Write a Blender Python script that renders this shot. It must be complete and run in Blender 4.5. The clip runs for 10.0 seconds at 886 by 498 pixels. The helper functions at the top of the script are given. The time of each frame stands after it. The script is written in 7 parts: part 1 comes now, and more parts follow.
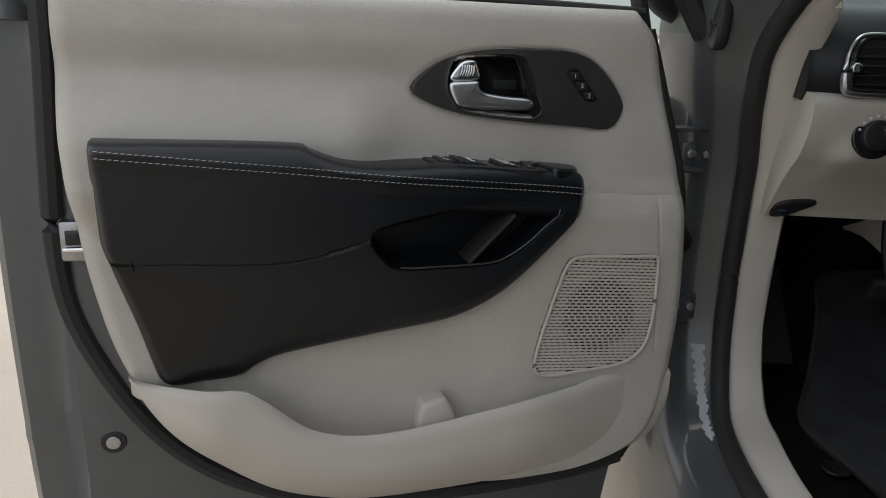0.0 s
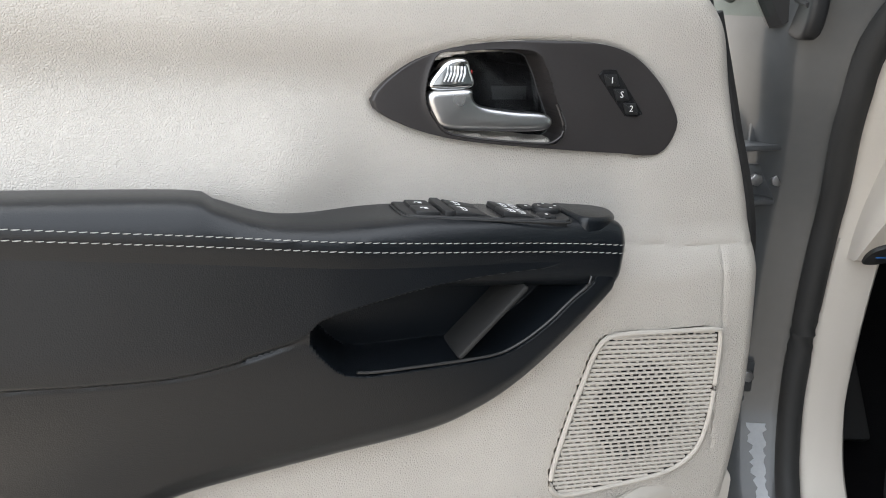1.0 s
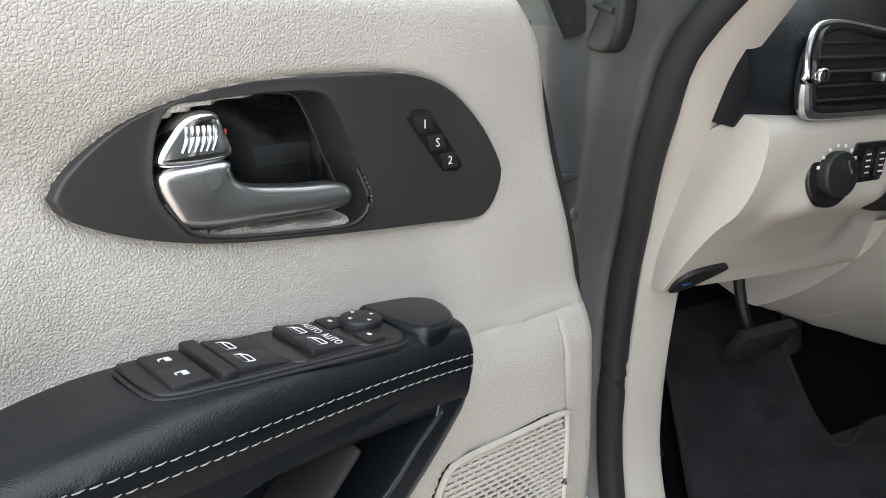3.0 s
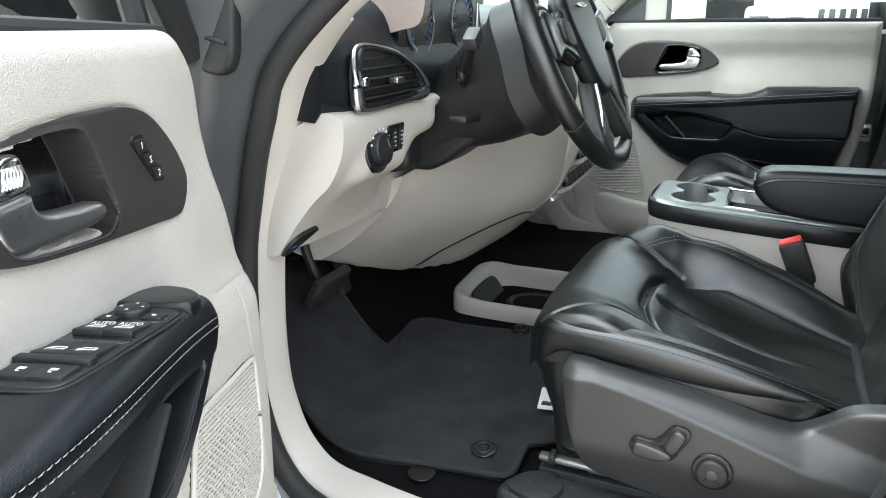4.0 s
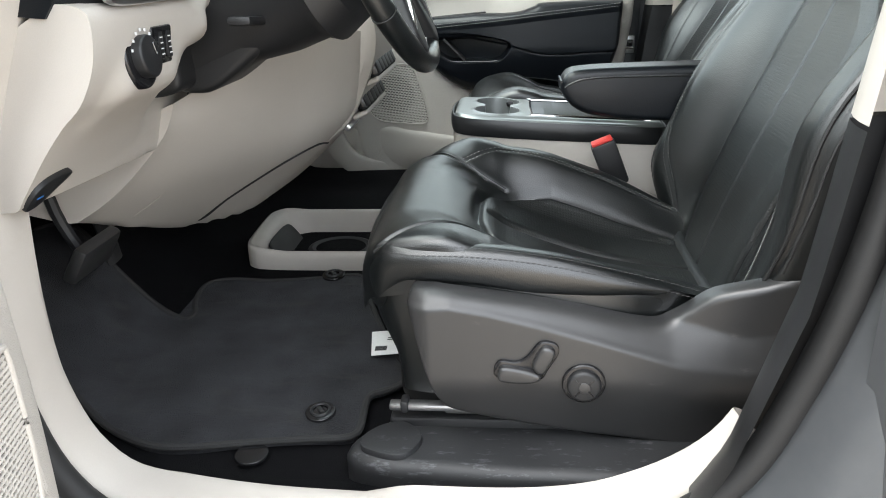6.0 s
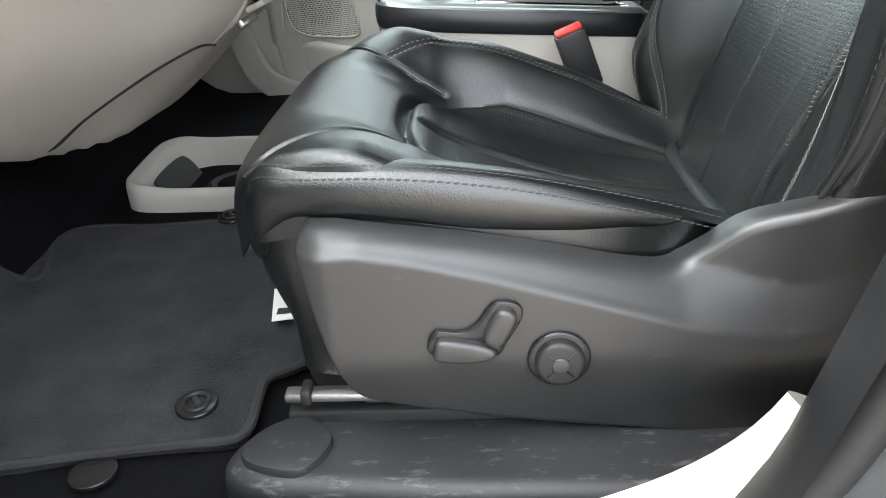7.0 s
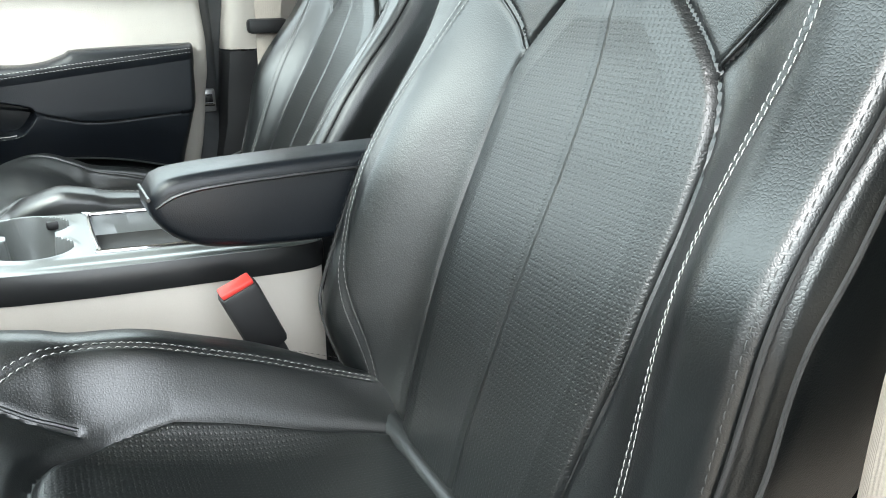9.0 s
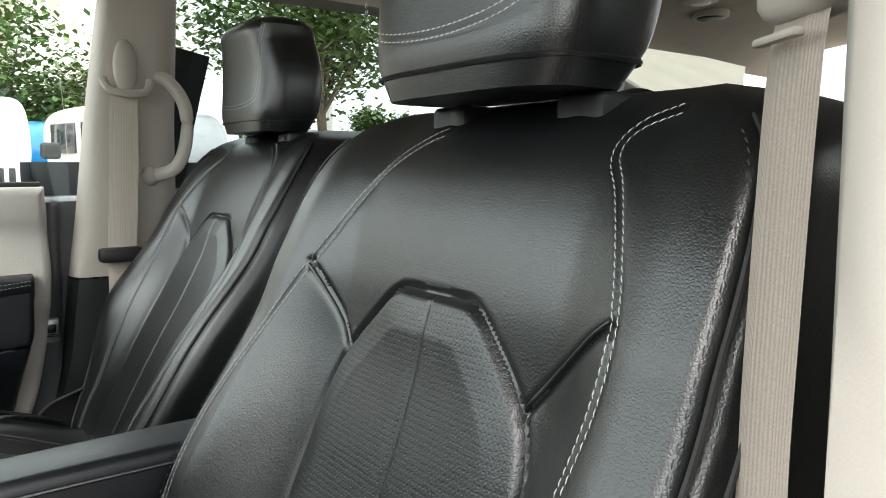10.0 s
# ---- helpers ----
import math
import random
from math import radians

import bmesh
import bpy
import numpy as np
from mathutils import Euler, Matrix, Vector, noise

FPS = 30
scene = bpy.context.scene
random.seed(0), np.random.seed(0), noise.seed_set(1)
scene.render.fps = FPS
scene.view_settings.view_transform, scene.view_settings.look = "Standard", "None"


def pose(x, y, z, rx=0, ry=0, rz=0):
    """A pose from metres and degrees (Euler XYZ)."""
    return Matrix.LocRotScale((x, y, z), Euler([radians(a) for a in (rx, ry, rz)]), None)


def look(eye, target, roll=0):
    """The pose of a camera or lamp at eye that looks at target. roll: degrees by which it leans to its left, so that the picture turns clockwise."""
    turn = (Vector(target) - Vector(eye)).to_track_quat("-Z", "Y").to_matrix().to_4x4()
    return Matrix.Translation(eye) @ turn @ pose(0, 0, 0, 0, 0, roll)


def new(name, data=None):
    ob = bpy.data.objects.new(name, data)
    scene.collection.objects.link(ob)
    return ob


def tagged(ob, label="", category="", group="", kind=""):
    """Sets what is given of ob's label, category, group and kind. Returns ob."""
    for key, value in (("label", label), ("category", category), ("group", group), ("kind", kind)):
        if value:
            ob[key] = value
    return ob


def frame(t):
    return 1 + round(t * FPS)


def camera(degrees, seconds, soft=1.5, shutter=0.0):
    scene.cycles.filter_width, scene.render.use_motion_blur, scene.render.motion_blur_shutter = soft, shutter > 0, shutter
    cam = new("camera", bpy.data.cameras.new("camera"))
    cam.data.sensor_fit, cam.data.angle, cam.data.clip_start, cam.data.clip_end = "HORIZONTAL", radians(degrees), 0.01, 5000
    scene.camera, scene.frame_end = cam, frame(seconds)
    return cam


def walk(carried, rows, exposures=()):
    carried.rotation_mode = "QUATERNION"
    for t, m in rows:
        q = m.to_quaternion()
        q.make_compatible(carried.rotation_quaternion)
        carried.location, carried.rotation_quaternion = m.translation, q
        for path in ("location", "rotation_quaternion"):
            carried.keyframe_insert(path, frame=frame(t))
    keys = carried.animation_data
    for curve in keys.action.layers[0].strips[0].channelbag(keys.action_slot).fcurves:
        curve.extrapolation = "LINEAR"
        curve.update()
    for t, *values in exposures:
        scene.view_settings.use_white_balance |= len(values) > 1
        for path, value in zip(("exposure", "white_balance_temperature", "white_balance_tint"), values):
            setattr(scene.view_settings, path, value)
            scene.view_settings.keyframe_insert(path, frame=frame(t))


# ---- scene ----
cam = camera(61.8, 10.0, soft=1.0)
PATH = [
    (0, (-1.275, -0.2469, 1.042), (-1.306, 1.68, 0.5067), 1.08),
    (0.5, (-1.295, -0.0901, 1.047), (-1.297, 1.833, 0.4977), 0.84),
    (1, (-1.276, 0.0902, 1.051), (-1.263, 2.003, 0.4679), 0.96),
    (1.5, (-1.243, 0.2345, 1.052), (-1.222, 2.143, 0.4538), 0.89),
    (2, (-1.231, 0.3267, 1.06), (-1.156, 2.232, 0.4568), 0.47),
    (2.2, (-1.235, 0.3565, 1.062), (-1.092, 2.255, 0.4478), 0.42),
    (3.3, (-1.391, 0.3555, 1.071), (-0.222, 1.877, 0.5064), -0.67),
    (3.5, (-1.456, 0.3357, 1.083), (-0.0652, 1.656, 0.515), -0.74),
    (3.7, (-1.513, 0.3182, 1.087), (0.0608, 1.414, 0.5191), -1.10),
    (4, (-1.57, 0.334, 1.104), (0.171, 1.109, 0.4957), -0.64),
    (4.5, (-1.627, 0.4012, 1.119), (0.2169, 0.8369, 0.4795), -0.45),
    (5, (-1.642, 0.4605, 1.11), (0.227, 0.7497, 0.4589), -0.66),
    (5.5, (-1.593, 0.4666, 1.084), (0.275, 0.6813, 0.4011), -1.33),
    (6, (-1.454, 0.438, 1.009), (0.403, 0.6171, 0.2882), -1.92),
    (6.2, (-1.393, 0.4228, 0.982), (0.4538, 0.5888, 0.2319), -2.30),
    (7.3, (-1.144, 0.4232, 0.869), (0.634, 0.4261, -0.0461), -2.70),
    (7.5, (-1.117, 0.4268, 0.8639), (0.6554, 0.3613, -0.0611), -2.76),
    (8, (-1.042, 0.4458, 0.8902), (0.709, 0.1513, -0.0307), -3.26),
    (8.5, (-0.9562, 0.4679, 0.9472), (0.7483, -0.1568, 0.1079), -1.73),
    (9, (-0.9134, 0.4291, 1.007), (0.7442, -0.4672, 0.3367), -0.60),
    (9.5, (-0.9007, 0.384, 1.048), (0.7057, -0.7188, 0.5977), 0.25),
    (10, (-0.8929, 0.3388, 1.109), (0.7035, -0.8456, 0.8886), 0.01),
]
EXPOSURES = [(0, 0.9, 6500, 10), (0.2, 1.0, 6500, 10), (0.5, 2.05, 6450, 10), (1.0, 2.45, 6450, 10), (2.0, 2.5, 6450, 10), (3.5, 2.6, 6350, 8), (4.0, 2.95, 6250, 7), (5.0, 2.9, 6300, 8),
             (6.0, 3.05, 6450, 10), (7.5, 3.7, 6450, 9), (8.0, 3.95, 6400, 7), (8.5, 4.1, 6400, 6), (9.0, 3.9, 6400, 7), (9.5, 3.5, 6500, 9), (10.0, 2.92, 6800, 11)]
walk(cam, [(t, look(eye, target, roll)) for t, eye, target, roll in PATH], exposures=EXPOSURES)

# ---- light ----
world = bpy.data.worlds.new("overcast_day")
scene.world = world
world.use_nodes = True
wn, wl = world.node_tree.nodes, world.node_tree.links
sky = wn.new("ShaderNodeTexSky")
sky.sky_type, sky.sun_disc = "NISHITA", False
sky.sun_elevation, sky.sun_rotation = radians(60), radians(330)
sky.air_density, sky.dust_density, sky.ozone_density = 1.0, 4.0, 1.0
grey = wn.new("ShaderNodeHueSaturation")
grey.inputs["Saturation"].default_value = 0.45
wl.new(sky.outputs[0], grey.inputs["Color"])
back = wn["Background"]
back.inputs["Strength"].default_value = 0.15
# an even cloud cover lies over the clear sky
cloud = wn.new("ShaderNodeMix")
cloud.data_type = "RGBA"
cloud.inputs[0].default_value, cloud.inputs[7].default_value = 0.75, (3.9, 4.1, 4.3, 1)
wl.new(grey.outputs[0], cloud.inputs[6])
wl.new(cloud.outputs[2], back.inputs["Color"])
sun = new("sun", bpy.data.lights.new("sun", "SUN"))
sun.data.energy, sun.data.angle, sun.data.color = 0.3, radians(60), (1.0, 0.99, 0.97)
sun.matrix_basis = look((-3.4, 3.8, 6.6), (0, 0, 0))

# ---- materials ----
def nodes(name):
    m = bpy.data.materials.new(name)
    m.use_nodes = True
    t = m.node_tree
    return m, t.nodes, t.links, t.nodes["Principled BSDF"]


def coords(n, l, scale, space="Object"):
    tc, mp = n.new("ShaderNodeTexCoord"), n.new("ShaderNodeMapping")
    l.new(tc.outputs[space], mp.inputs["Vector"])
    mp.inputs["Scale"].default_value = scale if isinstance(scale, tuple) else (scale,) * 3
    return mp.outputs["Vector"]


def noise_tex(n, l, vec, scale, detail=3.0, rough=0.55):
    t = n.new("ShaderNodeTexNoise")
    l.new(vec, t.inputs["Vector"])
    t.inputs["Scale"].default_value, t.inputs["Detail"].default_value, t.inputs["Roughness"].default_value = scale, detail, rough
    return t.outputs["Fac"]


def ramp(n, l, fac, stops):
    r = n.new("ShaderNodeValToRGB")
    l.new(fac, r.inputs["Fac"])
    for i, (p, c) in enumerate(stops):
        e = r.color_ramp.elements[i] if i < 2 else r.color_ramp.elements.new(p)
        e.position, e.color = p, (*c, 1) if len(c) == 3 else c
    return r.outputs["Color"]


def maprange(n, l, fac, a, b, c, d):
    r = n.new("ShaderNodeMapRange")
    l.new(fac, r.inputs["Value"])
    for k, v in zip(("From Min", "From Max", "To Min", "To Max"), (a, b, c, d)):
        r.inputs[k].default_value = v
    return r.outputs["Result"]


def mathn(n, l, op, a, b):
    r = n.new("ShaderNodeMath")
    r.operation = op
    for i, v in enumerate((a, b)):
        if isinstance(v, (int, float)):
            r.inputs[i].default_value = v
        else:
            l.new(v, r.inputs[i])
    return r.outputs[0]


def bump(n, l, b, height, strength, dist):
    u = n.new("ShaderNodeBump")
    u.inputs["Strength"].default_value, u.inputs["Distance"].default_value = strength, dist
    l.new(height, u.inputs["Height"])
    l.new(u.outputs["Normal"], b.inputs["Normal"])
    return u


def surface(name, dark, light, rough=(0.4, 0.6), grain=300.0, depth=0.0004, strength=0.5, metal=0.0, coat=0.0, mottle=8.0, spec=0.5, sheen=0.0, wear=None):
    """A surface with colour and gloss that vary at two scales, and a fine grain."""
    m, n, l, b = nodes(name)
    vec = coords(n, l, 1.0)
    big, fine = noise_tex(n, l, vec, mottle, 4.0), noise_tex(n, l, vec, grain, 2.0)
    mix = mathn(n, l, "ADD", mathn(n, l, "MULTIPLY", big, 0.65), mathn(n, l, "MULTIPLY", fine, 0.35))
    col = ramp(n, l, mix, [(0.3, dark), (0.7, light)])
    if wear:
        streak = noise_tex(n, l, coords(n, l, wear[2]), wear[1], 6.0, 0.7)
        mx = n.new("ShaderNodeMix")
        mx.data_type = "RGBA"
        l.new(maprange(n, l, streak, wear[3], wear[3] + 0.12, 0.0, wear[4]), mx.inputs[0])
        l.new(col, mx.inputs[6])
        mx.inputs[7].default_value = (*wear[0], 1)
        col = mx.outputs[2]
    l.new(col, b.inputs["Base Color"])
    l.new(maprange(n, l, mix, 0.3, 0.7, *rough), b.inputs["Roughness"])
    b.inputs["Metallic"].default_value, b.inputs["Coat Weight"].default_value = metal, coat
    b.inputs["Coat Roughness"].default_value = 0.08
    b.inputs["Specular IOR Level"].default_value = spec
    b.inputs["Sheen Weight"].default_value = sheen
    if strength:
        bump(n, l, b, fine, strength, depth)
    return m


def leather(name, dark, light, rough, cell=420.0, strength=0.35, holes=0.0, dist=0.0006, spec=0.5, fold=55.0):
    """Grained leather: cells, long soft wrinkles, and rows of pin holes where it is perforated."""
    m, n, l, b = nodes(name)
    vec = coords(n, l, 1.0)
    v = n.new("ShaderNodeTexVoronoi")
    v.feature = "DISTANCE_TO_EDGE"
    l.new(vec, v.inputs["Vector"])
    v.inputs["Scale"].default_value = cell
    cells = maprange(n, l, v.outputs["Distance"], 0.0, 0.25, 0.0, 1.0)
    wrinkle = noise_tex(n, l, coords(n, l, (1.0, 0.35, 1.0)), fold, 5.0, 0.65)
    big = noise_tex(n, l, vec, 7.0, 4.0)
    col = ramp(n, l, big, [(0.3, dark), (0.72, light)])
    h = mathn(n, l, "ADD", mathn(n, l, "MULTIPLY", cells, 0.5), mathn(n, l, "MULTIPLY", wrinkle, 1.1))
    if holes:
        p = n.new("ShaderNodeTexVoronoi")
        p.inputs["Randomness"].default_value = 0.0
        p.inputs["Scale"].default_value = holes
        uv = n.new("ShaderNodeUVMap")
        p.voronoi_dimensions = "2D"
        l.new(uv.outputs[0], p.inputs["Vector"])
        dot = maprange(n, l, p.outputs["Distance"], 0.16, 0.24, 0.0, 1.0)
        h = mathn(n, l, "ADD", h, mathn(n, l, "MULTIPLY", dot, 1.6))
        mx = n.new("ShaderNodeMix")
        mx.data_type = "RGBA"
        l.new(dot, mx.inputs[0])
        mx.inputs[6].default_value = (0.003, 0.003, 0.003, 1)
        l.new(col, mx.inputs[7])
        col = mx.outputs[2]
    l.new(col, b.inputs["Base Color"])
    b.inputs["Specular IOR Level"].default_value = spec
    l.new(maprange(n, l, mathn(n, l, "ADD", mathn(n, l, "MULTIPLY", big, 0.7), mathn(n, l, "MULTIPLY", wrinkle, 0.3)), 0.3, 0.7, *rough), b.inputs["Roughness"])
    bump(n, l, b, h, strength, dist)
    return m


BLACK_LEATHER = leather("black_leather", (0.003, 0.004, 0.0042), (0.0055, 0.007, 0.0073), (0.28, 0.36), spec=0.9, strength=0.25, dist=0.0006, fold=130.0)
PERFORATED = leather("perforated_leather", (0.0035, 0.0047, 0.0048), (0.006, 0.0076, 0.0078), (0.3, 0.38), holes=230.0, spec=0.9, strength=0.3, fold=130.0)
BLACK_VINYL = leather("black_vinyl", (0.0032, 0.0046, 0.0066), (0.006, 0.008, 0.0108), (0.3, 0.38), cell=520, strength=0.3, dist=0.0005, spec=0.42, fold=200.0)
BEIGE_VINYL = leather("beige_vinyl", (0.47, 0.44, 0.4), (0.54, 0.505, 0.46), (0.5, 0.62), cell=430, strength=0.75, dist=0.0011, fold=210.0)
BEIGE = surface("beige_plastic", (0.46, 0.428, 0.385), (0.53, 0.495, 0.448), (0.5, 0.62), 900, 0.0002, 0.35, mottle=5, wear=((0.42, 0.37, 0.31), 9.0, (1, 1, 3), 0.62, 0.25))
BLACK = surface("black_plastic", (0.009, 0.0092, 0.01), (0.017, 0.0175, 0.0185), (0.42, 0.58), 1100, 0.0002, 0.4)
GLOSS = surface("gloss_black", (0.008, 0.008, 0.009), (0.014, 0.014, 0.015), (0.16, 0.28), 900, 0.0001, 0.1)
SATINBLACK = surface("satin_black_plastic", (0.012, 0.0125, 0.013), (0.02, 0.021, 0.022), (0.28, 0.38), 900, 0.0001, 0.15)
SHIELD = surface("seat_shield_plastic", (0.02, 0.02, 0.0205), (0.03, 0.03, 0.0305), (0.34, 0.44), 1300, 0.0002, 0.45, spec=0.7, wear=((0.11, 0.105, 0.1), 60.0, (0.4, 1, 1), 0.64, 0.4))
RAILCOVER = surface("scuffed_black_plastic", (0.013, 0.0135, 0.0145), (0.026, 0.027, 0.0285), (0.42, 0.6), 900, 0.0003, 0.5, wear=((0.12, 0.12, 0.13), 110.0, (1, 0.3, 1), 0.57, 0.6))
BEZEL = surface("brown_black_trim", (0.026, 0.0235, 0.0235), (0.04, 0.0365, 0.0365), (0.3, 0.42), 900, 0.0002, 0.3)
SATIN = surface("satin_chrome", (0.58, 0.58, 0.59), (0.66, 0.66, 0.67), (0.26, 0.34), 25, 0.0001, 0.0, metal=1.0)
CHROME = surface("chrome", (0.75, 0.76, 0.77), (0.85, 0.86, 0.87), (0.08, 0.14), 20, 0.0001, 0.0, metal=1.0)
CONSOLE = surface("satin_grey_trim", (0.2, 0.215, 0.215), (0.26, 0.275, 0.275), (0.3, 0.38), 900, 0.0001, 0.15, metal=0.6)
STEEL = surface("zinc_steel", (0.3, 0.3, 0.31), (0.5, 0.5, 0.5), (0.3, 0.5), 300, 0.0002, 0.3, metal=1.0)
PAINT = surface("grey_car_paint", (0.062, 0.066, 0.07), (0.08, 0.084, 0.088), (0.3, 0.42), 60, 0.0001, 0.1, coat=0.5, mottle=4)
BARE = surface("bare_primer", (0.42, 0.44, 0.47), (0.56, 0.58, 0.6), (0.35, 0.5), 200, 0.0002, 0.3)
RUBBER = surface("black_rubber", (0.012, 0.012, 0.012), (0.022, 0.022, 0.022), (0.6, 0.75), 700, 0.0003, 0.5)
# also blackens the door handle recess, which holds no carpet
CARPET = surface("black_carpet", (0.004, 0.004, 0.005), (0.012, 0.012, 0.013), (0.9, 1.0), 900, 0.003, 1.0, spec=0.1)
MAT = surface("charcoal_mat", (0.01, 0.0105, 0.012), (0.048, 0.049, 0.055), (0.9, 1.0), 520, 0.004, 1.0, spec=0.12, sheen=0.05, mottle=14, wear=((0.06, 0.057, 0.052), 26.0, (1.2, 0.4, 1), 0.54, 0.3))
EDGING = surface("mat_edging", (0.01, 0.01, 0.01), (0.03, 0.03, 0.03), (0.8, 0.95), 500, 0.001, 0.8)
THREAD = surface("pale_thread", (0.32, 0.32, 0.31), (0.46, 0.46, 0.44), (0.7, 0.8), 900, 0.0002, 0.3)
GREY_THREAD = surface("grey_thread", (0.03, 0.03, 0.03), (0.06, 0.06, 0.06), (0.7, 0.8), 900, 0.0002, 0.3)
RED = surface("red_plastic", (0.5, 0.03, 0.025), (0.62, 0.05, 0.04), (0.35, 0.5), 700, 0.0001, 0.2)
WHITE = surface("white_marking", (0.72, 0.72, 0.72), (0.82, 0.82, 0.82), (0.5, 0.6), 900, 0.0001, 0.1)
PAPER = surface("white_tag", (0.68, 0.68, 0.66), (0.8, 0.8, 0.78), (0.6, 0.75), 300, 0.0002, 0.3)
INK = surface("dark_ink", (0.03, 0.03, 0.03), (0.06, 0.06, 0.06), (0.6, 0.7), 300, 0.0001, 0.1)
HEADLINER = surface("headliner_cloth", (0.36, 0.335, 0.3), (0.43, 0.4, 0.36), (0.85, 0.95), 900, 0.001, 0.7, spec=0.2)
PILLAR = surface("taupe_pillar_plastic", (0.4, 0.365, 0.325), (0.47, 0.43, 0.385), (0.5, 0.62), 900, 0.0002, 0.3, mottle=5)
BLUE_LAMP = surface("blue_button", (0.02, 0.1, 0.3), (0.03, 0.14, 0.4), (0.3, 0.4), 300, 0.0001, 0.1)
CLOTH = surface("black_cloth", (0.012, 0.012, 0.012), (0.026, 0.025, 0.025), (0.8, 0.95), 1500, 0.0006, 0.8, spec=0.25)


def webbing():
    m, n, l, b = nodes("beige_webbing")
    vec = coords(n, l, 1.0, "UV")
    w = n.new("ShaderNodeTexWave")
    l.new(vec, w.inputs["Vector"])
    w.bands_direction, w.wave_profile = "X", "SIN"
    w.inputs["Scale"].default_value = 5.5
    w.inputs["Distortion"].default_value = 0.6
    c = n.new("ShaderNodeTexChecker")
    l.new(vec, c.inputs["Vector"])
    c.inputs["Scale"].default_value = 44
    h = mathn(n, l, "ADD", w.outputs["Fac"], mathn(n, l, "MULTIPLY", c.outputs["Fac"], 0.5))
    l.new(ramp(n, l, noise_tex(n, l, vec, 30.0), [(0.3, (0.36, 0.31, 0.265)), (0.7, (0.45, 0.395, 0.34))]), b.inputs["Base Color"])
    b.inputs["Roughness"].default_value = 0.7
    bump(n, l, b, h, 0.3, 0.0006)
    return m


def glass(name, tint, alpha=0.9):
    """Thin car glass: clear straight through, with a mirror gloss that grows at grazing angles."""
    m, n, l, b = nodes(name)
    tr, gl, fr, mx = n.new("ShaderNodeBsdfTransparent"), n.new("ShaderNodeBsdfGlossy"), n.new("ShaderNodeFresnel"), n.new("ShaderNodeMixShader")
    tr.inputs["Color"].default_value = (*tint, 1)
    gl.inputs["Roughness"].default_value = 0.02
    fr.inputs["IOR"].default_value = 1.5
    l.new(fr.outputs[0], mx.inputs[0])
    l.new(tr.outputs[0], mx.inputs[1])
    l.new(gl.outputs[0], mx.inputs[2])
    l.new(mx.outputs[0], n["Material Output"].inputs["Surface"])
    return m


WEBBING = webbing()
GLASS = glass("clear_glass", (0.8, 0.89, 0.85))
TINTED = glass("privacy_glass", (0.36, 0.41, 0.4))
CONCRETE = surface("beige_concrete", (0.42, 0.36, 0.29), (0.54, 0.47, 0.385), (0.75, 0.9), 120, 0.003, 0.6, mottle=1.4, wear=((0.3, 0.25, 0.2), 2.2, (1, 1, 1), 0.58, 0.5))
LEAF = surface("green_leaf", (0.045, 0.09, 0.02), (0.11, 0.18, 0.045), (0.45, 0.6), 30, 0.001, 0.2)
BARK = surface("bark", (0.09, 0.07, 0.05), (0.17, 0.135, 0.1), (0.8, 0.95), 60, 0.006, 0.9)
WALLPAINT = surface("white_render", (0.72, 0.7, 0.66), (0.8, 0.78, 0.74), (0.7, 0.85), 40, 0.002, 0.3, mottle=0.6)
WINDOWDARK = surface("dark_glazing", (0.02, 0.026, 0.03), (0.04, 0.05, 0.055), (0.05, 0.12), 20, 0.0001, 0.0)
CAR_SILVER = surface("silver_paint", (0.42, 0.43, 0.44), (0.5, 0.51, 0.52), (0.25, 0.35), 40, 0.0001, 0.05, coat=0.6)
CAR_WHITE = surface("white_paint", (0.72, 0.73, 0.73), (0.8, 0.8, 0.8), (0.25, 0.35), 40, 0.0001, 0.05, coat=0.6)
CAR_BLUE = surface("blue_paint", (0.01, 0.16, 0.34), (0.015, 0.2, 0.42), (0.25, 0.35), 40, 0.0001, 0.05, coat=0.6)

# ---- mesh tools ----
def curve(pts, n, closed=False):
    """A smooth line of n points through the given ones (2D or 3D), evenly spaced."""
    p = np.array(pts, float)
    k = len(p)
    get = (lambda i: p[i % k]) if closed else (lambda i: p[min(max(i, 0), k - 1)])
    out = []
    for i in range(k if closed else k - 1):
        a, b, c, d = get(i - 1), get(i), get(i + 1), get(i + 2)
        for t in np.linspace(0, 1, 16, endpoint=False):
            out.append(0.5 * (2 * b + (c - a) * t + (2 * a - 5 * b + 4 * c - d) * t * t + (3 * b - a - 3 * c + d) * t ** 3))
    out.append(get(0) if closed else p[-1])
    out = np.array(out)
    s = np.concatenate([[0], np.cumsum(np.linalg.norm(np.diff(out, axis=0), axis=1))])
    w = np.linspace(0, s[-1], n, endpoint=not closed)
    return np.stack([np.interp(w, s, out[:, j]) for j in range(out.shape[1])], 1)


def far_from(x, y, line, closed=False, reach=0.06):
    """Distance of each (x, y) to a line of points; 1 where it is further than reach."""
    q = np.stack(np.broadcast_arrays(np.asarray(x, float), np.asarray(y, float)), -1)
    best = np.ones(q.shape[:-1])
    near = np.all((q > line.min(0) - reach) & (q < line.max(0) + reach), -1)
    p = q[near]
    d2 = np.full(len(p), 1.0)
    ends = np.roll(line, -1, 0) if closed else line[1:]
    for a, b in zip(line if closed else line[:-1], ends):
        d = b - a
        r = p - a
        t = np.clip((r @ d) / max(d @ d, 1e-12), 0, 1)
        d2 = np.minimum(d2, (r[:, 0] - t * d[0]) ** 2 + (r[:, 1] - t * d[1]) ** 2)
    best[near] = np.sqrt(d2)
    return best


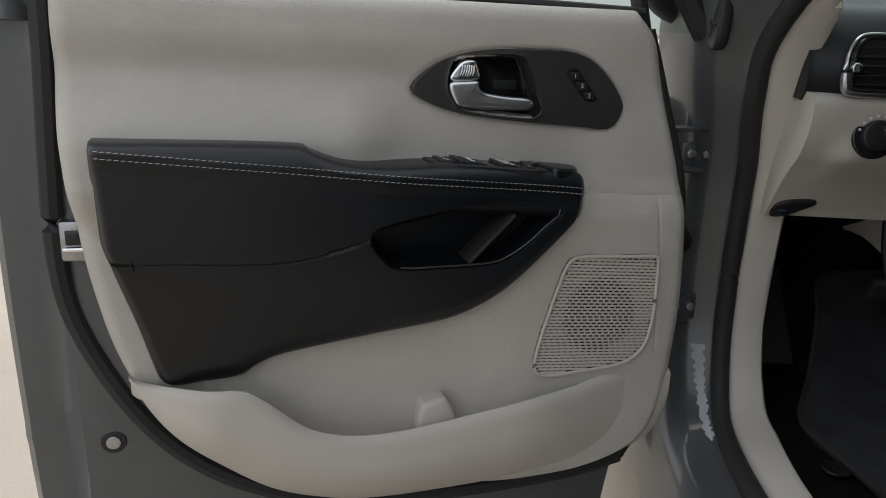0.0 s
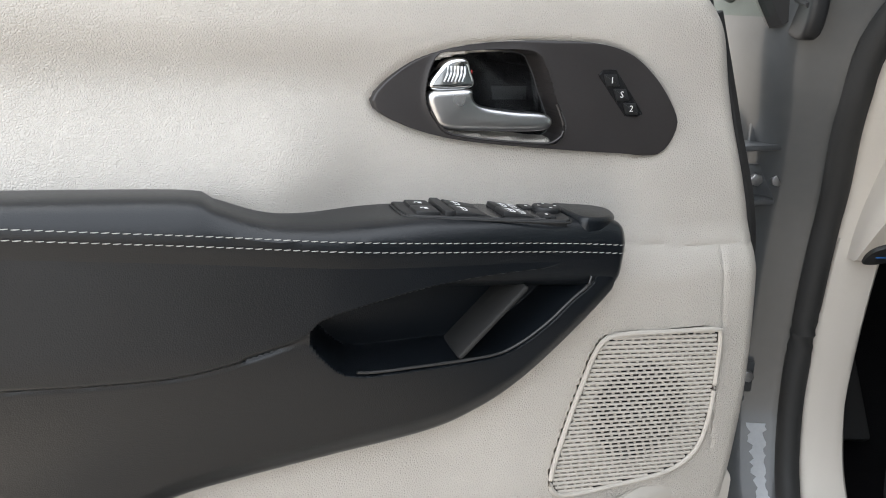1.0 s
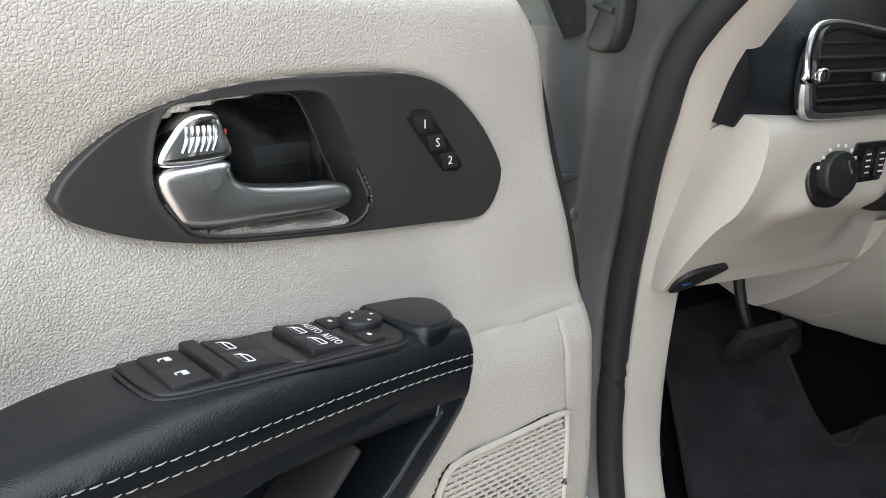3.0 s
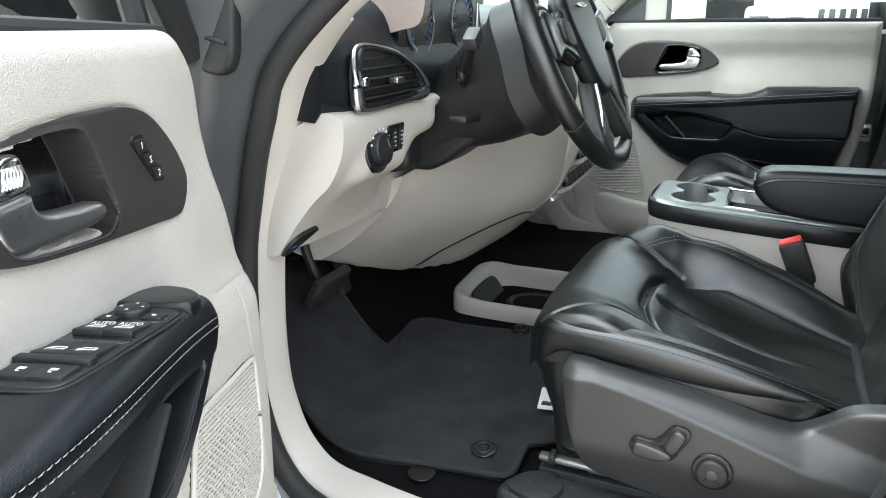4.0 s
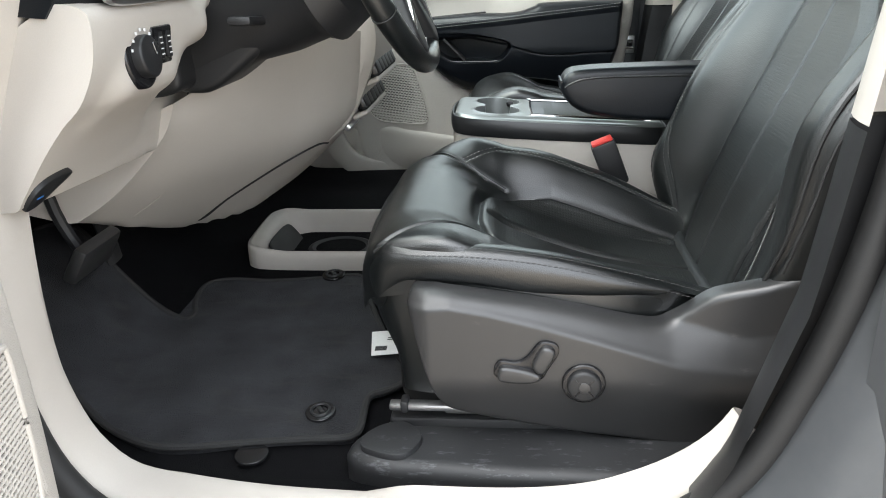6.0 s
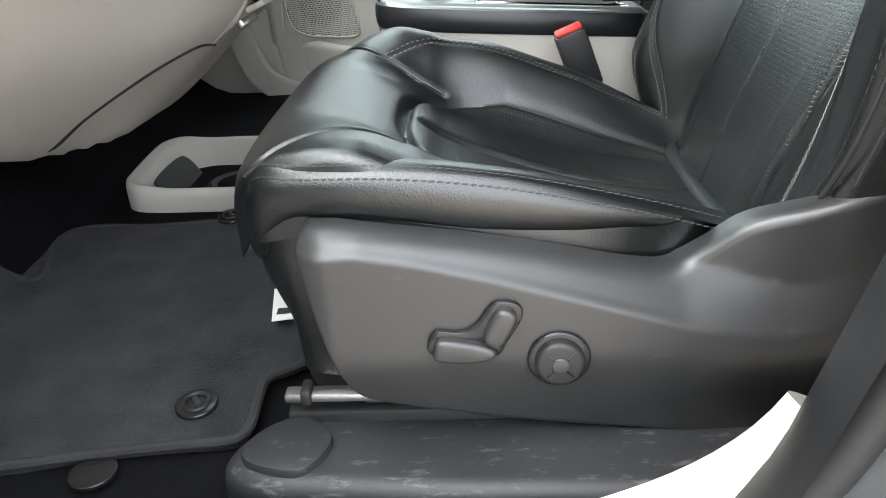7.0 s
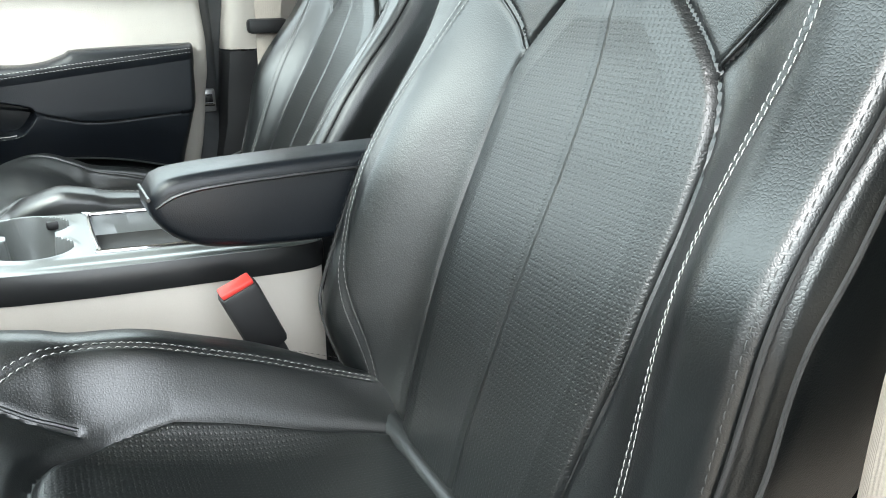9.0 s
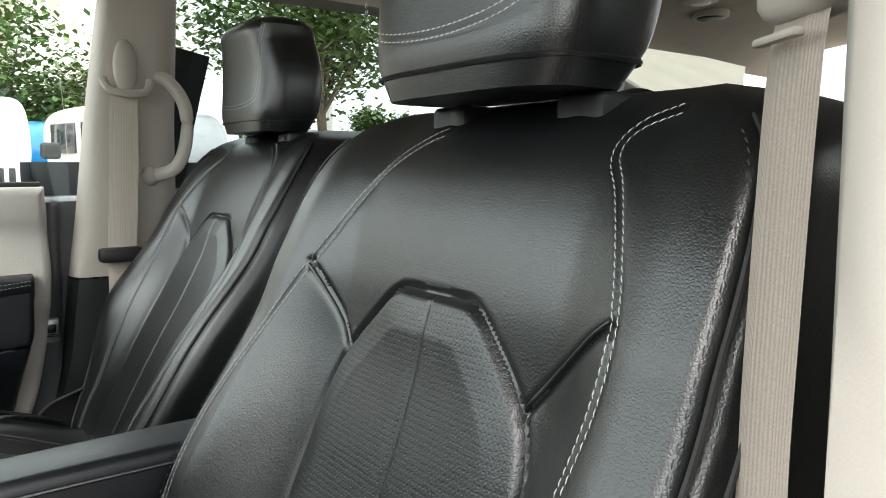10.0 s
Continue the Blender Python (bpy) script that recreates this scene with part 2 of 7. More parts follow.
def within(x, y, line):
    """Signed distance to a closed line: positive inside."""
    x, y = np.broadcast_arrays(np.asarray(x, float), np.asarray(y, float))
    inside = np.zeros(x.shape, bool)
    near = (x >= line[:, 0].min()) & (x <= line[:, 0].max()) & (y >= line[:, 1].min()) & (y <= line[:, 1].max())
    px, py = x[near], y[near]
    hit = np.zeros(len(px), bool)
    for (ax, ay), (bx, by) in zip(line, np.roll(line, -1, 0)):
        hit ^= ((ay > py) != (by > py)) & (px < (bx - ax) * (py - ay) / (by - ay + 1e-15) + ax)
    inside[near] = hit
    d = far_from(x, y, line, True)
    return np.where(inside, d, -d)


def step(a, b, x):
    t = np.clip((np.asarray(x, float) - a) / (b - a), 0, 1)
    return t * t * (3 - 2 * t)


def groove(d, width):
    return np.exp(-(d / width) ** 2)


class Geo:
    """Points and faces of one part."""

    def __init__(self):
        self.v, self.f, self.uv = [], [], {}

    def add(self, verts, faces):
        o = len(self.v)
        self.v.extend(tuple(map(float, p)) for p in verts)
        self.f.extend(tuple(o + i for i in face) for face in faces)
        return self

    def grid(self, P, wrap_u=False, wrap_v=False, cap=False):
        P = np.asarray(P, float)
        m, n = P.shape[:2]
        faces = []
        for i in range(m if wrap_u else m - 1):
            for j in range(n if wrap_v else n - 1):
                a, b = (i + 1) % m, (j + 1) % n
                faces.append((i * n + j, a * n + j, a * n + b, i * n + b))
        if cap:
            faces += [tuple(range(n)), tuple((m - 1) * n + j for j in range(n - 1, -1, -1))]
        return self.add(P.reshape(-1, 3), faces)

    def tube(self, path, r, sides=8, closed=False, flat=None, cap=True):
        """A round (or flattened) bar along a path. r: a radius or one for each point."""
        p = np.asarray(path, float)
        m = len(p)
        t = np.roll(p, -1, 0) - np.roll(p, 1, 0) if closed else np.gradient(p, axis=0)
        t /= np.linalg.norm(t, axis=1)[:, None] + 1e-12
        up = np.array(flat if flat is not None else (0.0, 0.0, 1.0))
        rings = []
        rr = np.broadcast_to(np.asarray(r, float), (m,) if np.ndim(r) < 2 else (m, 2))
        for i in range(m):
            a = np.cross(t[i], up)
            if np.linalg.norm(a) < 1e-4:
                a = np.cross(t[i], (0.3, 0.9, 0.1))
            a /= np.linalg.norm(a)
            b = np.cross(a, t[i])
            ra, rb = (rr[i], rr[i]) if np.ndim(rr[i]) == 0 else rr[i]
            ang = np.linspace(0, 2 * np.pi, sides, endpoint=False)
            rings.append(p[i] + np.outer(np.cos(ang) * ra, a) + np.outer(np.sin(ang) * rb, b))
        return self.grid(np.array(rings), wrap_u=closed, wrap_v=True, cap=cap and not closed)

    def slab(self, line, h0, h1, r=0.002, seg=3, o=(0, 0, 0), ex=(1, 0, 0), ey=(0, 1, 0), both=False):
        """A plate of the outline (2D), from height h0 to h1 along ex x ey, its upper rim rounded by r."""
        line = np.asarray(line, float)
        area = np.sum(line[:, 0] * np.roll(line[:, 1], -1) - np.roll(line[:, 0], -1) * line[:, 1])
        if area < 0:
            line = line[::-1]
        o, ex, ey = (np.array(v, float) for v in (o, ex, ey))
        en = np.array((0, 1.0, 0)) if tuple(ex) == (1, 0, 0) and tuple(ey) == (0, 0, 1) else np.cross(ex, ey)
        t = np.roll(line, -1, 0) - np.roll(line, 1, 0)
        t /= np.linalg.norm(t, axis=1)[:, None] + 1e-12
        inn = np.stack([-t[:, 1], t[:, 0]], 1)
        prof = [(0.0, h0)] if not both else [(r * (1 - math.sin(a)), h0 + r * (1 - math.cos(a))) for a in np.linspace(0, math.pi / 2, seg + 1)]
        prof += [(r * (1 - math.cos(a)), h1 - r + r * math.sin(a)) for a in np.linspace(0, math.pi / 2, seg + 1)]
        rings = []
        for d, h in prof:
            q = line + inn * d
            rings.append(o + np.outer(q[:, 0], ex) + np.outer(q[:, 1], ey) + en * h)
        n0 = len(self.v)
        self.grid(np.array(rings), wrap_v=True)
        k, m = len(line), len(rings)
        self.f.append(tuple(n0 + (m - 1) * k + j for j in range(k)))
        self.f.append(tuple(n0 + j for j in range(k - 1, -1, -1)))
        return self

    def box(self, centre, size, r=0.003, turn=None, seg=2):
        """A box with rounded edges."""
        r = min(r, min(size) * 0.45)
        bm = bmesh.new()
        bmesh.ops.create_cube(bm, size=1.0, matrix=Matrix.Diagonal((*size, 1)))
        if r > 0:
            bmesh.ops.bevel(bm, geom=bm.edges[:], offset=r, segments=seg, affect="EDGES", profile=0.5)
        m = Matrix.Translation(centre) @ (turn if turn is not None else Matrix())
        bm.verts.ensure_lookup_table()
        self.add([m @ v.co for v in bm.verts], [[v.index for v in f.verts] for f in bm.faces])
        bm.free()
        return self

    def disc(self, o, axis, r, h, bevel=0.002, sides=28, squash=1.0):
        """A round plate or knob, standing on o along axis."""
        z = Vector(axis).normalized()
        x = z.orthogonal().normalized()
        y = z.cross(x)
        ang = np.linspace(0, 2 * np.pi, sides, endpoint=False)
        return self.slab(np.stack([np.cos(ang) * r, np.sin(ang) * r * squash], 1), 0, h, bevel, 3, o, x, y)

    def ball(self, c, radii, turn=None, m=14, n=20):
        th, ph = np.linspace(0.02, np.pi - 0.02, m), np.linspace(0, 2 * np.pi, n, endpoint=False)
        P = np.stack([np.outer(np.sin(th), np.cos(ph)), np.outer(np.sin(th), np.sin(ph)), np.outer(np.cos(th), np.ones(n))], -1) * np.array(radii)
        if turn is not None:
            P = P @ np.array(turn.to_3x3()).T
        return self.grid(P[::-1] + np.array(c), wrap_v=True, cap=True)

    def sheet(self, lo, hi, vs, height, frame3, cols, r=0.0, thick=0.01, ends=True, back=True):
        """A shaped panel: rows at each v of vs, from lo(v) to hi(v), raised by height(u, v), its rim rolled back by r.
        frame3: origin, direction of u, of v and of the height."""
        s = (1 - np.cos(np.linspace(0, np.pi, cols))) / 2
        s = 0.6 * np.linspace(0, 1, cols) + 0.4 * s
        v = np.asarray(vs, float)[:, None] * np.ones(cols)[None]
        l, h = np.array([lo(x) for x in vs]), np.array([hi(x) for x in vs])
        u = l[:, None] + (h - l)[:, None] * s[None]
        z = height(u, v)
        if r > 0:
            d = np.minimum(u - l[:, None], h[:, None] - u)
            if ends:
                d = np.minimum(d, np.minimum(v - vs[0], vs[-1] - v))
            q = np.clip(d / r, 0, 1)
            z = z - r * (1 - np.sqrt(np.clip(1 - (1 - q) ** 2, 0, 1)))
        o, eu, ev, en = (np.array(a, float) for a in frame3)
        P = o + u[..., None] * eu + v[..., None] * ev + z[..., None] * en
        n0 = len(self.v)
        self.grid(P)
        m, n = u.shape
        for i in range(m):
            for j in range(n):
                self.uv[n0 + i * n + j] = (u[i, j], v[i, j])
        if back:
            rim = [(0, j) for j in range(n)] + [(i, n - 1) for i in range(1, m)] + [(m - 1, j) for j in range(n - 2, -1, -1)] + [(i, 0) for i in range(m - 2, 0, -1)]
            k, o2 = len(rim), len(self.v)
            self.v.extend(tuple(map(float, P[i, j] - en * thick)) for i, j in rim)
            idx = [n0 + i * n + j for i, j in rim]
            self.f.extend((idx[a], idx[(a + 1) % k], o2 + (a + 1) % k, o2 + a) for a in range(k))
        return self

    def stitches(self, path, length=0.0045, gap=0.0022, w=0.0008, lift=0.0006, normal=(0, 0, 1), side=0.0):
        """Short threads along a path of points, lifted off the surface."""
        p = np.asarray(path, float)
        s = np.concatenate([[0], np.cumsum(np.linalg.norm(np.diff(p, axis=0), axis=1))])
        nn = np.asarray(normal, float)
        w0 = 0.0
        while w0 + length < s[-1]:
            a, b = (np.array([np.interp(x, s, p[:, j]) for j in range(3)]) for x in (w0, w0 + length))
            m = np.array([np.interp(w0, s, nn[:, j]) for j in range(3)]) if nn.ndim == 2 else nn
            t = (b - a) / (np.linalg.norm(b - a) + 1e-12)
            c = np.cross(t, m)
            c /= np.linalg.norm(c) + 1e-12
            e = m / np.linalg.norm(m) * lift
            a, b = a + c * (side + 0.0003), b + c * (side - 0.0003)
            mid = (a + b) / 2
            self.add([a - c * w * 0.5, a + c * w * 0.5, mid + e - c * w, mid + e + c * w, mid + e + c * w * 0.2 + e * 0.5, b - c * w * 0.5, b + c * w * 0.5],
                     [(0, 1, 3, 4, 2), (2, 4, 3, 6, 5)])
            w0 += length + gap
        return self


WORLD_BUILT = set()
FLIP = [False]


def thing(name, label, category, at=(0, 0, 0), m=None, group="", kind=""):
    """The empty at a thing's base; its parts are given in world places, or in the frame m."""
    ob = new(name)
    ob.empty_display_size = 0.05
    ob.matrix_basis = m if m is not None else Matrix.Translation(at)
    if m is None:
        WORLD_BUILT.add(ob.name)
    return tagged(ob, label, category, group, kind)


def mesh(name, g, material, angle=38):
    me = bpy.data.meshes.new(name)
    v, f = g.v, g.f
    if FLIP[0]:
        v, f = [(x, -y, z) for x, y, z in v], [t[::-1] for t in f]
    me.from_pydata(v, [], f)
    if g.uv:
        layer = me.uv_layers.new(name="UVMap")
        for loop in me.loops:
            layer.data[loop.index].uv = g.uv.get(loop.vertex_index, (0, 0))
    me.materials.append(material)
    me.polygons.foreach_set("use_smooth", [True] * len(me.polygons))
    me.validate()
    me.set_sharp_from_angle(angle=radians(angle))
    me.update()
    return me


def tidy(me):
    bm = bmesh.new()
    bm.from_mesh(me)
    bmesh.ops.recalc_face_normals(bm, faces=bm.faces[:])
    bm.to_mesh(me)
    bm.free()


def part(name, g, material, parent, label="", angle=38):
    me = mesh(name, g, material, angle)
    tidy(me)
    me.set_sharp_from_angle(angle=radians(angle))
    ob = new(name, me)
    ob.parent = parent
    if parent.name in WORLD_BUILT:
        ob.matrix_parent_inverse = parent.matrix_basis.inverted()
    return tagged(ob, label)


def solo(name, g, material, label, category, kind="", group="", angle=38):
    """A thing or a piece of the setting that is one mesh."""
    me = mesh(name, g, material, angle)
    tidy(me)
    me.set_sharp_from_angle(angle=radians(angle))
    return tagged(new(name, me), label, category, group, kind)


def lut(pairs):
    """A smooth function through (x, y) pairs."""
    c = curve(sorted(pairs), 200)
    return lambda x: np.interp(x, c[:, 0], c[:, 1])


def rows(a, b, n, soft=0.4):
    s = np.linspace(0, 1, n)
    return a + (b - a) * ((1 - soft) * s + soft * (1 - np.cos(np.pi * s)) / 2)


def words(name, text, size, material, parent, m, label=""):
    """Raised lettering as a mesh, in the frame m."""
    c = bpy.data.curves.new(name, "FONT")
    c.body, c.size, c.align_x, c.align_y, c.extrude, c.resolution_u = text, size, "CENTER", "CENTER", 0.0001, 2
    ob = bpy.data.objects.new(name, c)
    me = bpy.data.meshes.new_from_object(ob)
    bpy.data.objects.remove(ob)
    me.transform(m)
    me.materials.clear()
    me.materials.append(material)
    t = new(name, me)
    t.parent = parent
    if parent.name in WORLD_BUILT:
        t.matrix_parent_inverse = parent.matrix_basis.inverted()
    return tagged(t, label)

# ---- ground, floor, body ----
solo("ground", Geo().grid([[(-300, -300, 0), (-300, 300, 0)], [(300, -300, 0), (300, 300, 0)]]), CONCRETE, "pale beige concrete paving", "ground", "structure")

FLOOR_Z = lambda x, y: 0.415 + 0.03 * step(-0.62, -0.3, x) * step(0.62, 0.3, x) + 0.42 * step(1.02, 1.45, y) ** 1.2 + 0.02 * step(-0.7, -0.78, x)  # noqa: E731
xs, ys = np.linspace(-0.79, 0.79, 70), np.linspace(-2.6, 1.42, 110)
gx, gy = np.meshgrid(xs, ys, indexing="ij")
solo("floor", Geo().grid(np.stack([gx, gy, FLOOR_Z(gx, gy)], -1)), CARPET, "black carpeted car floor", "floor", "structure")
solo("bulkhead", Geo().box((0, 1.45, 0.85), (1.6, 0.04, 0.95), 0.01), CARPET, "black carpeted toe board", "bulkhead", "structure")


def loft(sections, n=30):
    """A skin through cross-sections, each a list of 3D points."""
    return Geo().grid(np.array([curve(s, n) for s in sections]), cap=True)


# opening of the driver door: seal line, beige trim inside it, painted jamb outside it
LOOP = [(-0.70, 0.45, 1.42), (-0.775, 0.66, 1.24), (-0.822, 0.85, 1.07), (-0.82, 0.905, 0.97), (-0.8, 0.95, 0.86), (-0.796, 0.968, 0.78), (-0.797, 0.974, 0.66), (-0.8, 0.965, 0.56), (-0.806, 0.93, 0.475), (-0.818, 0.86, 0.435), (-0.832, 0.7, 0.428), (-0.836, 0.5, 0.432), (-0.835, 0.36, 0.445), (-0.832, 0.28, 0.475), (-0.828, 0.215, 0.53), (-0.824, 0.175, 0.61), (-0.822, 0.14, 0.72), (-0.818, 0.115, 0.86), (-0.81, 0.1, 1.0), (-0.79, 0.075, 1.2), (-0.74, 0.04, 1.4)]
loop = curve(LOOP, 150)
outward = []
for i in range(150):
    t = loop[min(i + 1, 149)] - loop[max(i - 1, 0)]
    o = np.cross(t / np.linalg.norm(t), (-1, 0, 0))
    c = np.array((-0.83, 0.55, 0.9)) - loop[i]
    o = -o if o @ c > 0 else o
    outward.append(o / np.linalg.norm(o))
outward = np.array(outward)


def body_side(sign):
    """The door frame of one side: paint, rubber and the beige trims."""
    f = np.array((sign, 1, 1))
    # the far pillar stands further back
    line = loop - np.outer(0.12 * step(0.45, 0.25, loop[:, 1]) * (sign < 0), (0, 1, 0))
    P = []
    for p, o in zip(line, outward):
        w = [(0.012, 0.0), (-0.004, 0.018), (-0.02, 0.03), (-0.05, 0.035), (-0.075, 0.05), (-0.09, 0.08), (-0.105, 0.12), (-0.11, 0.2)]
        P.append([p + np.array((a, 0, 0)) + o * b for a, b in w])
    paint = solo("door_frame_" + ("left" if sign > 0 else "right"), Geo().grid(np.array(P) * f), PAINT, "grey painted car door frame", "car body", "structure")
    seal = Geo().tube(np.stack([line[:, 0] - 0.004, line[:, 1], line[:, 2]], 1) * f + outward * 0.004 * f, 0.0155, 10)
    solo("frame_seal_" + ("left" if sign > 0 else "right"), seal, RUBBER, "black rubber door opening seal", "door seal", "structure")


body_side(1)
body_side(-1)


def trim_strip(name, i0, i1, widths, reach, depth, mat, label, sign=1):
    """A trim band inside the seal, between two places on the loop."""
    P = []
    for k, i in enumerate(range(i0, i1)):
        w = np.interp(k / (i1 - i0 - 1), *widths)
        p, o = loop[i] + np.array((0.01, 0, 0)), outward[i]
        r = np.interp(k / (i1 - i0 - 1), *reach)
        prof = [(0.0, 0.008), (0.001, -0.001), (0.006, -0.35 * w), (0.4 * r, -0.75 * w), (0.85 * r, -w), (r - 0.004, -w + 0.001), (r, -w + 0.006), (r + 0.002, 0.02), (r + 0.002, depth)]
        P.append([p + np.array((a, 0, 0)) + o * b for a, b in curve(prof, 22)])
    return solo(name, Geo().grid(np.array(P) * np.array((sign, 1, 1))), mat, label, "trim", "structure")



trim_strip("a_pillar_trim", 0, 27, ((0, 1), (0.012, 0.012)), ((0, 1), (0.06, 0.036)), 0.06, BEIGE, "beige windscreen pillar trim")
trim_strip("cowl_side_trim", 26, 45, ((0, 1), (0.012, 0.014)), ((0, 0.15, 0.4, 1), (0.045, 0.058, 0.062, 0.058)), 0.09, BEIGE, "beige cowl side trim")
trim_strip("sill_trim", 44, 105, ((0, 0.28, 0.42, 0.6, 0.64, 0.86, 1), (0.014, 0.016, 0.022, 0.022, 0.034, 0.032, 0.02)), ((0, 0.2, 0.4, 0.6, 1), (0.056, 0.05, 0.06, 0.05, 0.034)), 0.05, BEIGE, "beige kick and sill trim with a raised rear step")
trim_strip("a_pillar_trim_right", 0, 27, ((0, 1), (0.012, 0.012)), ((0, 1), (0.06, 0.036)), 0.06, PILLAR, "taupe windscreen pillar trim", -1)
trim_strip("sill_trim_right", 26, 105, ((0, 1), (0.014, 0.014)), ((0, 1), (0.056, 0.05)), 0.05, BEIGE, "beige kick and sill trim", -1)

# centre pillars, in depth
def pillar(sign, mat, name, z0, z1, label):
    P = []
    for z in np.linspace(z0, z1, 20):
        x = float(np.interp(z, (0.45, 0.8, 0.9, 1.0, 1.2, 1.5), (-0.803, -0.802, -0.798, -0.79, -0.778, -0.71) if sign > 0 else (-0.795, -0.785, -0.77, -0.76, -0.75, -0.69)))
        y0, y1 = float(np.interp(z, (0.45, 0.55, 0.72, 1.0, 1.5), (0.28, 0.22, 0.17, 0.132, 0.075)) - 0.11 * (sign < 0)), -0.17
        P.append([(sign * a, b, z) for a, b in curve([(x - 0.06, y0 + 0.012), (x - 0.03, y0 + 0.01), (x - 0.01, y0 + 0.002), (x, y0 - 0.014), (x + 0.006, (y0 + y1) / 2), (x, y1 + 0.03), (x - 0.04, y1), (x - 0.08, y1)], 24)])
    return solo(name, Geo().grid(np.array(P)), mat, label, "pillar", "structure")


pillar(1, BLACK, "b_pillar_left_lower", 0.5, 0.876, "black lower centre pillar trim")
pillar(1, BEIGE, "b_pillar_left_upper", 0.88, 1.52, "beige upper centre pillar trim")
pillar(-1, BLACK, "b_pillar_right_lower", 0.5, 0.876, "black lower centre pillar trim")
pillar(-1, PILLAR, "b_pillar_right_upper", 0.88, 1.52, "taupe upper centre pillar trim")

# sliding doors and rear sides
def rear_side(sign):
    name = "left" if sign > 0 else "right"
    # outer skin with its front edge
    P = []
    for z in np.linspace(0.25, 1.12, 30):
        x = -1.0 - 0.02 * math.sin((z - 0.25) * 3.2)
        P.append([(sign * a, b, z) for a, b in curve([(-0.86, 0.125), (-0.9, 0.12), (-0.945, 0.112), (x + 0.02, 0.1), (x, 0.075), (x, 0.0), (x, -1.2), (x + 0.03, -2.6)], 50)])
    solo("body_rear_" + name, Geo().grid(np.array(P)), PAINT, "grey painted sliding door skin", "car body", "structure")
    g = Geo().sheet(lambda v: -2.6, lambda v: -0.1, rows(0.45, 1.06, 20), lambda u, v: 0.0 + 0.01 * np.sin(v * 9), ((sign * -0.8, 0, 0), (0, 1, 0), (0, 0, 1), (sign, 0, 0)), 30, 0.02, 0.03)
    solo("rear_panel_" + name, g, PILLAR, "taupe rear side trim panel", "trim", "structure")
    pane = Geo().grid([[(sign * -0.84, -0.14, 1.05), (sign * -0.715, -0.12, 1.5)], [(sign * -0.84, -1.1, 1.05), (sign * -0.715, -1.1, 1.5)]])
    p = solo("window_" + ("1" if sign > 0 else "2"), pane, TINTED, "tinted sliding door window glass", "window", "structure")
    p.visible_shadow = False
    pane = Geo().grid([[(sign * -0.84, -1.2, 1.05), (sign * -0.715, -1.2, 1.5)], [(sign * -0.84, -2.4, 1.05), (sign * -0.73, -2.3, 1.5)]])
    p = solo("window_" + ("3" if sign > 0 else "4"), pane, TINTED, "tinted rear quarter window glass", "window", "structure")
    p.visible_shadow = False
    solo("rear_pillar_" + name, Geo().box((sign * -0.77, -1.15, 1.28), (0.06, 0.09, 0.56), 0.01, Matrix.Rotation(radians(16 * sign), 4, "Y")), PILLAR, "taupe rear pillar trim", "pillar", "structure")


rear_side(1)
rear_side(-1)

# roof, headliner, windscreen, tailgate
P = []
for y in np.linspace(-2.55, 0.52, 26):
    z = 1.57 + 0.03 * math.cos((y + 0.9) * 0.9) - 0.08 * float(step(0.1, 0.55, y))
    P.append(curve([(-0.76, y, z - 0.11), (-0.7, y, z - 0.07), (-0.56, y, z - 0.02), (0, y, z + 0.015), (0.56, y, z - 0.02), (0.7, y, z - 0.07), (0.76, y, z - 0.11)], 30))
P = np.array(P)
solo("ceiling", Geo().grid(P), HEADLINER, "taupe cloth headliner", "ceiling", "structure")
solo("roof", Geo().grid(P * np.array((1.06, 1, 1)) + np.array((0, 0, 0.05))), PAINT, "grey painted car roof", "car body", "structure")
lamp = thing("dome_lamp", "small round reading lamp in the headliner", "lamp", (0.42, -1.55, 1.57))
part("lamp_rim", Geo().disc((0.42, -1.55, 1.592), (0, 0, -1), 0.05, 0.016, 0.006), PILLAR, lamp)
part("lens", Geo().disc((0.42, -1.55, 1.577), (0, 0, -1), 0.03, 0.006, 0.002), WHITE, lamp)
vent = thing("ceiling_vent", "small round dark air vent in the headliner", "air vent", (0.5, -1.72, 1.56))
part("vent_rim", Geo().disc((0.5, -1.72, 1.585), (0, 0, -1), 0.055, 0.02, 0.006), PILLAR, vent)
part("vent_core", Geo().disc((0.5, -1.72, 1.567), (0, 0, -1), 0.04, 0.006, 0.002), BLACK, vent)
ws = solo("windscreen", Geo().grid([[(-0.7, 0.53, 1.5), (0.7, 0.53, 1.5)], [(-0.8, 1.35, 1.0), (0.8, 1.35, 1.0)]]), GLASS, "clear windscreen glass", "window", "structure")
ws.visible_shadow = False
solo("kick_panel_right", Geo().box((0.8, 1.13, 0.72), (0.03, 0.62, 0.66), 0.01), BEIGE, "beige passenger side kick panel", "trim", "structure")
solo("tailgate", Geo().box((0, -2.65, 0.75), (1.6, 0.06, 0.75), 0.02), PILLAR, "taupe tailgate trim", "tailgate", "structure")
rg = solo("rear_window", Geo().grid([[(-0.7, -2.66, 1.12), (0.7, -2.66, 1.12)], [(-0.65, -2.55, 1.5), (0.65, -2.55, 1.5)]]), TINTED, "tinted rear window glass", "window", "structure")
rg.visible_shadow = False
solo("car_underside", Geo().box((0, -0.5, 0.3), (1.62, 4.2, 0.12), 0.02), RUBBER, "black underside of the car", "car body", "structure")
P = []
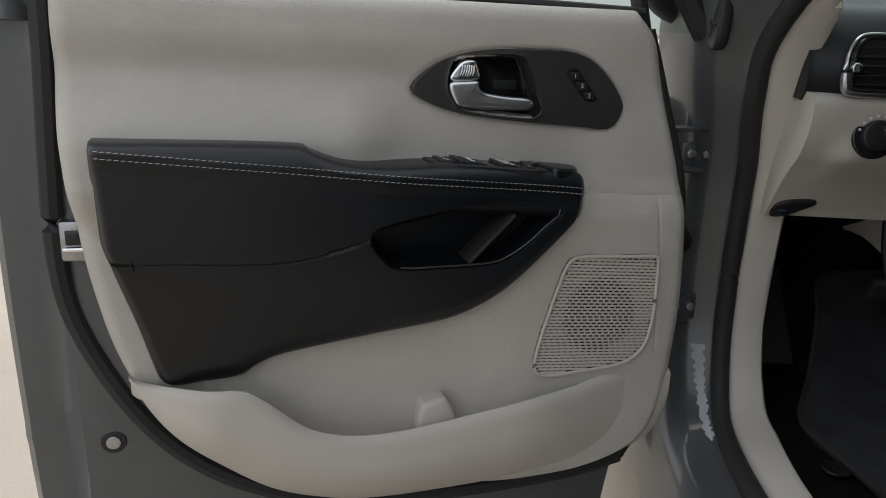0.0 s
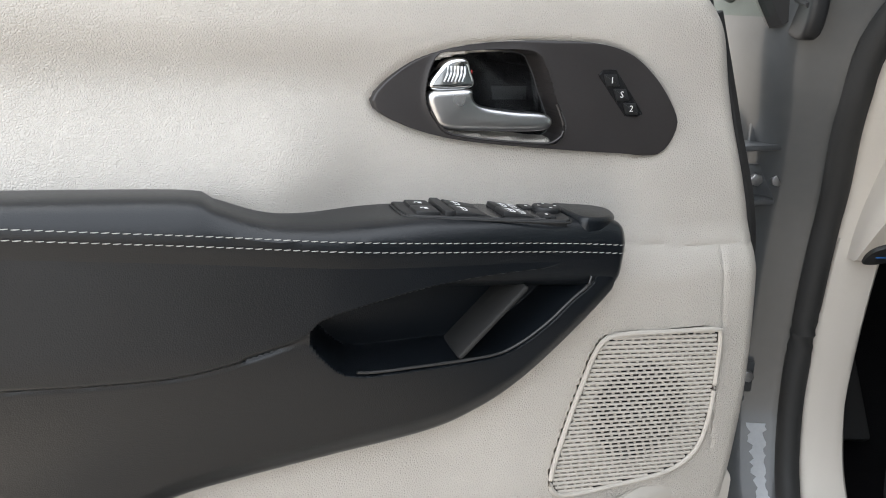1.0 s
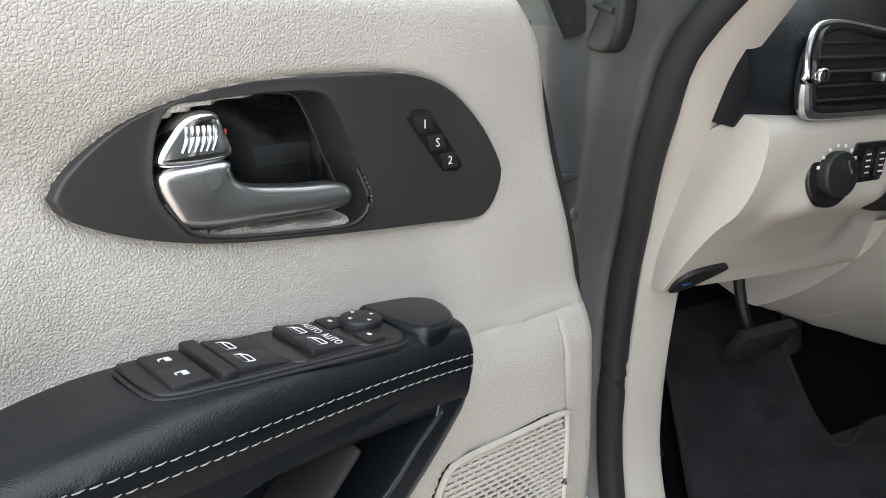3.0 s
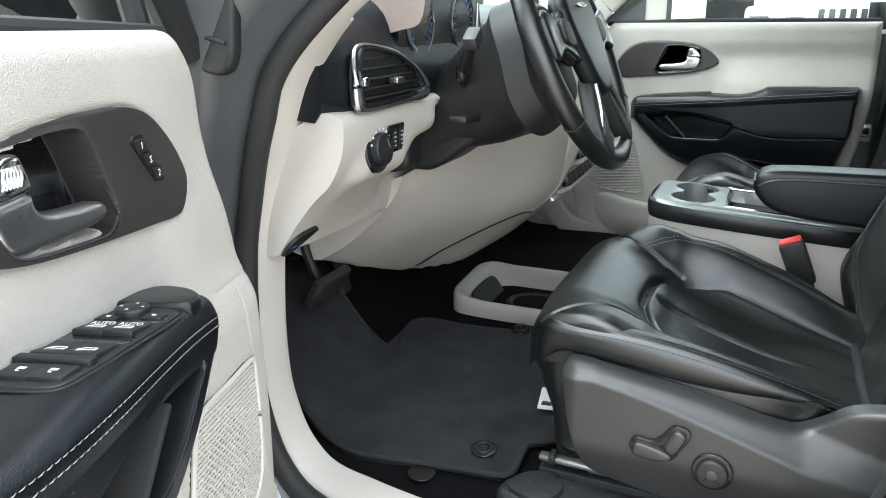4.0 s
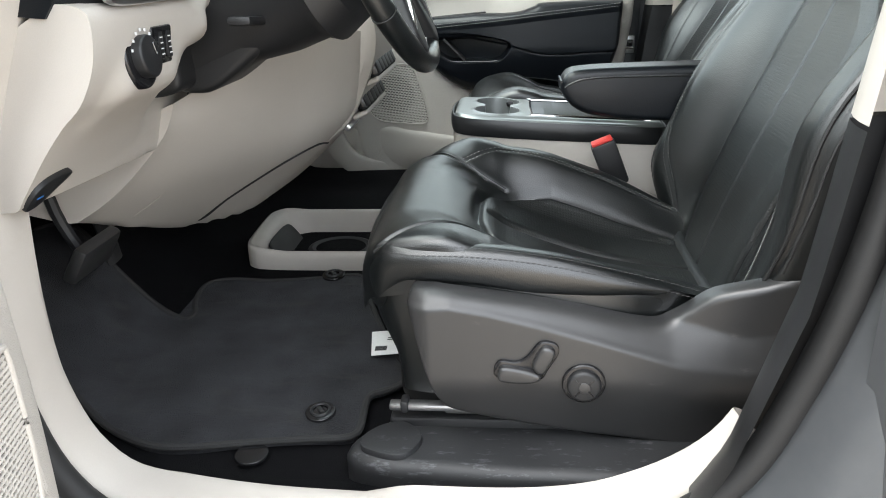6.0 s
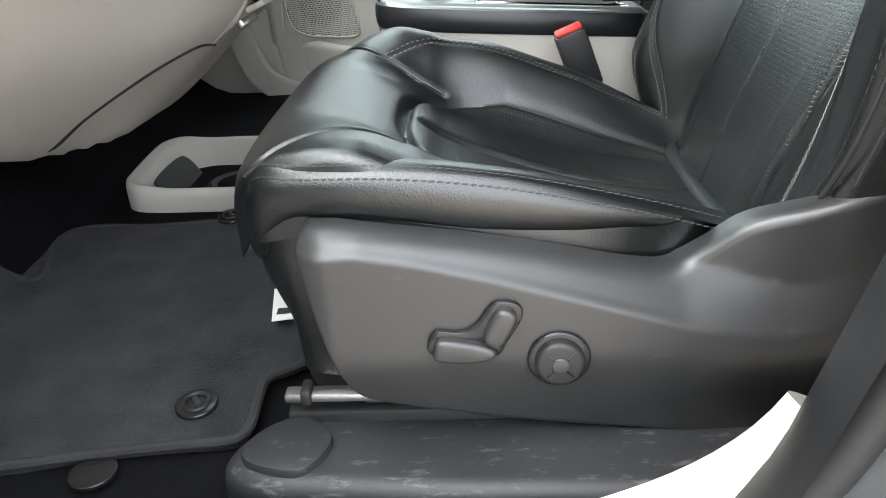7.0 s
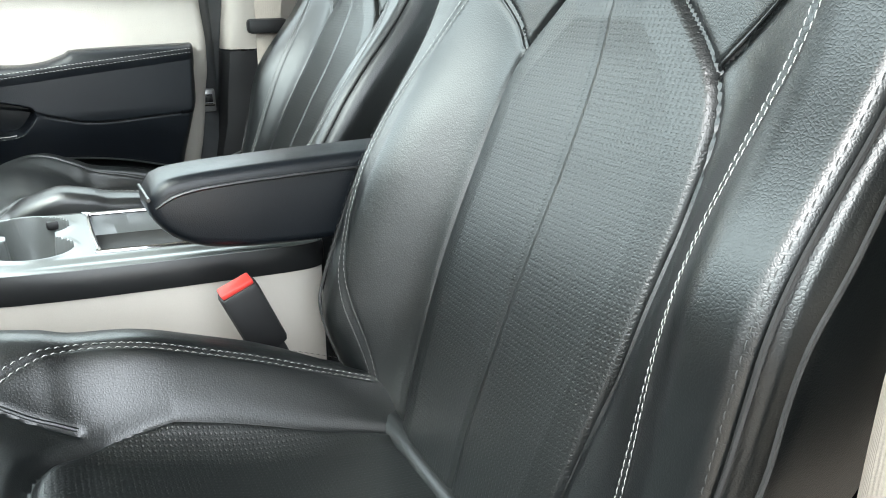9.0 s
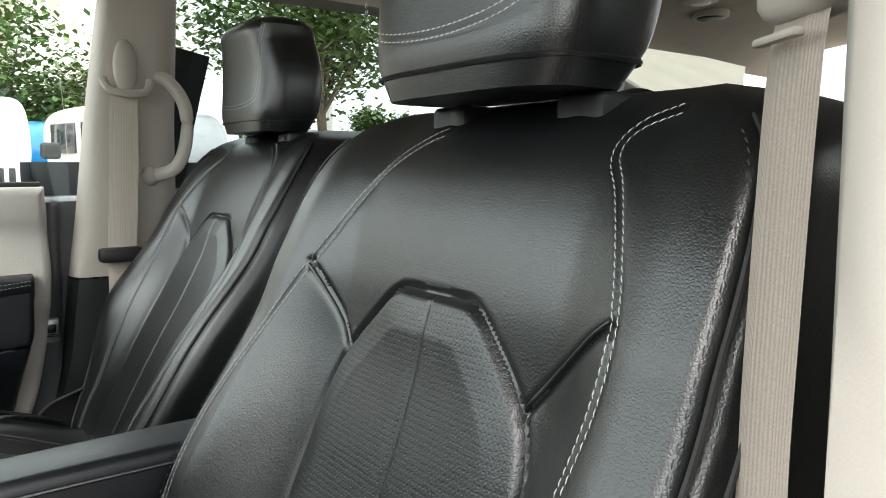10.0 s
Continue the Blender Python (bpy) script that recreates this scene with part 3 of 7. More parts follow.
for y in np.linspace(1.5, 2.4, 12):
    P.append(curve([(-0.98, y, 0.3), (-1.0, y, 0.6), (-0.97, y, 0.88), (-0.85, y, 1.0 - 0.05 * (y - 1.0)), (0, y, 1.03 - 0.06 * (y - 1.0)), (0.85, y, 1.0 - 0.05 * (y - 1.0)), (0.97, y, 0.88), (1.0, y, 0.6), (0.98, y, 0.3)], 40))
for sx, side in ((1, "left"), (-1, "right")):
    W = [[(sx * x, y, z) for x, z in curve([(-0.99, 0.3), (-1.0, 0.6), (-0.975, 0.88), (-0.88, 0.99), (-0.8, 1.0)], 24)] for y in np.linspace(1.06, 1.5, 8)]
    solo("wing_" + side, Geo().grid(np.array(W)), PAINT, "grey painted front wing", "car body", "structure")
solo("front_body", Geo().grid(np.array(P), cap=True), PAINT, "grey painted wings and bonnet", "car body", "structure")
# bare patch where the paint has come off the jamb, with a ragged rim
rag = random.Random(4)
P = []
i0, i1 = int(np.argmax(loop[:, 2] < 0.545)), int(np.argmax(loop[:, 2] < 0.44))
for i in np.linspace(i0, i1, 40):
    p, o = (np.array([np.interp(i, range(150), arr[:, j]) for j in range(3)]) for arr in (loop, outward))
    k = (i - i0) / (i1 - i0)
    a0 = -0.022 - 0.006 * rag.random() + 0.01 * k
    a1 = -0.05 + 0.022 * k + 0.008 * rag.random()
    f = np.array((-0.6, 0, 0)) * 0
    P.append([p + np.array((a, 0, 0)) + o * (float(np.interp(a, (-0.05, -0.02, -0.004), (0.035, 0.03, 0.018))) - 0.0012) for a in np.linspace(a0, a1, 5)])
solo("bare_patch", Geo().grid(np.array(P)), BARE, "ragged silver patch of bare primer on the door frame", "paint damage", "structure")

# hinges of the open door
for z in (0.935, 0.868, 0.6):
    h = thing("hinge_bracket", "dark painted steel door hinge with bolts", "hinge", (-0.88, 1.0, z), group="hinges of the open door")
    part("hinge_leaf", Geo().box((-0.872, 1.0, z), (0.05, 0.008, 0.045), 0.003), PAINT, h)
    part("hinge_arm", Geo().box((-0.905, 0.985, z - 0.02), (0.07, 0.045, 0.007), 0.002, Matrix.Rotation(radians(18), 4, "Z")), PAINT, h)
    for dx in (-0.012, 0.014):
        part("bolt", Geo().disc((-0.872 + dx, 0.996, z + 0.004), (0, -1, 0), 0.008, 0.009, 0.001, 6), STEEL, h, "zinc hex bolt")
check = thing("check_strap", "dark door check strap with bolt", "hinge", (-0.83, 0.97, 1.03))
part("strap_plate", Geo().slab(curve([(-0.045, -0.02), (-0.04, 0.03), (0.0, 0.045), (0.025, 0.03), (0.03, -0.01), (0.0, -0.028)], 40, True), 0, 0.006, 0.002, 2, (-0.845, 1.02, 1.06), (0.9, -0.3, 0), (0, 0, 1)), PAINT, check)
part("strap_bolt", Geo().disc((-0.842, 1.012, 1.063), (-0.3, -0.9, 0), 0.009, 0.01, 0.001, 6), STEEL, check)
boot = thing("cable_boot", "ribbed black rubber cable boot", "cable boot", (-0.92, 0.95, 0.75))
part("bellows", Geo().tube([(-0.925 + 0.002 * i, 0.93 + 0.004 * i, 0.76 - 0.002 * i) for i in range(24)], [0.018 + 0.004 * (i % 2) for i in range(24)], 12), RUBBER, boot)
sail = thing("sail_panel", "black plastic sail panel at the foot of the windscreen pillar", "trim panel", (-0.836, 0.96, 1.04), kind="structure")
part("sail_plate", Geo().slab(curve([(0.9, 1.04), (0.885, 1.055), (0.879, 1.09), (0.87, 1.2), (0.91, 1.24), (0.975, 1.2), (0.985, 1.1), (0.978, 1.068), (0.935, 1.046)], 60, True), -0.9, -0.88, 0.006, 3, (0, 0, 0), (0, 1, 0), (0, 0, 1), True), BLACK, sail)
part("sail_ridge", Geo().tube([(-0.9, 0.889, 1.075), (-0.901, 0.933, 1.085), (-0.9, 0.978, 1.1)], 0.003, 8), RUBBER, sail)
mirror = thing("door_mirror", "black door mirror with chrome cap edge", "door mirror", (-0.88, 1.0, 1.1))
part("mirror_body", Geo().ball((-0.9, 1.03, 1.15), (0.1, 0.05, 0.075), Matrix.Rotation(radians(25), 4, "Z"), 18, 26), BLACK, mirror)
part("mirror_foot", Geo().tube(curve([(-0.84, 0.95, 1.03), (-0.86, 0.975, 1.06), (-0.88, 1.0, 1.1)], 12), 0.03, 10), BLACK, mirror)
part("mirror_glass", Geo().disc((-0.89, 0.98, 1.155), (0.35, -0.93, 0), 0.062, 0.003, 0.001, 32), CHROME, mirror, "mirror glass")

# ---- front doors ----
DU, DN, DV = (1, 0, 0), (0, 1, 0), (0, 0, 1)
DF = ((0, 0, 0), DU, DV, DN)
PANEL_FRONT = lut([(0.398, 0.3), (0.405, 0.16), (0.415, 0.07), (0.435, 0.005), (0.465, -0.03), (0.52, -0.048), (0.6, -0.058), (0.7, -0.06), (0.835, -0.048), (0.92, -0.024), (1.0, 0.0), (1.05, 0.018), (1.085, 0.05)])
PANEL_REAR = lut([(0.398, 0.41), (0.412, 0.484), (0.435, 0.546), (0.475, 0.606), (0.52, 0.656), (0.568, 0.694), (0.633, 0.724), (0.702, 0.743), (0.8, 0.759), (0.95, 0.768), (1.085, 0.764)])
PLATE = curve([(0.361, 0.978), (0.335, 1.005), (0.3, 1.02), (0.25, 1.028), (0.17, 1.03), (0.125, 1.022), (0.095, 1.002), (0.072, 0.975), (0.064, 0.953), (0.082, 0.928), (0.13, 0.93), (0.21, 0.936), (0.29, 0.945), (0.34, 0.96)], 90, True)
RECESS = curve([(0.305, 1.013), (0.285, 1.018), (0.222, 1.02), (0.207, 1.007), (0.196, 0.982), (0.184, 0.955), (0.19, 0.943), (0.21, 0.94), (0.285, 0.948), (0.303, 0.96), (0.313, 0.982)], 70, True)
PULL = curve([(0.418, 0.803), (0.4, 0.772), (0.38, 0.762), (0.338, 0.7605), (0.266, 0.7605), (0.239, 0.768), (0.212, 0.786), (0.19, 0.806), (0.168, 0.826), (0.2, 0.833), (0.3, 0.831), (0.38, 0.818)], 80, True)
INSERT_LOW = lut([(0.12, 0.842), (0.13, 0.816), (0.181, 0.76), (0.227, 0.714), (0.265, 0.688), (0.311, 0.67), (0.4, 0.656), (0.47, 0.645), (0.53, 0.634), (0.56, 0.622), (0.58, 0.61), (0.62, 0.606), (0.678, 0.611), (0.7, 0.7), (0.727, 0.8)])
PAD_SEAM = curve([(0.73, 0.783), (0.7, 0.78), (0.648, 0.778), (0.571, 0.774), (0.518, 0.775), (0.474, 0.784), (0.434, 0.797), (0.418, 0.804)], 40)
ARM_BACK = lut([(0.12, 0.848), (0.132, 0.866), (0.15, 0.8745), (0.19, 0.877), (0.27, 0.8828), (0.33, 0.887), (0.37, 0.8868), (0.41, 0.887), (0.455, 0.892), (0.49, 0.904), (0.52, 0.912), (0.73, 0.916)])
STITCH_Z = lut([(0.12, 0.848), (0.14, 0.851), (0.2, 0.857), (0.3, 0.866), (0.4, 0.875), (0.5, 0.885), (0.6, 0.894), (0.73, 0.906)])


GRILLE = curve([(0.135, 0.74), (0.115, 0.75), (0.05, 0.748), (0.003, 0.746), (-0.006, 0.74), (-0.008, 0.69), (-0.006, 0.64), (0.006, 0.603), (0.04, 0.582), (0.11, 0.575), (0.15, 0.573), (0.17, 0.578), (0.176, 0.595), (0.167, 0.64), (0.15, 0.7)], 100, True)


def arm_reach(u):
    """How far the armrest stands out of the panel."""
    return 0.056 + 0.027 * step(0.14, 0.42, u)


def door_panel_height(u, v):
    h = 0.012 * step(0.98, 1.04, v) * step(0.12, 0.45, u) - 0.006 * step(0.9, 0.97, v) * step(1.06, 0.98, v)
    h = h + 0.016 * step(0.86, 0.8, v) * step(0.32, 0.19, u) - 0.03 * step(-0.001, 0.003, within(u, v, GRILLE))
    h = h - 0.008 * step(0.965, 0.885, v) * step(0.85, 0.87, v) * step(0.05, 0.17, u) * step(0.52, 0.36, u)
    h = h - 0.05 * step(0.007, 0.011, within(u, v, PLATE)) - 0.003 * groove(np.abs(within(u, v, PLATE)), 0.002)
    h = h - 0.06 * step(-0.012, 0.0, within(u, v, PULL))
    seam = np.minimum(far_from(u, v, np.array([(0.125, 0.842), (0.08, 0.838), (0.02, 0.834), (-0.05, 0.833)])), far_from(u, v, np.array([(-0.0, 0.834), (-0.006, 0.78), (-0.012, 0.72), (-0.018, 0.6)])) + 0.0004)
    h = h + 0.026 * step(0.35, 0.45, u) * step(1.01, 0.9, v) * step(0.8, 0.86, v)
    return h - 0.0022 * groove(seam, 0.0018)


def speaker_grille(door, line, tilt, n0):
    rim = part("speaker_surround", Geo().tube(np.stack([line[:, 0], np.full(len(line), n0), line[:, 1]], 1), 0.0028, 8, True), BEIGE, door)
    g = Geo().sheet(*span(line), lambda u, v: 0 * u + n0 - 0.004, DF, 30, back=False)
    part("speaker_cloth", g, BLACK, rim)
    bars = Geo()
    lo, hi, vs = span(line, 90)
    pitch = 0.0049
    mid = line.mean(0)
    z0, z1 = line[:, 1].min() - 0.05, line[:, 1].max() + 0.05
    k = 0
    z = z0
    while z < z1:
        us = np.linspace(line[:, 0].min(), line[:, 0].max(), 60)
        path = np.stack([us, z + tilt * us + 0.0], 1)
        keep = within(path[:, 0], path[:, 1], line) > 0.002
        runs = np.split(np.arange(60), np.where(np.diff(keep.astype(int)) != 0)[0] + 1)
        for run in runs:
            if len(run) > 2 and keep[run[0]]:
                q = path[run]
                wide = 0.00195 - 0.0006 * step(0.062, 0.05, np.linalg.norm((q - mid) * np.array((1.0, 1.0)), axis=1))
                bars.tube(np.stack([q[:, 0], np.full(len(q), n0 - 0.001), q[:, 1]], 1), np.stack([wide * 0 + 0.0017, wide], 1), 6, flat=(0, 0, 1))
                # bridges between the bars, set off from row to row
                for u in np.arange(q[0, 0] + (0.003 if k % 2 else 0.0078), q[-1, 0], 0.0096):
                    c = np.interp(u, q[:, 0], q[:, 1])
                    bars.box((u, n0 - 0.0012, c + pitch / 2), (0.0022, 0.0022, pitch), 0)
        z += pitch
        k += 1
    tagged(part("speaker_mesh", bars, BEIGE, rim, "beige perforated speaker mesh"), kind="stuff")


def span(line, n=40):
    """Left and right edge of a closed line at each height."""
    v0, v1 = line[:, 1].min(), line[:, 1].max()

    def edges(v):
        v = min(max(v, v0 + 1e-4), v1 - 1e-4)
        xs = []
        for (ax, ay), (bx, by) in zip(line, np.roll(line, -1, 0)):
            if (ay > v) != (by > v):
                xs.append(ax + (bx - ax) * (v - ay) / (by - ay))
        return (min(xs), max(xs)) if xs else (0.0, 0.0)
    return (lambda v: edges(v)[0]), (lambda v: edges(v)[1]), rows(v0, v1, n, 0.6)


def icon_window(g, c, ex, ey, w=0.009, h=0.006):
    """A small car window sign of thin white strokes."""
    c, ex, ey = (np.array(a, float) for a in (c, ex, ey))
    for pts in ([(-1, -1), (-0.9, 0.1), (-0.3, 1), (1, 1), (1, -1), (-1, -1)], [(-0.9, 0.0), (1, 0.0)]):
        g.tube([c + ex * x * w / 2 + ey * y * h / 2 for x, y in pts], 0.00035, 4)


def front_door(name, label, m, driver):
    d = thing(name, label, "car door", m=m, kind="structure")
    panel = part("trim_panel", Geo().sheet(PANEL_FRONT, PANEL_REAR, rows(0.398, 1.085, 230), door_panel_height, DF, 260, 0.022, 0.04), BEIGE_VINYL, d, "beige grained vinyl door panel")
    # handle plate, recess and lever
    lo, hi, vs = span(PLATE, 150)
    plate = part("handle_plate", Geo().sheet(lo, hi, vs, lambda u, v: 0.0015 + 0.0012 * groove(within(u, v, RECESS), 0.004) - 0.04 * step(-0.0015, 0.002, within(u, v, RECESS)), DF, 220, 0.003, 0.012), BEZEL, d, "dark brown-black plastic handle plate")
    part("recess_rim", Geo().tube(np.stack([RECESS[:, 0], np.full(len(RECESS), 0.001), RECESS[:, 1]], 1)[28:62], 0.0012, 6), BEZEL, plate)
    # matte black slab over the recess floor: its colour stands in for deep shade
    part("recess_floor", Geo().slab((RECESS - RECESS.mean(0)) * 1.0 + RECESS.mean(0), -0.037, -0.03, 0.002, 2, (0, 0, 0), DU, DV), CARPET, plate, "near-black slab with the recess shade in its colour, behind the lever")
    lever = Geo()
    lever.slab(curve([(0.312, 0.984), (0.308, 0.965), (0.296, 0.953), (0.25, 0.951), (0.206, 0.951), (0.195, 0.957), (0.201, 0.966), (0.235, 0.969), (0.262, 0.973), (0.271, 0.979), (0.273, 0.9875), (0.29, 0.9875)], 60, True), -0.016, 0.003, 0.006, 4, (0, 0, 0), DU, DV, True)
    lev = part("door_lever", lever, SATIN, plate, "satin chrome door lever")
    part("lock_tab", Geo().slab(curve([(0.311, 0.988), (0.302, 1.006), (0.292, 1.013), (0.279, 1.013), (0.274, 1.004), (0.273, 0.989)], 40, True), -0.016, 0.002, 0.004, 3, (0, 0, 0), DU, DV, True), CHROME, lev, "bright chrome lock tab with ridges")
    ridges = Geo()
    for i in range(6):
        ridges.tube(curve([(0.2985 - i * 0.0032, 0.0022, 0.994), (0.296 - i * 0.0031, 0.0028, 1.0), (0.2955 - i * 0.003, 0.0022, 1.007)], 6), 0.0009, 5)
    part("ridge", ridges, SATIN, lev)
    part("lock_mark", Geo().box((0.2735, -0.003, 0.999), (0.0012, 0.005, 0.01), 0.0004), RED, lev, "small red unlock mark")
    if driver:
        c = [(0.1525, 1.002), (0.149, 1.006), (0.137, 1.006), (0.1335, 1.003), (0.1065, 0.9695), (0.1065, 0.966), (0.111, 0.9635), (0.122, 0.9645), (0.125, 0.967), (0.152, 0.999)]
        pad = part("memory_panel", Geo().slab(curve(c, 70, True), -0.004, 0.0026, 0.001, 2, (0, 0, 0), DU, DV), GLOSS, plate, "slim black seat memory panel")
        for i, ch in enumerate("1S2"):
            cu, cv = 0.1405 - 0.0111 * i, 0.9968 - 0.0127 * i
            q = [(cu + 0.0086, cv + 0.0052), (cu - 0.0046, cv + 0.0052), (cu - 0.0088, cv - 0.0052), (cu + 0.0044, cv - 0.0052)]
            q = [np.array(q[k]) * (1 - t) + np.array(q[(k + 1) % 4]) * t for k in range(4) for t in (0.06, 0.5, 0.94)]
            b = part("memory_button", Geo().slab(curve(q, 40, True), 0.002, 0.0042, 0.0008, 2, (0, 0, 0), DU, DV), BLACK, pad)
            words("button_mark", ch, 0.0082, WHITE, b, Matrix(((-1, 0, 0, cu), (0, 0, 1, 0.0044), (0, 1, 0, cv), (0, 0, 0, 1))))
    # armrest, padded insert and pull pocket
    us = np.concatenate([np.linspace(0.124, 0.16, 14), np.linspace(0.165, 0.7, 70), np.linspace(0.704, 0.727, 10)])
    prof, low = [], []
    for u in us:
        k, zb, zs = float(arm_reach(u)), float(ARM_BACK(u)), float(STITCH_Z(u))
        k *= float(np.sqrt(np.clip((u - 0.12) / 0.022, 0.02, 1))) * float(0.3 + 0.7 * np.sqrt(1 - (1 - np.clip((0.734 - u) / 0.018, 0, 1)) ** 2))
        back = 0.012 * float(step(0.125, 0.15, u) * step(0.42, 0.38, u))
        zt = min(zb + 0.001, zs + 0.029)
        back -= 0.024 * float(step(0.38, 0.46, u))
        pts = [(-0.012 - back, zb - 0.002), (0.004 - back, zb), (k * 0.35, (zb + zt) / 2 + 0.0005), (k * 0.7, zt), (k * 0.88, zs + 0.8 * (zt - zs)), (k * 0.98, zs + 0.31 * (zt - zs)), (k, zs + 0.001), (k * 0.985, zs - 0.0005), (k * 0.998, zs - 0.002), (k * 0.97, zs - 0.012), (k * 0.88, zs - 0.03), (k * 0.6, zs - 0.042), (0.0, zs - 0.046)]
        c = curve([(a, b) for a, b in pts], 40)
        prof.append([(u, a, b) for a, b in c])
    part("armrest", Geo().grid(np.array(prof), cap=True), BLACK_VINYL, d, "black padded vinyl armrest")

    def insert_height(u, v):
        k = arm_reach(u)
        top = STITCH_Z(u)
        h = 0.026 + (k * 0.9 - 0.026) * step(0.63, 0.8, v)
        h = h + 0.004 * step(-0.003, 0.003, (PAD_Z(u) - v) * -1) - 0.003 * groove(far_from(u, v, PAD_SEAM), 0.0022)
        h = h - 0.055 * step(-0.006, 0.003, within(u, v, PULL))
        return h - 0.012 * step(0.03, 0.0, v - INSERT_LOW(u)) * 0.6
    PAD_Z = lut([tuple(p) for p in PAD_SEAM[::4]] + [(0.1, 0.86)])
    # rows run along the door: u is the row, the height the column
    uu = rows(0.126, 0.724, 300, 0.3)
    P = []
    for u in uu:
        z0, z1 = float(INSERT_LOW(u)) if u < 0.69 else float(np.interp(u, (0.69, 0.727), (0.655, 0.8))), float(STITCH_Z(u)) - 0.014
        if u <= 0.678:
            z0 = float(INSERT_LOW(u))
        z0 = min(z0, z1 - 0.004)
        vs2 = np.linspace(z0, z1, 170)
        hh = insert_height(np.full(170, u), vs2) - 0.012 * (1 - np.sqrt(np.clip(1 - (1 - np.clip((vs2 - z0) / 0.012, 0, 1)) ** 2, 0, 1)))
        e = np.clip((np.interp(vs2, (0.606, 0.8, 0.92), (0.678, 0.728, 0.736)) - u) / 0.018, 0, 1)
        hh = (hh + 0.012) * (0.3 + 0.7 * np.sqrt(1 - (1 - e) ** 2)) - 0.012
        hh = (hh + 0.012) * float(np.sqrt(np.clip((u - 0.12) / 0.022, 0.05, 1))) - 0.012
        P.append(np.stack([np.full(170, u), hh, vs2], 1))
    P = np.array(P)
    skirt = P[:, :1].copy()
    skirt[..., 1] = -0.012
    P = np.concatenate([skirt, P], 1)
    ins = part("padded_insert", Geo().grid(P), BLACK_VINYL, d, "black stitched vinyl door insert")
    part("pull_rim", Geo().tube(np.stack([PULL[8:52, 0], insert_height(PULL[8:52, 0], PULL[8:52, 1] - 0.012) + 0.001, PULL[8:52, 1] - 0.002], 1), 0.0013, 6), SHIELD, ins)
    part("pull_divider", Geo().box((0.262, 0.03, 0.79), (0.006, 0.05, 0.088), 0.003, Matrix.Rotation(radians(-44), 4, "Y")), RUBBER, ins)
    th = Geo()
    for dz in (0.0042, -0.0035):
        ul = np.linspace(0.13, 0.722, 160)
        k = arm_reach(ul) * np.sqrt(np.clip((ul - 0.12) / 0.022, 0.02, 1)) * (0.3 + 0.7 * np.sqrt(1 - (1 - np.clip((0.734 - ul) / 0.018, 0, 1)) ** 2))
        th.stitches(np.stack([ul, k + 0.0008, STITCH_Z(ul) + dz], 1), 0.0052, 0.0016, 0.00046, 0.0005, DN)
    tagged(part("armrest_stitching", th, THREAD, d, "pale double row of stitching"), kind="stuff")
    # map pocket
    ztop = lut([(-0.058, 0.56), (0.0, 0.572), (0.06, 0.567), (0.12, 0.557), (0.186, 0.551), (0.337, 0.528), (0.39, 0.523), (0.438, 0.524), (0.48, 0.534), (0.51, 0.55), (0.55, 0.585), (0.58, 0.603), (0.63, 0.606), (0.7, 0.612), (0.72, 0.64)])
    zbot = lut([(-0.058, 0.5), (-0.04, 0.462), (-0.01, 0.438), (0.05, 0.42), (0.16, 0.409), (0.3, 0.401), (0.41, 0.401), (0.484, 0.414), (0.546, 0.437), (0.606, 0.478), (0.656, 0.52), (0.69, 0.566), (0.72, 0.63)])
    Q = []
    for u in rows(-0.054, 0.712, 150, 0.3):
        z0, z1 = float(zbot(u)), float(ztop(u))
        out = 0.012 + 0.042 * float(step(-0.02, 0.22, u)) * float(step(0.73, 0.6, u))
        s = np.linspace(0, 1, 26)
        zz = z0 + (z1 - z0) * s
        hh = 0.004 + (out - 0.004) * np.sin(np.clip(s * 1.5, 0, 1) * np.pi / 2) ** 0.8
        hh[-3:] -= np.array([0.001, 0.003, 0.008])
        lip = [(u, out - 0.012, z1 - 0.001), (u, out - 0.014, z1 - 0.012), (u, 0.0, z1 - 0.03)]
        Q.append([(u, a, b) for a, b in zip(hh, zz)] + lip)
    part("map_pocket", Geo().grid(np.array(Q)), BEIGE, d, "beige moulded map pocket")
    part("pocket_divider", Geo().slab(curve([(0.345, 0.5), (0.343, 0.546), (0.33, 0.554), (0.305, 0.554), (0.29, 0.5)], 30, True), -0.01, 0.03, 0.008, 3, (0, 0, 0), DU, DV), BEIGE, d)
    speaker_grille(d, GRILLE, 0.07, 0.0185)
    # switch panel on the armrest
    ex, ey = Vector((1, 0, 0.072)).normalized(), Vector((0, 1, 0.0))
    DK = Matrix.Translation((0.19, 0, 0.8772)) @ Matrix((ex, ey, ex.cross(ey))).transposed().to_4x4()
    RT = DK.to_3x3().to_4x4()
    X, Y, Z = (tuple(DK.to_3x3() @ Vector(a)) for a in ((1, 0, 0), (0, 1.12, 0), (0, 0, 1)))
    on = lambda a, b2, h: DK @ Vector((a, 1.12 * b2 + 0.001, h))  # noqa: E731
    if driver:
        sw = part("switch_panel", Geo().slab(curve([(0.152, 0.002), (0.15, 0.034), (0.142, 0.042), (0.12, 0.044), (0.02, 0.046), (0.006, 0.043), (-0.002, 0.03), (0.0, 0.002), (0.01, -0.006), (0.14, -0.006)], 80, True), -0.012, 0.0018, 0.0015, 3, on(0, 0, 0), X, Y), BLACK, d, "black window switch panel")
        part("panel_groove", Geo().tube([tuple(on(a, b2, 0.0004)) for a, b2 in curve([(0.155, 0.002), (0.153, 0.035), (0.144, 0.0445), (0.12, 0.0465), (0.02, 0.0485), (0.004, 0.0455)], 50)], 0.0011, 6), RUBBER, sw)
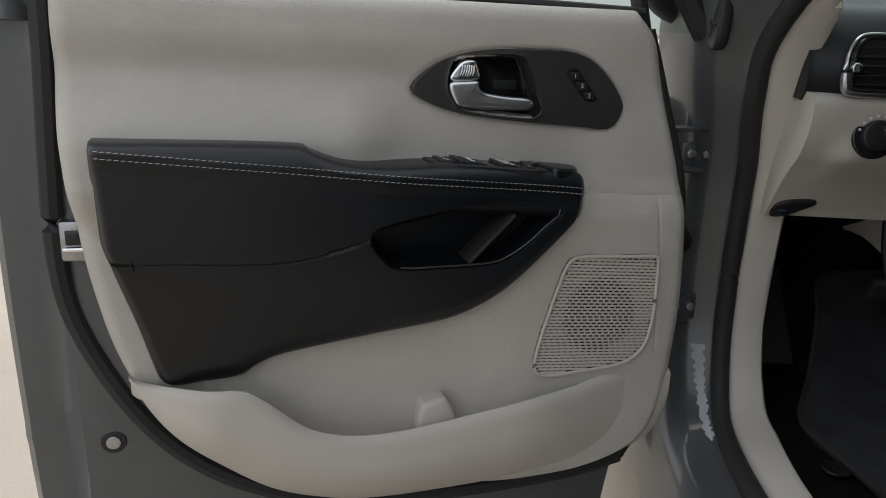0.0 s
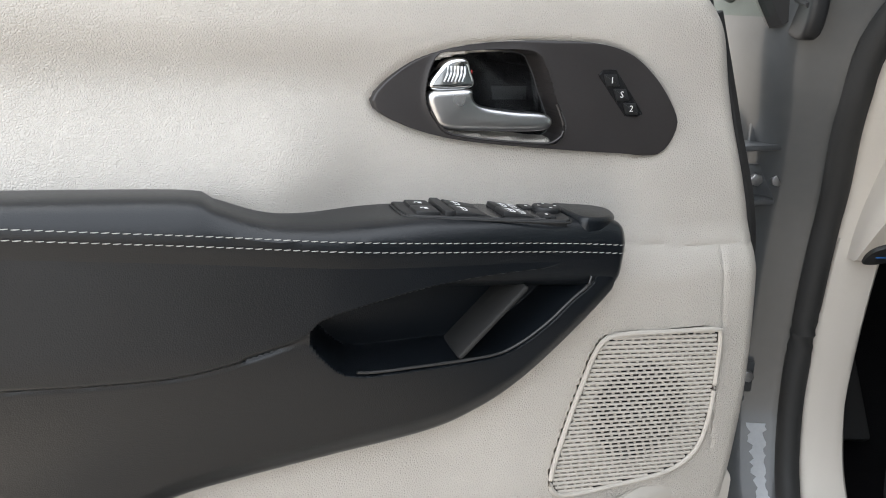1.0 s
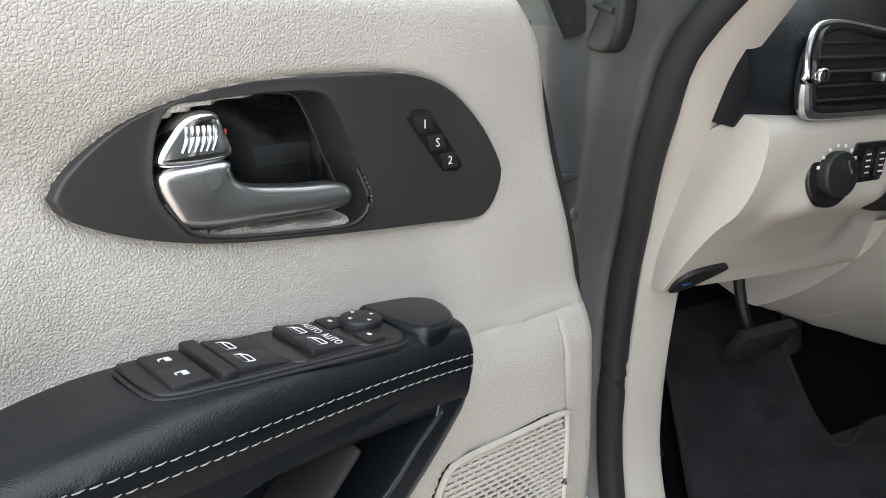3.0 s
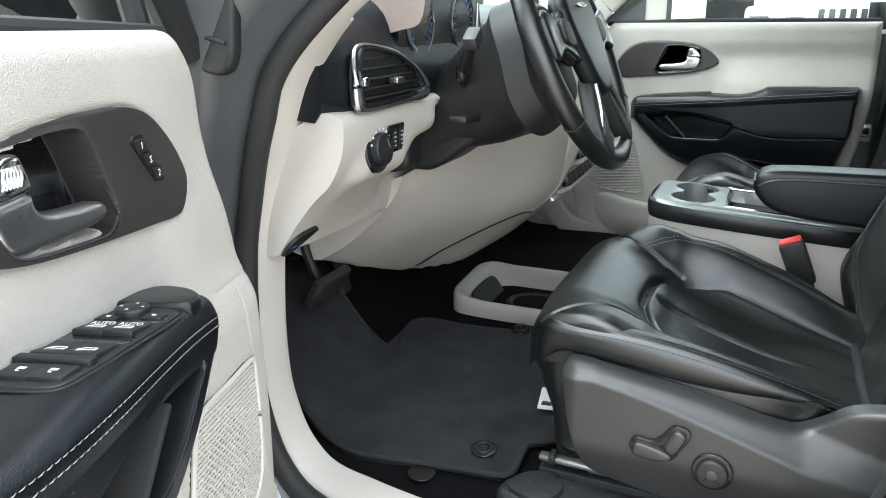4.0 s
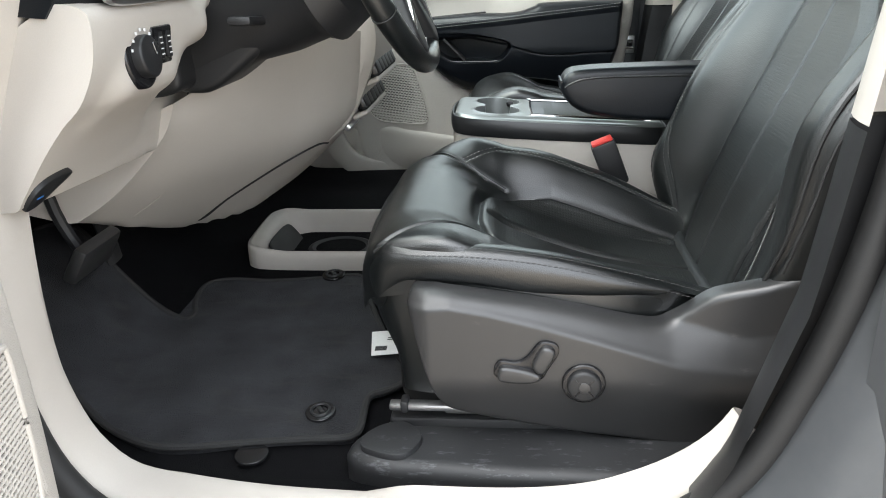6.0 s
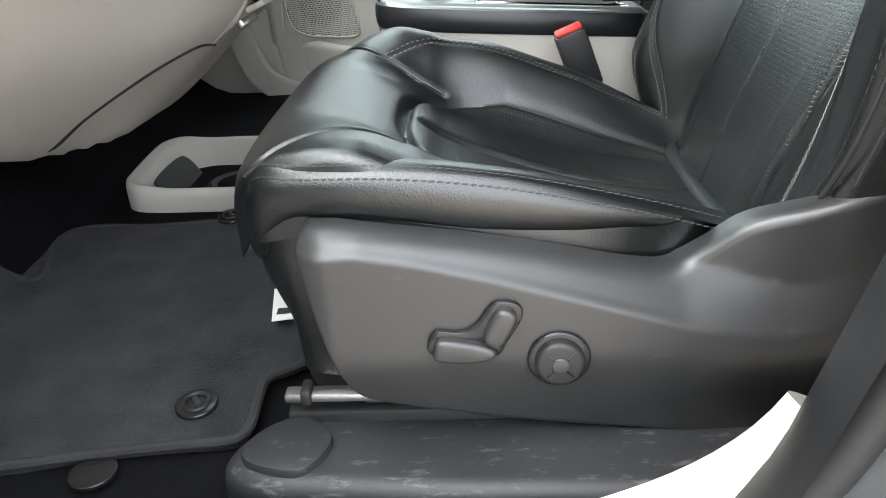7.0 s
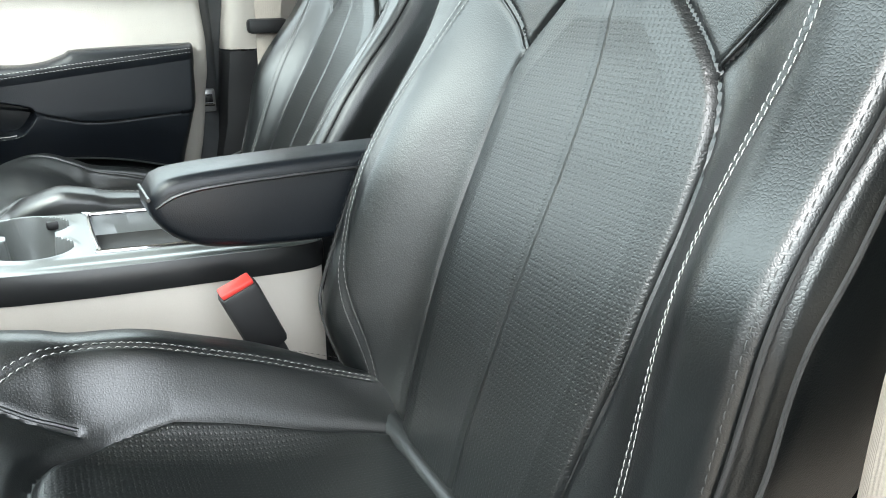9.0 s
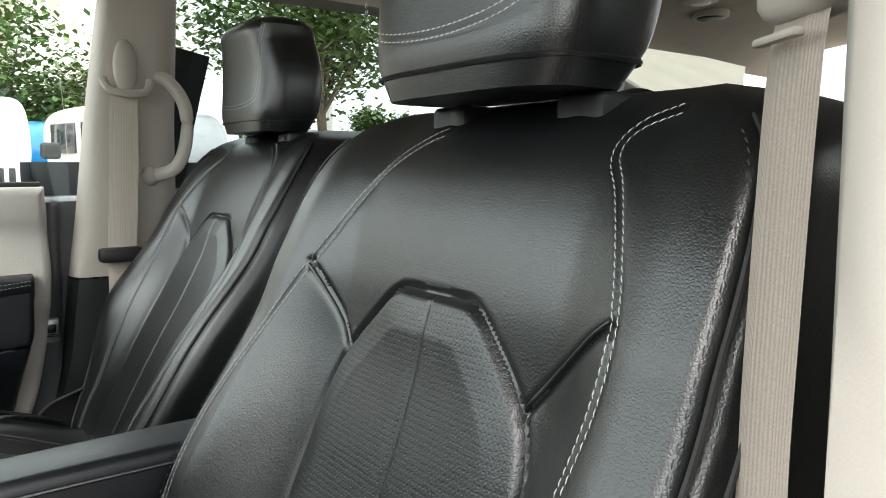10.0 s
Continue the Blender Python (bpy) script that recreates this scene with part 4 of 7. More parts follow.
        for i, (u, w, kind) in enumerate(((0.132, 0.021, "lock"), (0.094, 0.03, "win"), (0.05, 0.03, "AUTO"))):
            for j, n0 in enumerate((0.009, 0.0285)):
                tilt = RT @ Matrix.Rotation(radians(-7 if i else 0), 4, "Y")
                b = part("window_switch" if i else "lock_switch", Geo().box(on(u, n0, 0.0018), (w, 0.0248, 0.006), 0.0015, tilt), BLACK, sw)
                mk = Geo()
                if kind == "lock":
                    mk.box(on(u - 0.001, n0, 0.005), (0.003, 0.005, 0.0004), 0, RT)
                    mk.tube([tuple(on(u + q, n0 + r, 0.0051)) for q, r in ((0.001, -0.0015), (0.0035, -0.001), (0.0035, 0.001))], 0.0004, 4)
                else:
                    icon_window(mk, on(u + 0.005, n0, 0.0055), (0, 1, 0), tuple(-Vector(X)), 0.013, 0.006)
                part("switch_mark", mk, WHITE, b)
                if kind == "AUTO":
                    words("switch_word", "AUTO", 0.0068, WHITE, b, DK @ Matrix.Translation((u - 0.005, 1.12 * n0 + 0.001, 0.0046)) @ Matrix.Rotation(radians(7), 4, "Y") @ Matrix(((0, -1, 0, 0), (1, 0, 0, 0), (0, 0, 1, 0), (0, 0, 0, 1))))
            if i:
                part("switch_well", Geo().slab(curve([(u - 0.031, -0.001), (u - 0.031, 0.0385), (u - 0.016, 0.0385), (u - 0.016, -0.001)], 40, True), 0.0, 0.0022, 0.0004, 1, on(0, 0, 0), X, Y), GLOSS, sw)
        part("window_lock_switch", Geo().box(on(0.114, 0.018, 0.0025), (0.009, 0.055, 0.008), 0.0015, RT), BLACK, sw)
        dial = part("mirror_dial", Geo().disc(on(0.012, 0.012, 0.001), Z, 0.0135, 0.006, 0.002), BLACK, sw)
        arrows = Geo()
        for a in range(4):
            x, y = math.cos(a * math.pi / 2) * 0.008, math.sin(a * math.pi / 2) * 0.008
            arrows.disc(on(0.012 + x, 0.012 + y, 0.007), Z, 0.0017, 0.0003, 0.0001, 3)
        part("dial_arrow", arrows, WHITE, dial)
        for a0, n0 in ((0.028, 0.003), (0.022, 0.033)):
            b = part("mirror_switch", Geo().box(on(a0, n0, 0.0015), (0.013, 0.017, 0.005), 0.0012, RT), BLACK, sw)
            part("switch_mark", Geo().box(on(a0, n0, 0.0042), (0.002, 0.003, 0.0004), 0, RT), WHITE, b)
        part("grip_cap", Geo().slab(curve([(-0.002, -0.008), (-0.006, 0.04), (-0.02, 0.046), (-0.038, 0.04), (-0.052, 0.024), (-0.056, 0.004), (-0.045, -0.008), (-0.02, -0.012)], 60, True), -0.02, 0.0045, 0.0044, 4, on(0, 0, 0), X, Y), BLACK_VINYL, d)
    else:
        part("switch_panel", Geo().slab(curve([(0.15, 0.0), (0.14, 0.036), (0.02, 0.04), (0.0, 0.004)], 40, True), -0.01, 0.003, 0.002, 3, on(0, 0, 0), X, Y), BLACK, d)
    # painted shell, edge seal, latch and window
    shell_front = lut([(0.2, 0.03), (0.4, 0.0), (0.5, -0.04), (0.8, -0.045), (1.06, 0.02)])
    shell_rear = lut([(0.2, 0.82), (0.3, 0.838), (0.45, 0.85), (0.7, 0.858), (0.9, 0.858), (1.06, 0.852)])
    shell = part("door_shell", Geo().sheet(shell_front, shell_rear, rows(0.2, 1.062, 60), lambda u, v: -0.03 - 0.03 * step(0.775, 0.8, u) + 0.004 * groove(np.abs(v - 0.53 + 0.15 * (u - 0.76)), 0.006) * step(0.7, 0.76, u), DF, 60, 0.012, 0.085), PAINT, d, "grey painted door shell")
    part("outer_skin", Geo().sheet(lambda v: float(shell_front(v)) + 0.005, lambda v: float(shell_rear(v)) + 0.012, rows(0.19, 1.05, 20), lambda u, v: -0.125 - 0.02 * np.cos((v - 0.6) * 2.2) + 0 * u, DF, 20, 0.01, 0.012), PAINT, shell)
    seal = [(0.79, -0.028, 1.3), (0.79, -0.028, 1.05), (0.797, -0.028, 0.88), (0.799, -0.028, 0.78), (0.79, -0.028, 0.7), (0.76, -0.028, 0.62), (0.715, -0.028, 0.54), (0.66, -0.028, 0.478), (0.586, -0.028, 0.428), (0.48, -0.028, 0.39), (0.3, -0.028, 0.375), (0.1, -0.028, 0.382), (0.0, -0.028, 0.4)]
    if driver:
        part("door_seal", Geo().tube(curve([(q - 0.012 * (q > 0.2), r, w) for q, r, w in seal], 90), 0.012, 8), RUBBER, d, "black rubber door seal")
    latch = part("latch", Geo().box((0.765, -0.03, 0.788), (0.03, 0.024, 0.05), 0.004), STEEL, d, "zinc-plated latch plate with a dark slot")
    part("latch_slot", Geo().box((0.763, -0.017, 0.793), (0.02, 0.004, 0.018), 0.001), GLOSS, latch)
    part("latch_pin", Geo().tube([(0.752, -0.015, 0.779), (0.776, -0.015, 0.779)], 0.003, 8), CHROME, latch)
    plug = part("plug", Geo().disc((0.742, -0.034, 0.513), (0, 1, 0), 0.016, 0.007, 0.002), RUBBER, d, "black rubber plug")
    part("plug_hole", Geo().disc((0.742, -0.027, 0.513), (0, 1, 0), 0.009, 0.002, 0.0005), STEEL, plug)
    part("front_edge_seal", Geo().tube(curve([(0.0, -0.03, 0.4), (-0.045, -0.025, 0.5), (-0.062, -0.025, 0.65), (-0.055, -0.025, 0.83), (-0.015, -0.028, 0.96), (0.02, -0.03, 1.06)], 50), 0.01, 8), RUBBER, d)
    part("belt_seal", Geo().tube([(0.03, -0.03, 1.083), (0.3, -0.03, 1.09), (0.76, -0.03, 1.088)], 0.007, 8), RUBBER, d)
    if driver:
        part("rear_upright", Geo().tube([(0.825, -0.06, 1.04), (0.825, -0.07, 1.25), (0.80, -0.12, 1.6)], (0.032), 10), PAINT, d)
    if driver:
        part("divider_bar", Geo().tube([(0.012, -0.05, 1.04), (0.05, -0.06, 1.2), (0.1, -0.08, 1.32)], 0.012, 8), BLACK, d)
        part("upper_rail", Geo().tube(curve([(-0.09, -0.06, 1.06), (0.1, -0.08, 1.33), (0.3, -0.11, 1.5), (0.5, -0.12, 1.58), (0.8, -0.12, 1.6)], 30), 0.02, 8), BLACK, d)
    pane = part("window_glass", Geo().sheet(lambda v: float(np.interp(v, (1.05, 1.32, 1.56), (0.015, 0.1, 0.5))), lambda v: float(np.interp(v, (1.05, 1.25, 1.56), (0.82, 0.82, 0.8))), rows(1.05, 1.56, 12), lambda u, v: -0.055 - 0.1 * (v - 1.05) + 0 * u, DF, 12, 0, 0.004), GLASS, d, "greenish window glass")
    pane.visible_shadow = False
    q = part("quarter_glass", Geo().sheet(lambda v: float(np.interp(v, (1.06, 1.3), (-0.07, 0.08))), lambda v: float(np.interp(v, (1.06, 1.3), (0.005, 0.085))), rows(1.06, 1.3, 8), lambda u, v: -0.055 - 0.1 * (v - 1.05) + 0 * u, DF, 8, 0, 0.004), GLASS, d)
    q.visible_shadow = False
    return d


DOOR_TURN = Matrix.Rotation(radians(196.93), 4, "Z") @ Matrix.Rotation(radians(0.25), 4, "X") @ Matrix.Rotation(radians(-1.0), 4, "Y")
front_door("door_1", "open front door with beige and black trim and grey paint", Matrix.Translation((-0.9886, 0.8469, -0.0431)) @ DOOR_TURN @ Matrix.Diagonal((1.0533, 1, 1.0455, 1)), True)
FLIP[0] = True
front_door("door_2", "closed front door with beige and black trim panel", Matrix(((0, 1, 0, 0.775), (-1, 0, 0, 0.858), (0, 0, 1, -0.016), (0, 0, 0, 1))), False)
FLIP[0] = False

# ---- front seats ----
SEAT_F = ((0, 0, 0), (0, 1, 0), (1, 0, 0), (0, 0, 1))
BACK_F = ((0, 0, 0), (0, 1, 0), (0, 0, 1), (1, 0, 0))
BACK_LINE = lut([(0.54, 0.17), (0.65, 0.14), (0.78, 0.09), (0.87, 0.05), (0.95, 0.02), (1.02, 0.005), (1.08, -0.014), (1.12, -0.036), (1.16, -0.075)])
BACK_HALF = lut([(0.54, 0.2), (0.6, 0.225), (0.68, 0.25), (0.78, 0.264), (0.9, 0.268), (1.0, 0.268), (1.08, 0.263), (1.12, 0.253), (1.145, 0.226), (1.163, 0.17)])
SIT_LINE = lut([(0.15, 0.58), (0.2, 0.588), (0.3, 0.606), (0.42, 0.64), (0.465, 0.668), (0.5, 0.692), (0.53, 0.706), (0.558, 0.7125), (0.585, 0.711), (0.608, 0.697), (0.622, 0.67)])
SLIM = 0.79
SIT_HALF = lut([(f, SLIM * o) for f, o in ((0.15, 0.225), (0.2, 0.243), (0.3, 0.27), (0.4, 0.28), (0.5, 0.28), (0.57, 0.268), (0.6, 0.25), (0.622, 0.215))])


def mirrored(pts):
    return pts, [(-a, b) for a, b in pts]


DOME_SIDE = [(0.108, 0.56), (0.114, 0.62), (0.121, 0.68), (0.128, 0.74), (0.13, 0.8), (0.131, 0.86), (0.128, 0.905), (0.121, 0.932), (0.111, 0.951), (0.096, 0.968), (0.078, 0.986), (0.06, 1.003), (0.048, 1.0095), (0.033, 1.0125)]
DOME = curve(DOME_SIDE + [(-a, b) for a, b in DOME_SIDE[::-1]], 110)
V_SEAM = [curve(q, 16) for q in mirrored([(0.113, 0.949), (0.128, 0.968), (0.148, 0.989), (0.17, 1.01), (0.184, 1.02)])]
BACK_STITCH = [curve(q, 90) for q in mirrored([(0.166, 0.56), (0.18, 0.64), (0.178, 0.72), (0.175, 0.8), (0.177, 0.87), (0.183, 0.93), (0.19, 0.98), (0.189, 1.02), (0.174, 1.06), (0.153, 1.096), (0.138, 1.113), (0.136, 1.127), (0.148, 1.138), (0.175, 1.145)])]
BACK_STITCH[1] = curve([(-0.155, 0.56), (-0.166, 0.62), (-0.182, 0.68), (-0.208, 0.735), (-0.228, 0.79), (-0.236, 0.85), (-0.232, 0.9), (-0.216, 0.95), (-0.192, 1.0), (-0.166, 1.045), (-0.142, 1.085), (-0.118, 1.112), (-0.085, 1.132), (-0.06, 1.14)], 90)
BACK_TIP = [0.0]
OUT_SEAM = [curve(q, 90) for q in mirrored([(0.205, 0.6), (0.232, 0.666), (0.247, 0.72), (0.254, 0.8), (0.254, 0.9), (0.254, 1.0), (0.251, 1.07), (0.242, 1.115), (0.224, 1.138)])]
SIT_FRONT = curve([(0.155, 0.37), (0.148, 0.405), (0.138, 0.432), (0.112, 0.461), (0.07, 0.479), (0.0, 0.482), (-0.07, 0.479), (-0.112, 0.461), (-0.138, 0.432), (-0.148, 0.405), (-0.155, 0.37)], 50)
SIT_U = np.concatenate([curve([(0.125, 0.15), (0.135, 0.2), (0.15, 0.3), (0.1545, 0.37)], 16), SIT_FRONT, curve([(-0.1545, 0.37), (-0.15, 0.3), (-0.135, 0.2), (-0.125, 0.15)], 16)])
SIT_CORNER = [curve([(0.248, 0.6), (0.246, 0.585), (0.236, 0.568), (0.217, 0.53), (0.2, 0.47), (0.192, 0.4), (0.182, 0.32), (0.168, 0.24), (0.155, 0.18)], 60),
              curve([(-0.24, 0.59), (-0.208, 0.558), (-0.176, 0.522), (-0.16, 0.48), (-0.158, 0.445)], 30)]
SIT_STITCH = curve([(-0.174, 0.511), (-0.185, 0.497), (-0.199, 0.48), (-0.215, 0.453), (-0.221, 0.43), (-0.218, 0.385), (-0.214, 0.32), (-0.209, 0.255), (-0.208, 0.194), (-0.206, 0.17)], 60)


def back_height(o, z):
    a = np.abs(o)
    bolster = 0.048 * np.where(o < 0, step(0.58, 0.7, z), step(0.66, 0.88, z)) * step(1.05, 0.82, z) + 0.022
    h = bolster * step(0.125, 0.215, a) - 0.03 * step(0.24, 0.29, a)
    h = h - 0.012 * (a / 0.2) ** 2 * step(1.0, 1.14, z) + 0.003
    pad = within(o, z, DOME)
    h = h + 0.009 * np.clip(np.sqrt(np.clip(pad, 0, 0.03) / 0.03), 0, 1) - 0.0045 * groove(far_from(o, z, DOME), 0.0032)
    h = h - 0.0022 * groove(a, 0.003) * step(0.995, 1.018, 1.02 - (z - 0.995)) * (pad > 0)
    for s in V_SEAM:
        h = h - 0.0045 * groove(far_from(o, z, s), 0.0034)
    for s in BACK_STITCH:
        h = h - 0.002 * groove(far_from(o, z, s), 0.0026)
    for s in OUT_SEAM:
        h = h - 0.0035 * groove(far_from(o, z, s), 0.003)
    return BACK_LINE(z) - BACK_TIP[0] * (z - 0.6) + h


INNER_RISE = lut([(0.15, 0.008), (0.2, 0.015), (0.3, 0.03), (0.4, 0.039), (0.48, 0.03), (0.53, 0.014), (0.57, 0.0)])


def sit_height(o, f):
    o = np.asarray(o) / SLIM
    a = np.abs(o)
    h = 0.048 * step(0.115, 0.215, a) * step(0.62, 0.36, f) * (0.6 + 0.4 * step(0.14, 0.3, f)) - 0.006 * step(0.24, 0.29, a)
    h = h - 0.012 * (a / 0.25) ** 4 * step(0.5, 0.6, f)
    # the inner bolster stands higher
    h = h + INNER_RISE(f) * step(-0.15, -0.235, o)
    o = np.where(o < 0, o / 1.1, o)
    front = far_from(o, f, SIT_U)
    inside = (f < np.interp(o, SIT_FRONT[::-1, 0], SIT_FRONT[::-1, 1])) & (np.abs(o) < np.interp(f, (0.15, 0.2, 0.3, 0.37, 0.5), (0.125, 0.135, 0.15, 0.1545, 0.155)))
    o = np.where(o < 0, o * 1.1, o)
    h = h + np.where(inside, 0.008 * np.sqrt(np.clip(front / 0.05, 0, 1)) * step(0.3, 0.45, f), 0.0)
    h = h - (0.004 + 0.006 * step(0.33, 0.43, f)) * groove(front, 0.0055)
    h = h - 0.011 * groove(a, 0.009 + 0.004 * step(0.3, 0.45, f)) * step(0.15, 0.4, f) * step(0.475, 0.45, f) - 0.002 * groove(a, 0.003) * step(0.47, 0.46, f)
    for s in SIT_CORNER:
        h = h - 0.0042 * groove(far_from(o, f, s), 0.0034)
    h = h - 0.002 * groove(far_from(o, f, SIT_STITCH), 0.003)
    return SIT_LINE(f) + h


HALF_DOME = lambda z: float(np.interp(z, DOME[:55, 1], DOME[:55, 0])) - 0.0006  # noqa: E731
HALF_SEAT = lambda f: SLIM * float(np.interp(f, np.concatenate([SIT_U[:15, 1], SIT_FRONT[:25, 1]]), np.concatenate([SIT_U[:15, 0], SIT_FRONT[:25, 0]]))) - 0.0015  # noqa: E731


def under_back(o, z):
    """The backrest, sunk below its perforated panel."""
    return back_height(o, z) - 0.007 * step(0.0005, 0.007, within(o, z, DOME))


def under_sit(o, f):
    q = np.asarray(o) / SLIM
    q = np.where(q < 0, q / 1.1, q)
    inside = (f < np.interp(q, SIT_FRONT[::-1, 0], SIT_FRONT[::-1, 1])) & (np.abs(q) < np.interp(f, (0.15, 0.2, 0.3, 0.37, 0.5), (0.125, 0.135, 0.15, 0.1545, 0.155)))
    return sit_height(o, f) - np.where(inside, 0.007 * step(0.002, 0.009, far_from(q, f, SIT_U)), 0.0)


def on_back(line):
    return np.stack([back_height(line[:, 0], line[:, 1]) + 0.0012, line[:, 0], line[:, 1]], 1)


def on_sit(line):
    return np.stack([line[:, 1], SLIM * line[:, 0], sit_height(SLIM * line[:, 0], line[:, 1]) + 0.0012], 1)


def offset(line, d):
    t = np.gradient(line, axis=0)
    t /= np.linalg.norm(t, axis=1)[:, None] + 1e-12
    return line + np.stack([-t[:, 1], t[:, 0]], 1) * d


def front_seat(label, m, driver):
    s = thing("front_seat", label, "car seat", m=m, group="front seats")
    # cushion: bolstered leather top, with a perforated middle
    cush = part("cushion", Geo().sheet(lambda f: -float(SIT_HALF(f)), lambda f: float(SIT_HALF(f)), rows(0.15, 0.622, 190, 0.3), under_sit, SEAT_F, 230, 0.013, 0.05), BLACK_LEATHER, s, "black leather seat cushion with stitched bolsters")
    part("cushion_insert", Geo().sheet(lambda f: -1.1 * HALF_SEAT(f), HALF_SEAT, rows(0.152, 0.4815, 150, 0.5), lambda o, f: sit_height(o, f) + 0.0005, SEAT_F, 170, 0.0025, 0.003), PERFORATED, s, "perforated black leather seat insert")
    th = Geo()
    for d in (-0.003, 0.003):
        th.stitches(on_sit(offset(SIT_STITCH, d)), 0.005, 0.0022, 0.0007, 0.0008)
    tagged(part("bolster_stitching", th, THREAD, s, "pale double stitching on the inner bolster"), kind="stuff")
    for line in SIT_CORNER:
        part("seam_welt", Geo().tube(on_sit(offset(line, 0.0035 * np.sign(line[0, 0]))) - np.array((0, 0, 0.0022)), 0.0019, 8), BLACK_LEATHER, cush)
    th = Geo()
    side = curve([(0.598, 0.24, 0.686), (0.583, 0.262, 0.697), (0.55, 0.275, 0.6975), (0.489, 0.281, 0.698), (0.425, 0.281, 0.692), (0.36, 0.278, 0.68), (0.26, 0.268, 0.653), (0.187, 0.255, 0.627)], 90)
    for sg in (1, -1):
        q = side * np.array((1, sg * SLIM, 1))
        th.stitches(q + np.array((0, 0.004 * sg, -0.0045)), 0.005, 0.0014, 0.0006, 0.0006, (0, sg, 0.4))
        th.stitches(q + np.array((0, -0.001 * sg, 0.0045)), 0.005, 0.0014, 0.0005, 0.0006, (0, sg, 0.8))
    tagged(part("cushion_stitching", th, GREY_THREAD, s, "grey stitching along the seams"), kind="stuff")
    # leather border under the seam, and the cloth skirt behind it
    ring = curve([(0.19, 0.25), (0.26, 0.266), (0.35, 0.278), (0.45, 0.282), (0.54, 0.277), (0.59, 0.256), (0.612, 0.205), (0.624, 0.1), (0.626, 0.0), (0.624, -0.1), (0.612, -0.205), (0.59, -0.256), (0.54, -0.277), (0.45, -0.282), (0.35, -0.278), (0.26, -0.266), (0.19, -0.25)], 130) * np.array((1, SLIM))
    seam_z = lut([(0.187, 0.627), (0.26, 0.653), (0.36, 0.68), (0.425, 0.692), (0.489, 0.698), (0.55, 0.6975), (0.583, 0.697), (0.6, 0.69), (0.626, 0.678)])
    foot_z = lut([(0.187, 0.622), (0.25, 0.646), (0.262, 0.64), (0.29, 0.641), (0.342, 0.642), (0.413, 0.647), (0.479, 0.656), (0.54, 0.66), (0.565, 0.657), (0.585, 0.64), (0.6, 0.612), (0.626, 0.6)])
    Q, K = [], []
    for i, q in enumerate(ring):
        t = ring[min(i + 1, 129)] - ring[max(i - 1, 0)]
        out = np.array((-t[1], t[0])) / np.linalg.norm(t)
        out = out if out @ (q - np.array((0.35, 0.0))) > 0 else -out
        zt, zb = float(seam_z(q[0])), float(foot_z(q[0]))
        d = max(zt - zb, 0.004)
        prof = [(-0.024, zt + 0.003), (-0.012, zt + 0.004), (-0.003, zt + 0.001), (0.0045, zt - 0.22 * d), (0.006, zt - 0.5 * d), (0.003, zt - 0.85 * d), (-0.001, zb), (-0.009, zb - 0.001)]
        Q.append([(q[0] + out[0] * a, q[1] + out[1] * a, b) for a, b in curve(prof, 18)])
        K.append([(q[0] + out[0] * a, q[1] + out[1] * a, b) for a, b in curve([(-0.006, zb + 0.006), (-0.005, zb - 0.01), (-0.003 - 0.02 * float(step(0.57, 0.62, q[0])), zb - 0.05), (-0.012 - 0.045 * float(step(0.57, 0.62, q[0])), 0.5)], 12)])
    part("cushion_border", Geo().grid(np.array(Q)), BLACK_LEATHER, s)
    part("cushion_skirt", Geo().grid(np.array(K)), BLACK_LEATHER, s, "plain black leather under the stitched border")
    part("cushion_valance", Geo().slab(curve([(0.58, -0.2), (0.587, 0.0), (0.58, 0.2), (0.5, 0.25), (0.2, 0.24), (0.16, 0.0), (0.2, -0.24), (0.5, -0.25)], 60, True) * np.array((1, SLIM)), 0.47, 0.56, 0.01, 3), CLOTH, s, "black cloth under the cushion")
    # backrest
    back = part("backrest", Geo().sheet(lambda z: -float(BACK_HALF(z)), lambda z: float(BACK_HALF(z)), rows(0.54, 1.163, 240, 0.3), under_back, BACK_F, 210, 0.03, 0.1), BLACK_LEATHER, s, "black leather backrest with a domed centre panel")
    part("backrest_insert", Geo().sheet(lambda z: -HALF_DOME(z), HALF_DOME, rows(0.56, 1.0122, 190, 0.5), lambda o, z: back_height(o, z) + 0.0005, BACK_F, 150, 0.0025, 0.003), PERFORATED, s, "perforated black leather dome panel")
    part("back_shell", Geo().sheet(lambda z: -float(BACK_HALF(z)) + 0.01, lambda z: float(BACK_HALF(z)) - 0.01, rows(0.56, 1.155, 40), lambda o, z: -BACK_LINE(z) + BACK_TIP[0] * (z - 0.6) + 0.075 + 0.03 * np.cos(o * 5), ((0, 0, 0), (0, 1, 0), (0, 0, 1), (-1, 0, 0)), 40, 0.03, 0.05), BLACK, s, "black plastic seat back shell")
    for line in V_SEAM:
        part("seam_welt", Geo().tube(on_back(offset(line, 0.0034)) - np.array((0.002, 0, 0)), 0.0017, 8), BLACK_LEATHER, back)
    bt = Geo()
    for line in BACK_STITCH:
        for d in (-0.0034, 0.0034):
            bt.stitches(on_back(offset(line, d)), 0.005, 0.0014, 0.00048, 0.0006, (1, 0, 0.3))
    tagged(part("backrest_stitching", bt, THREAD, s, "pale double stitching on the backrest"), kind="stuff")
    dark = Geo()
    for line in OUT_SEAM:
        dark.stitches(on_back(offset(line, 0.006 * np.sign(line[0, 0]))), 0.005, 0.003, 0.0005, 0.0005, (1, 0, 0.3))
    tagged(part("seam_stitching", dark, GREY_THREAD, s), kind="stuff")
    for line in OUT_SEAM:
        part("piping", Geo().tube(on_back(line), 0.002, 6), RUBBER, back)
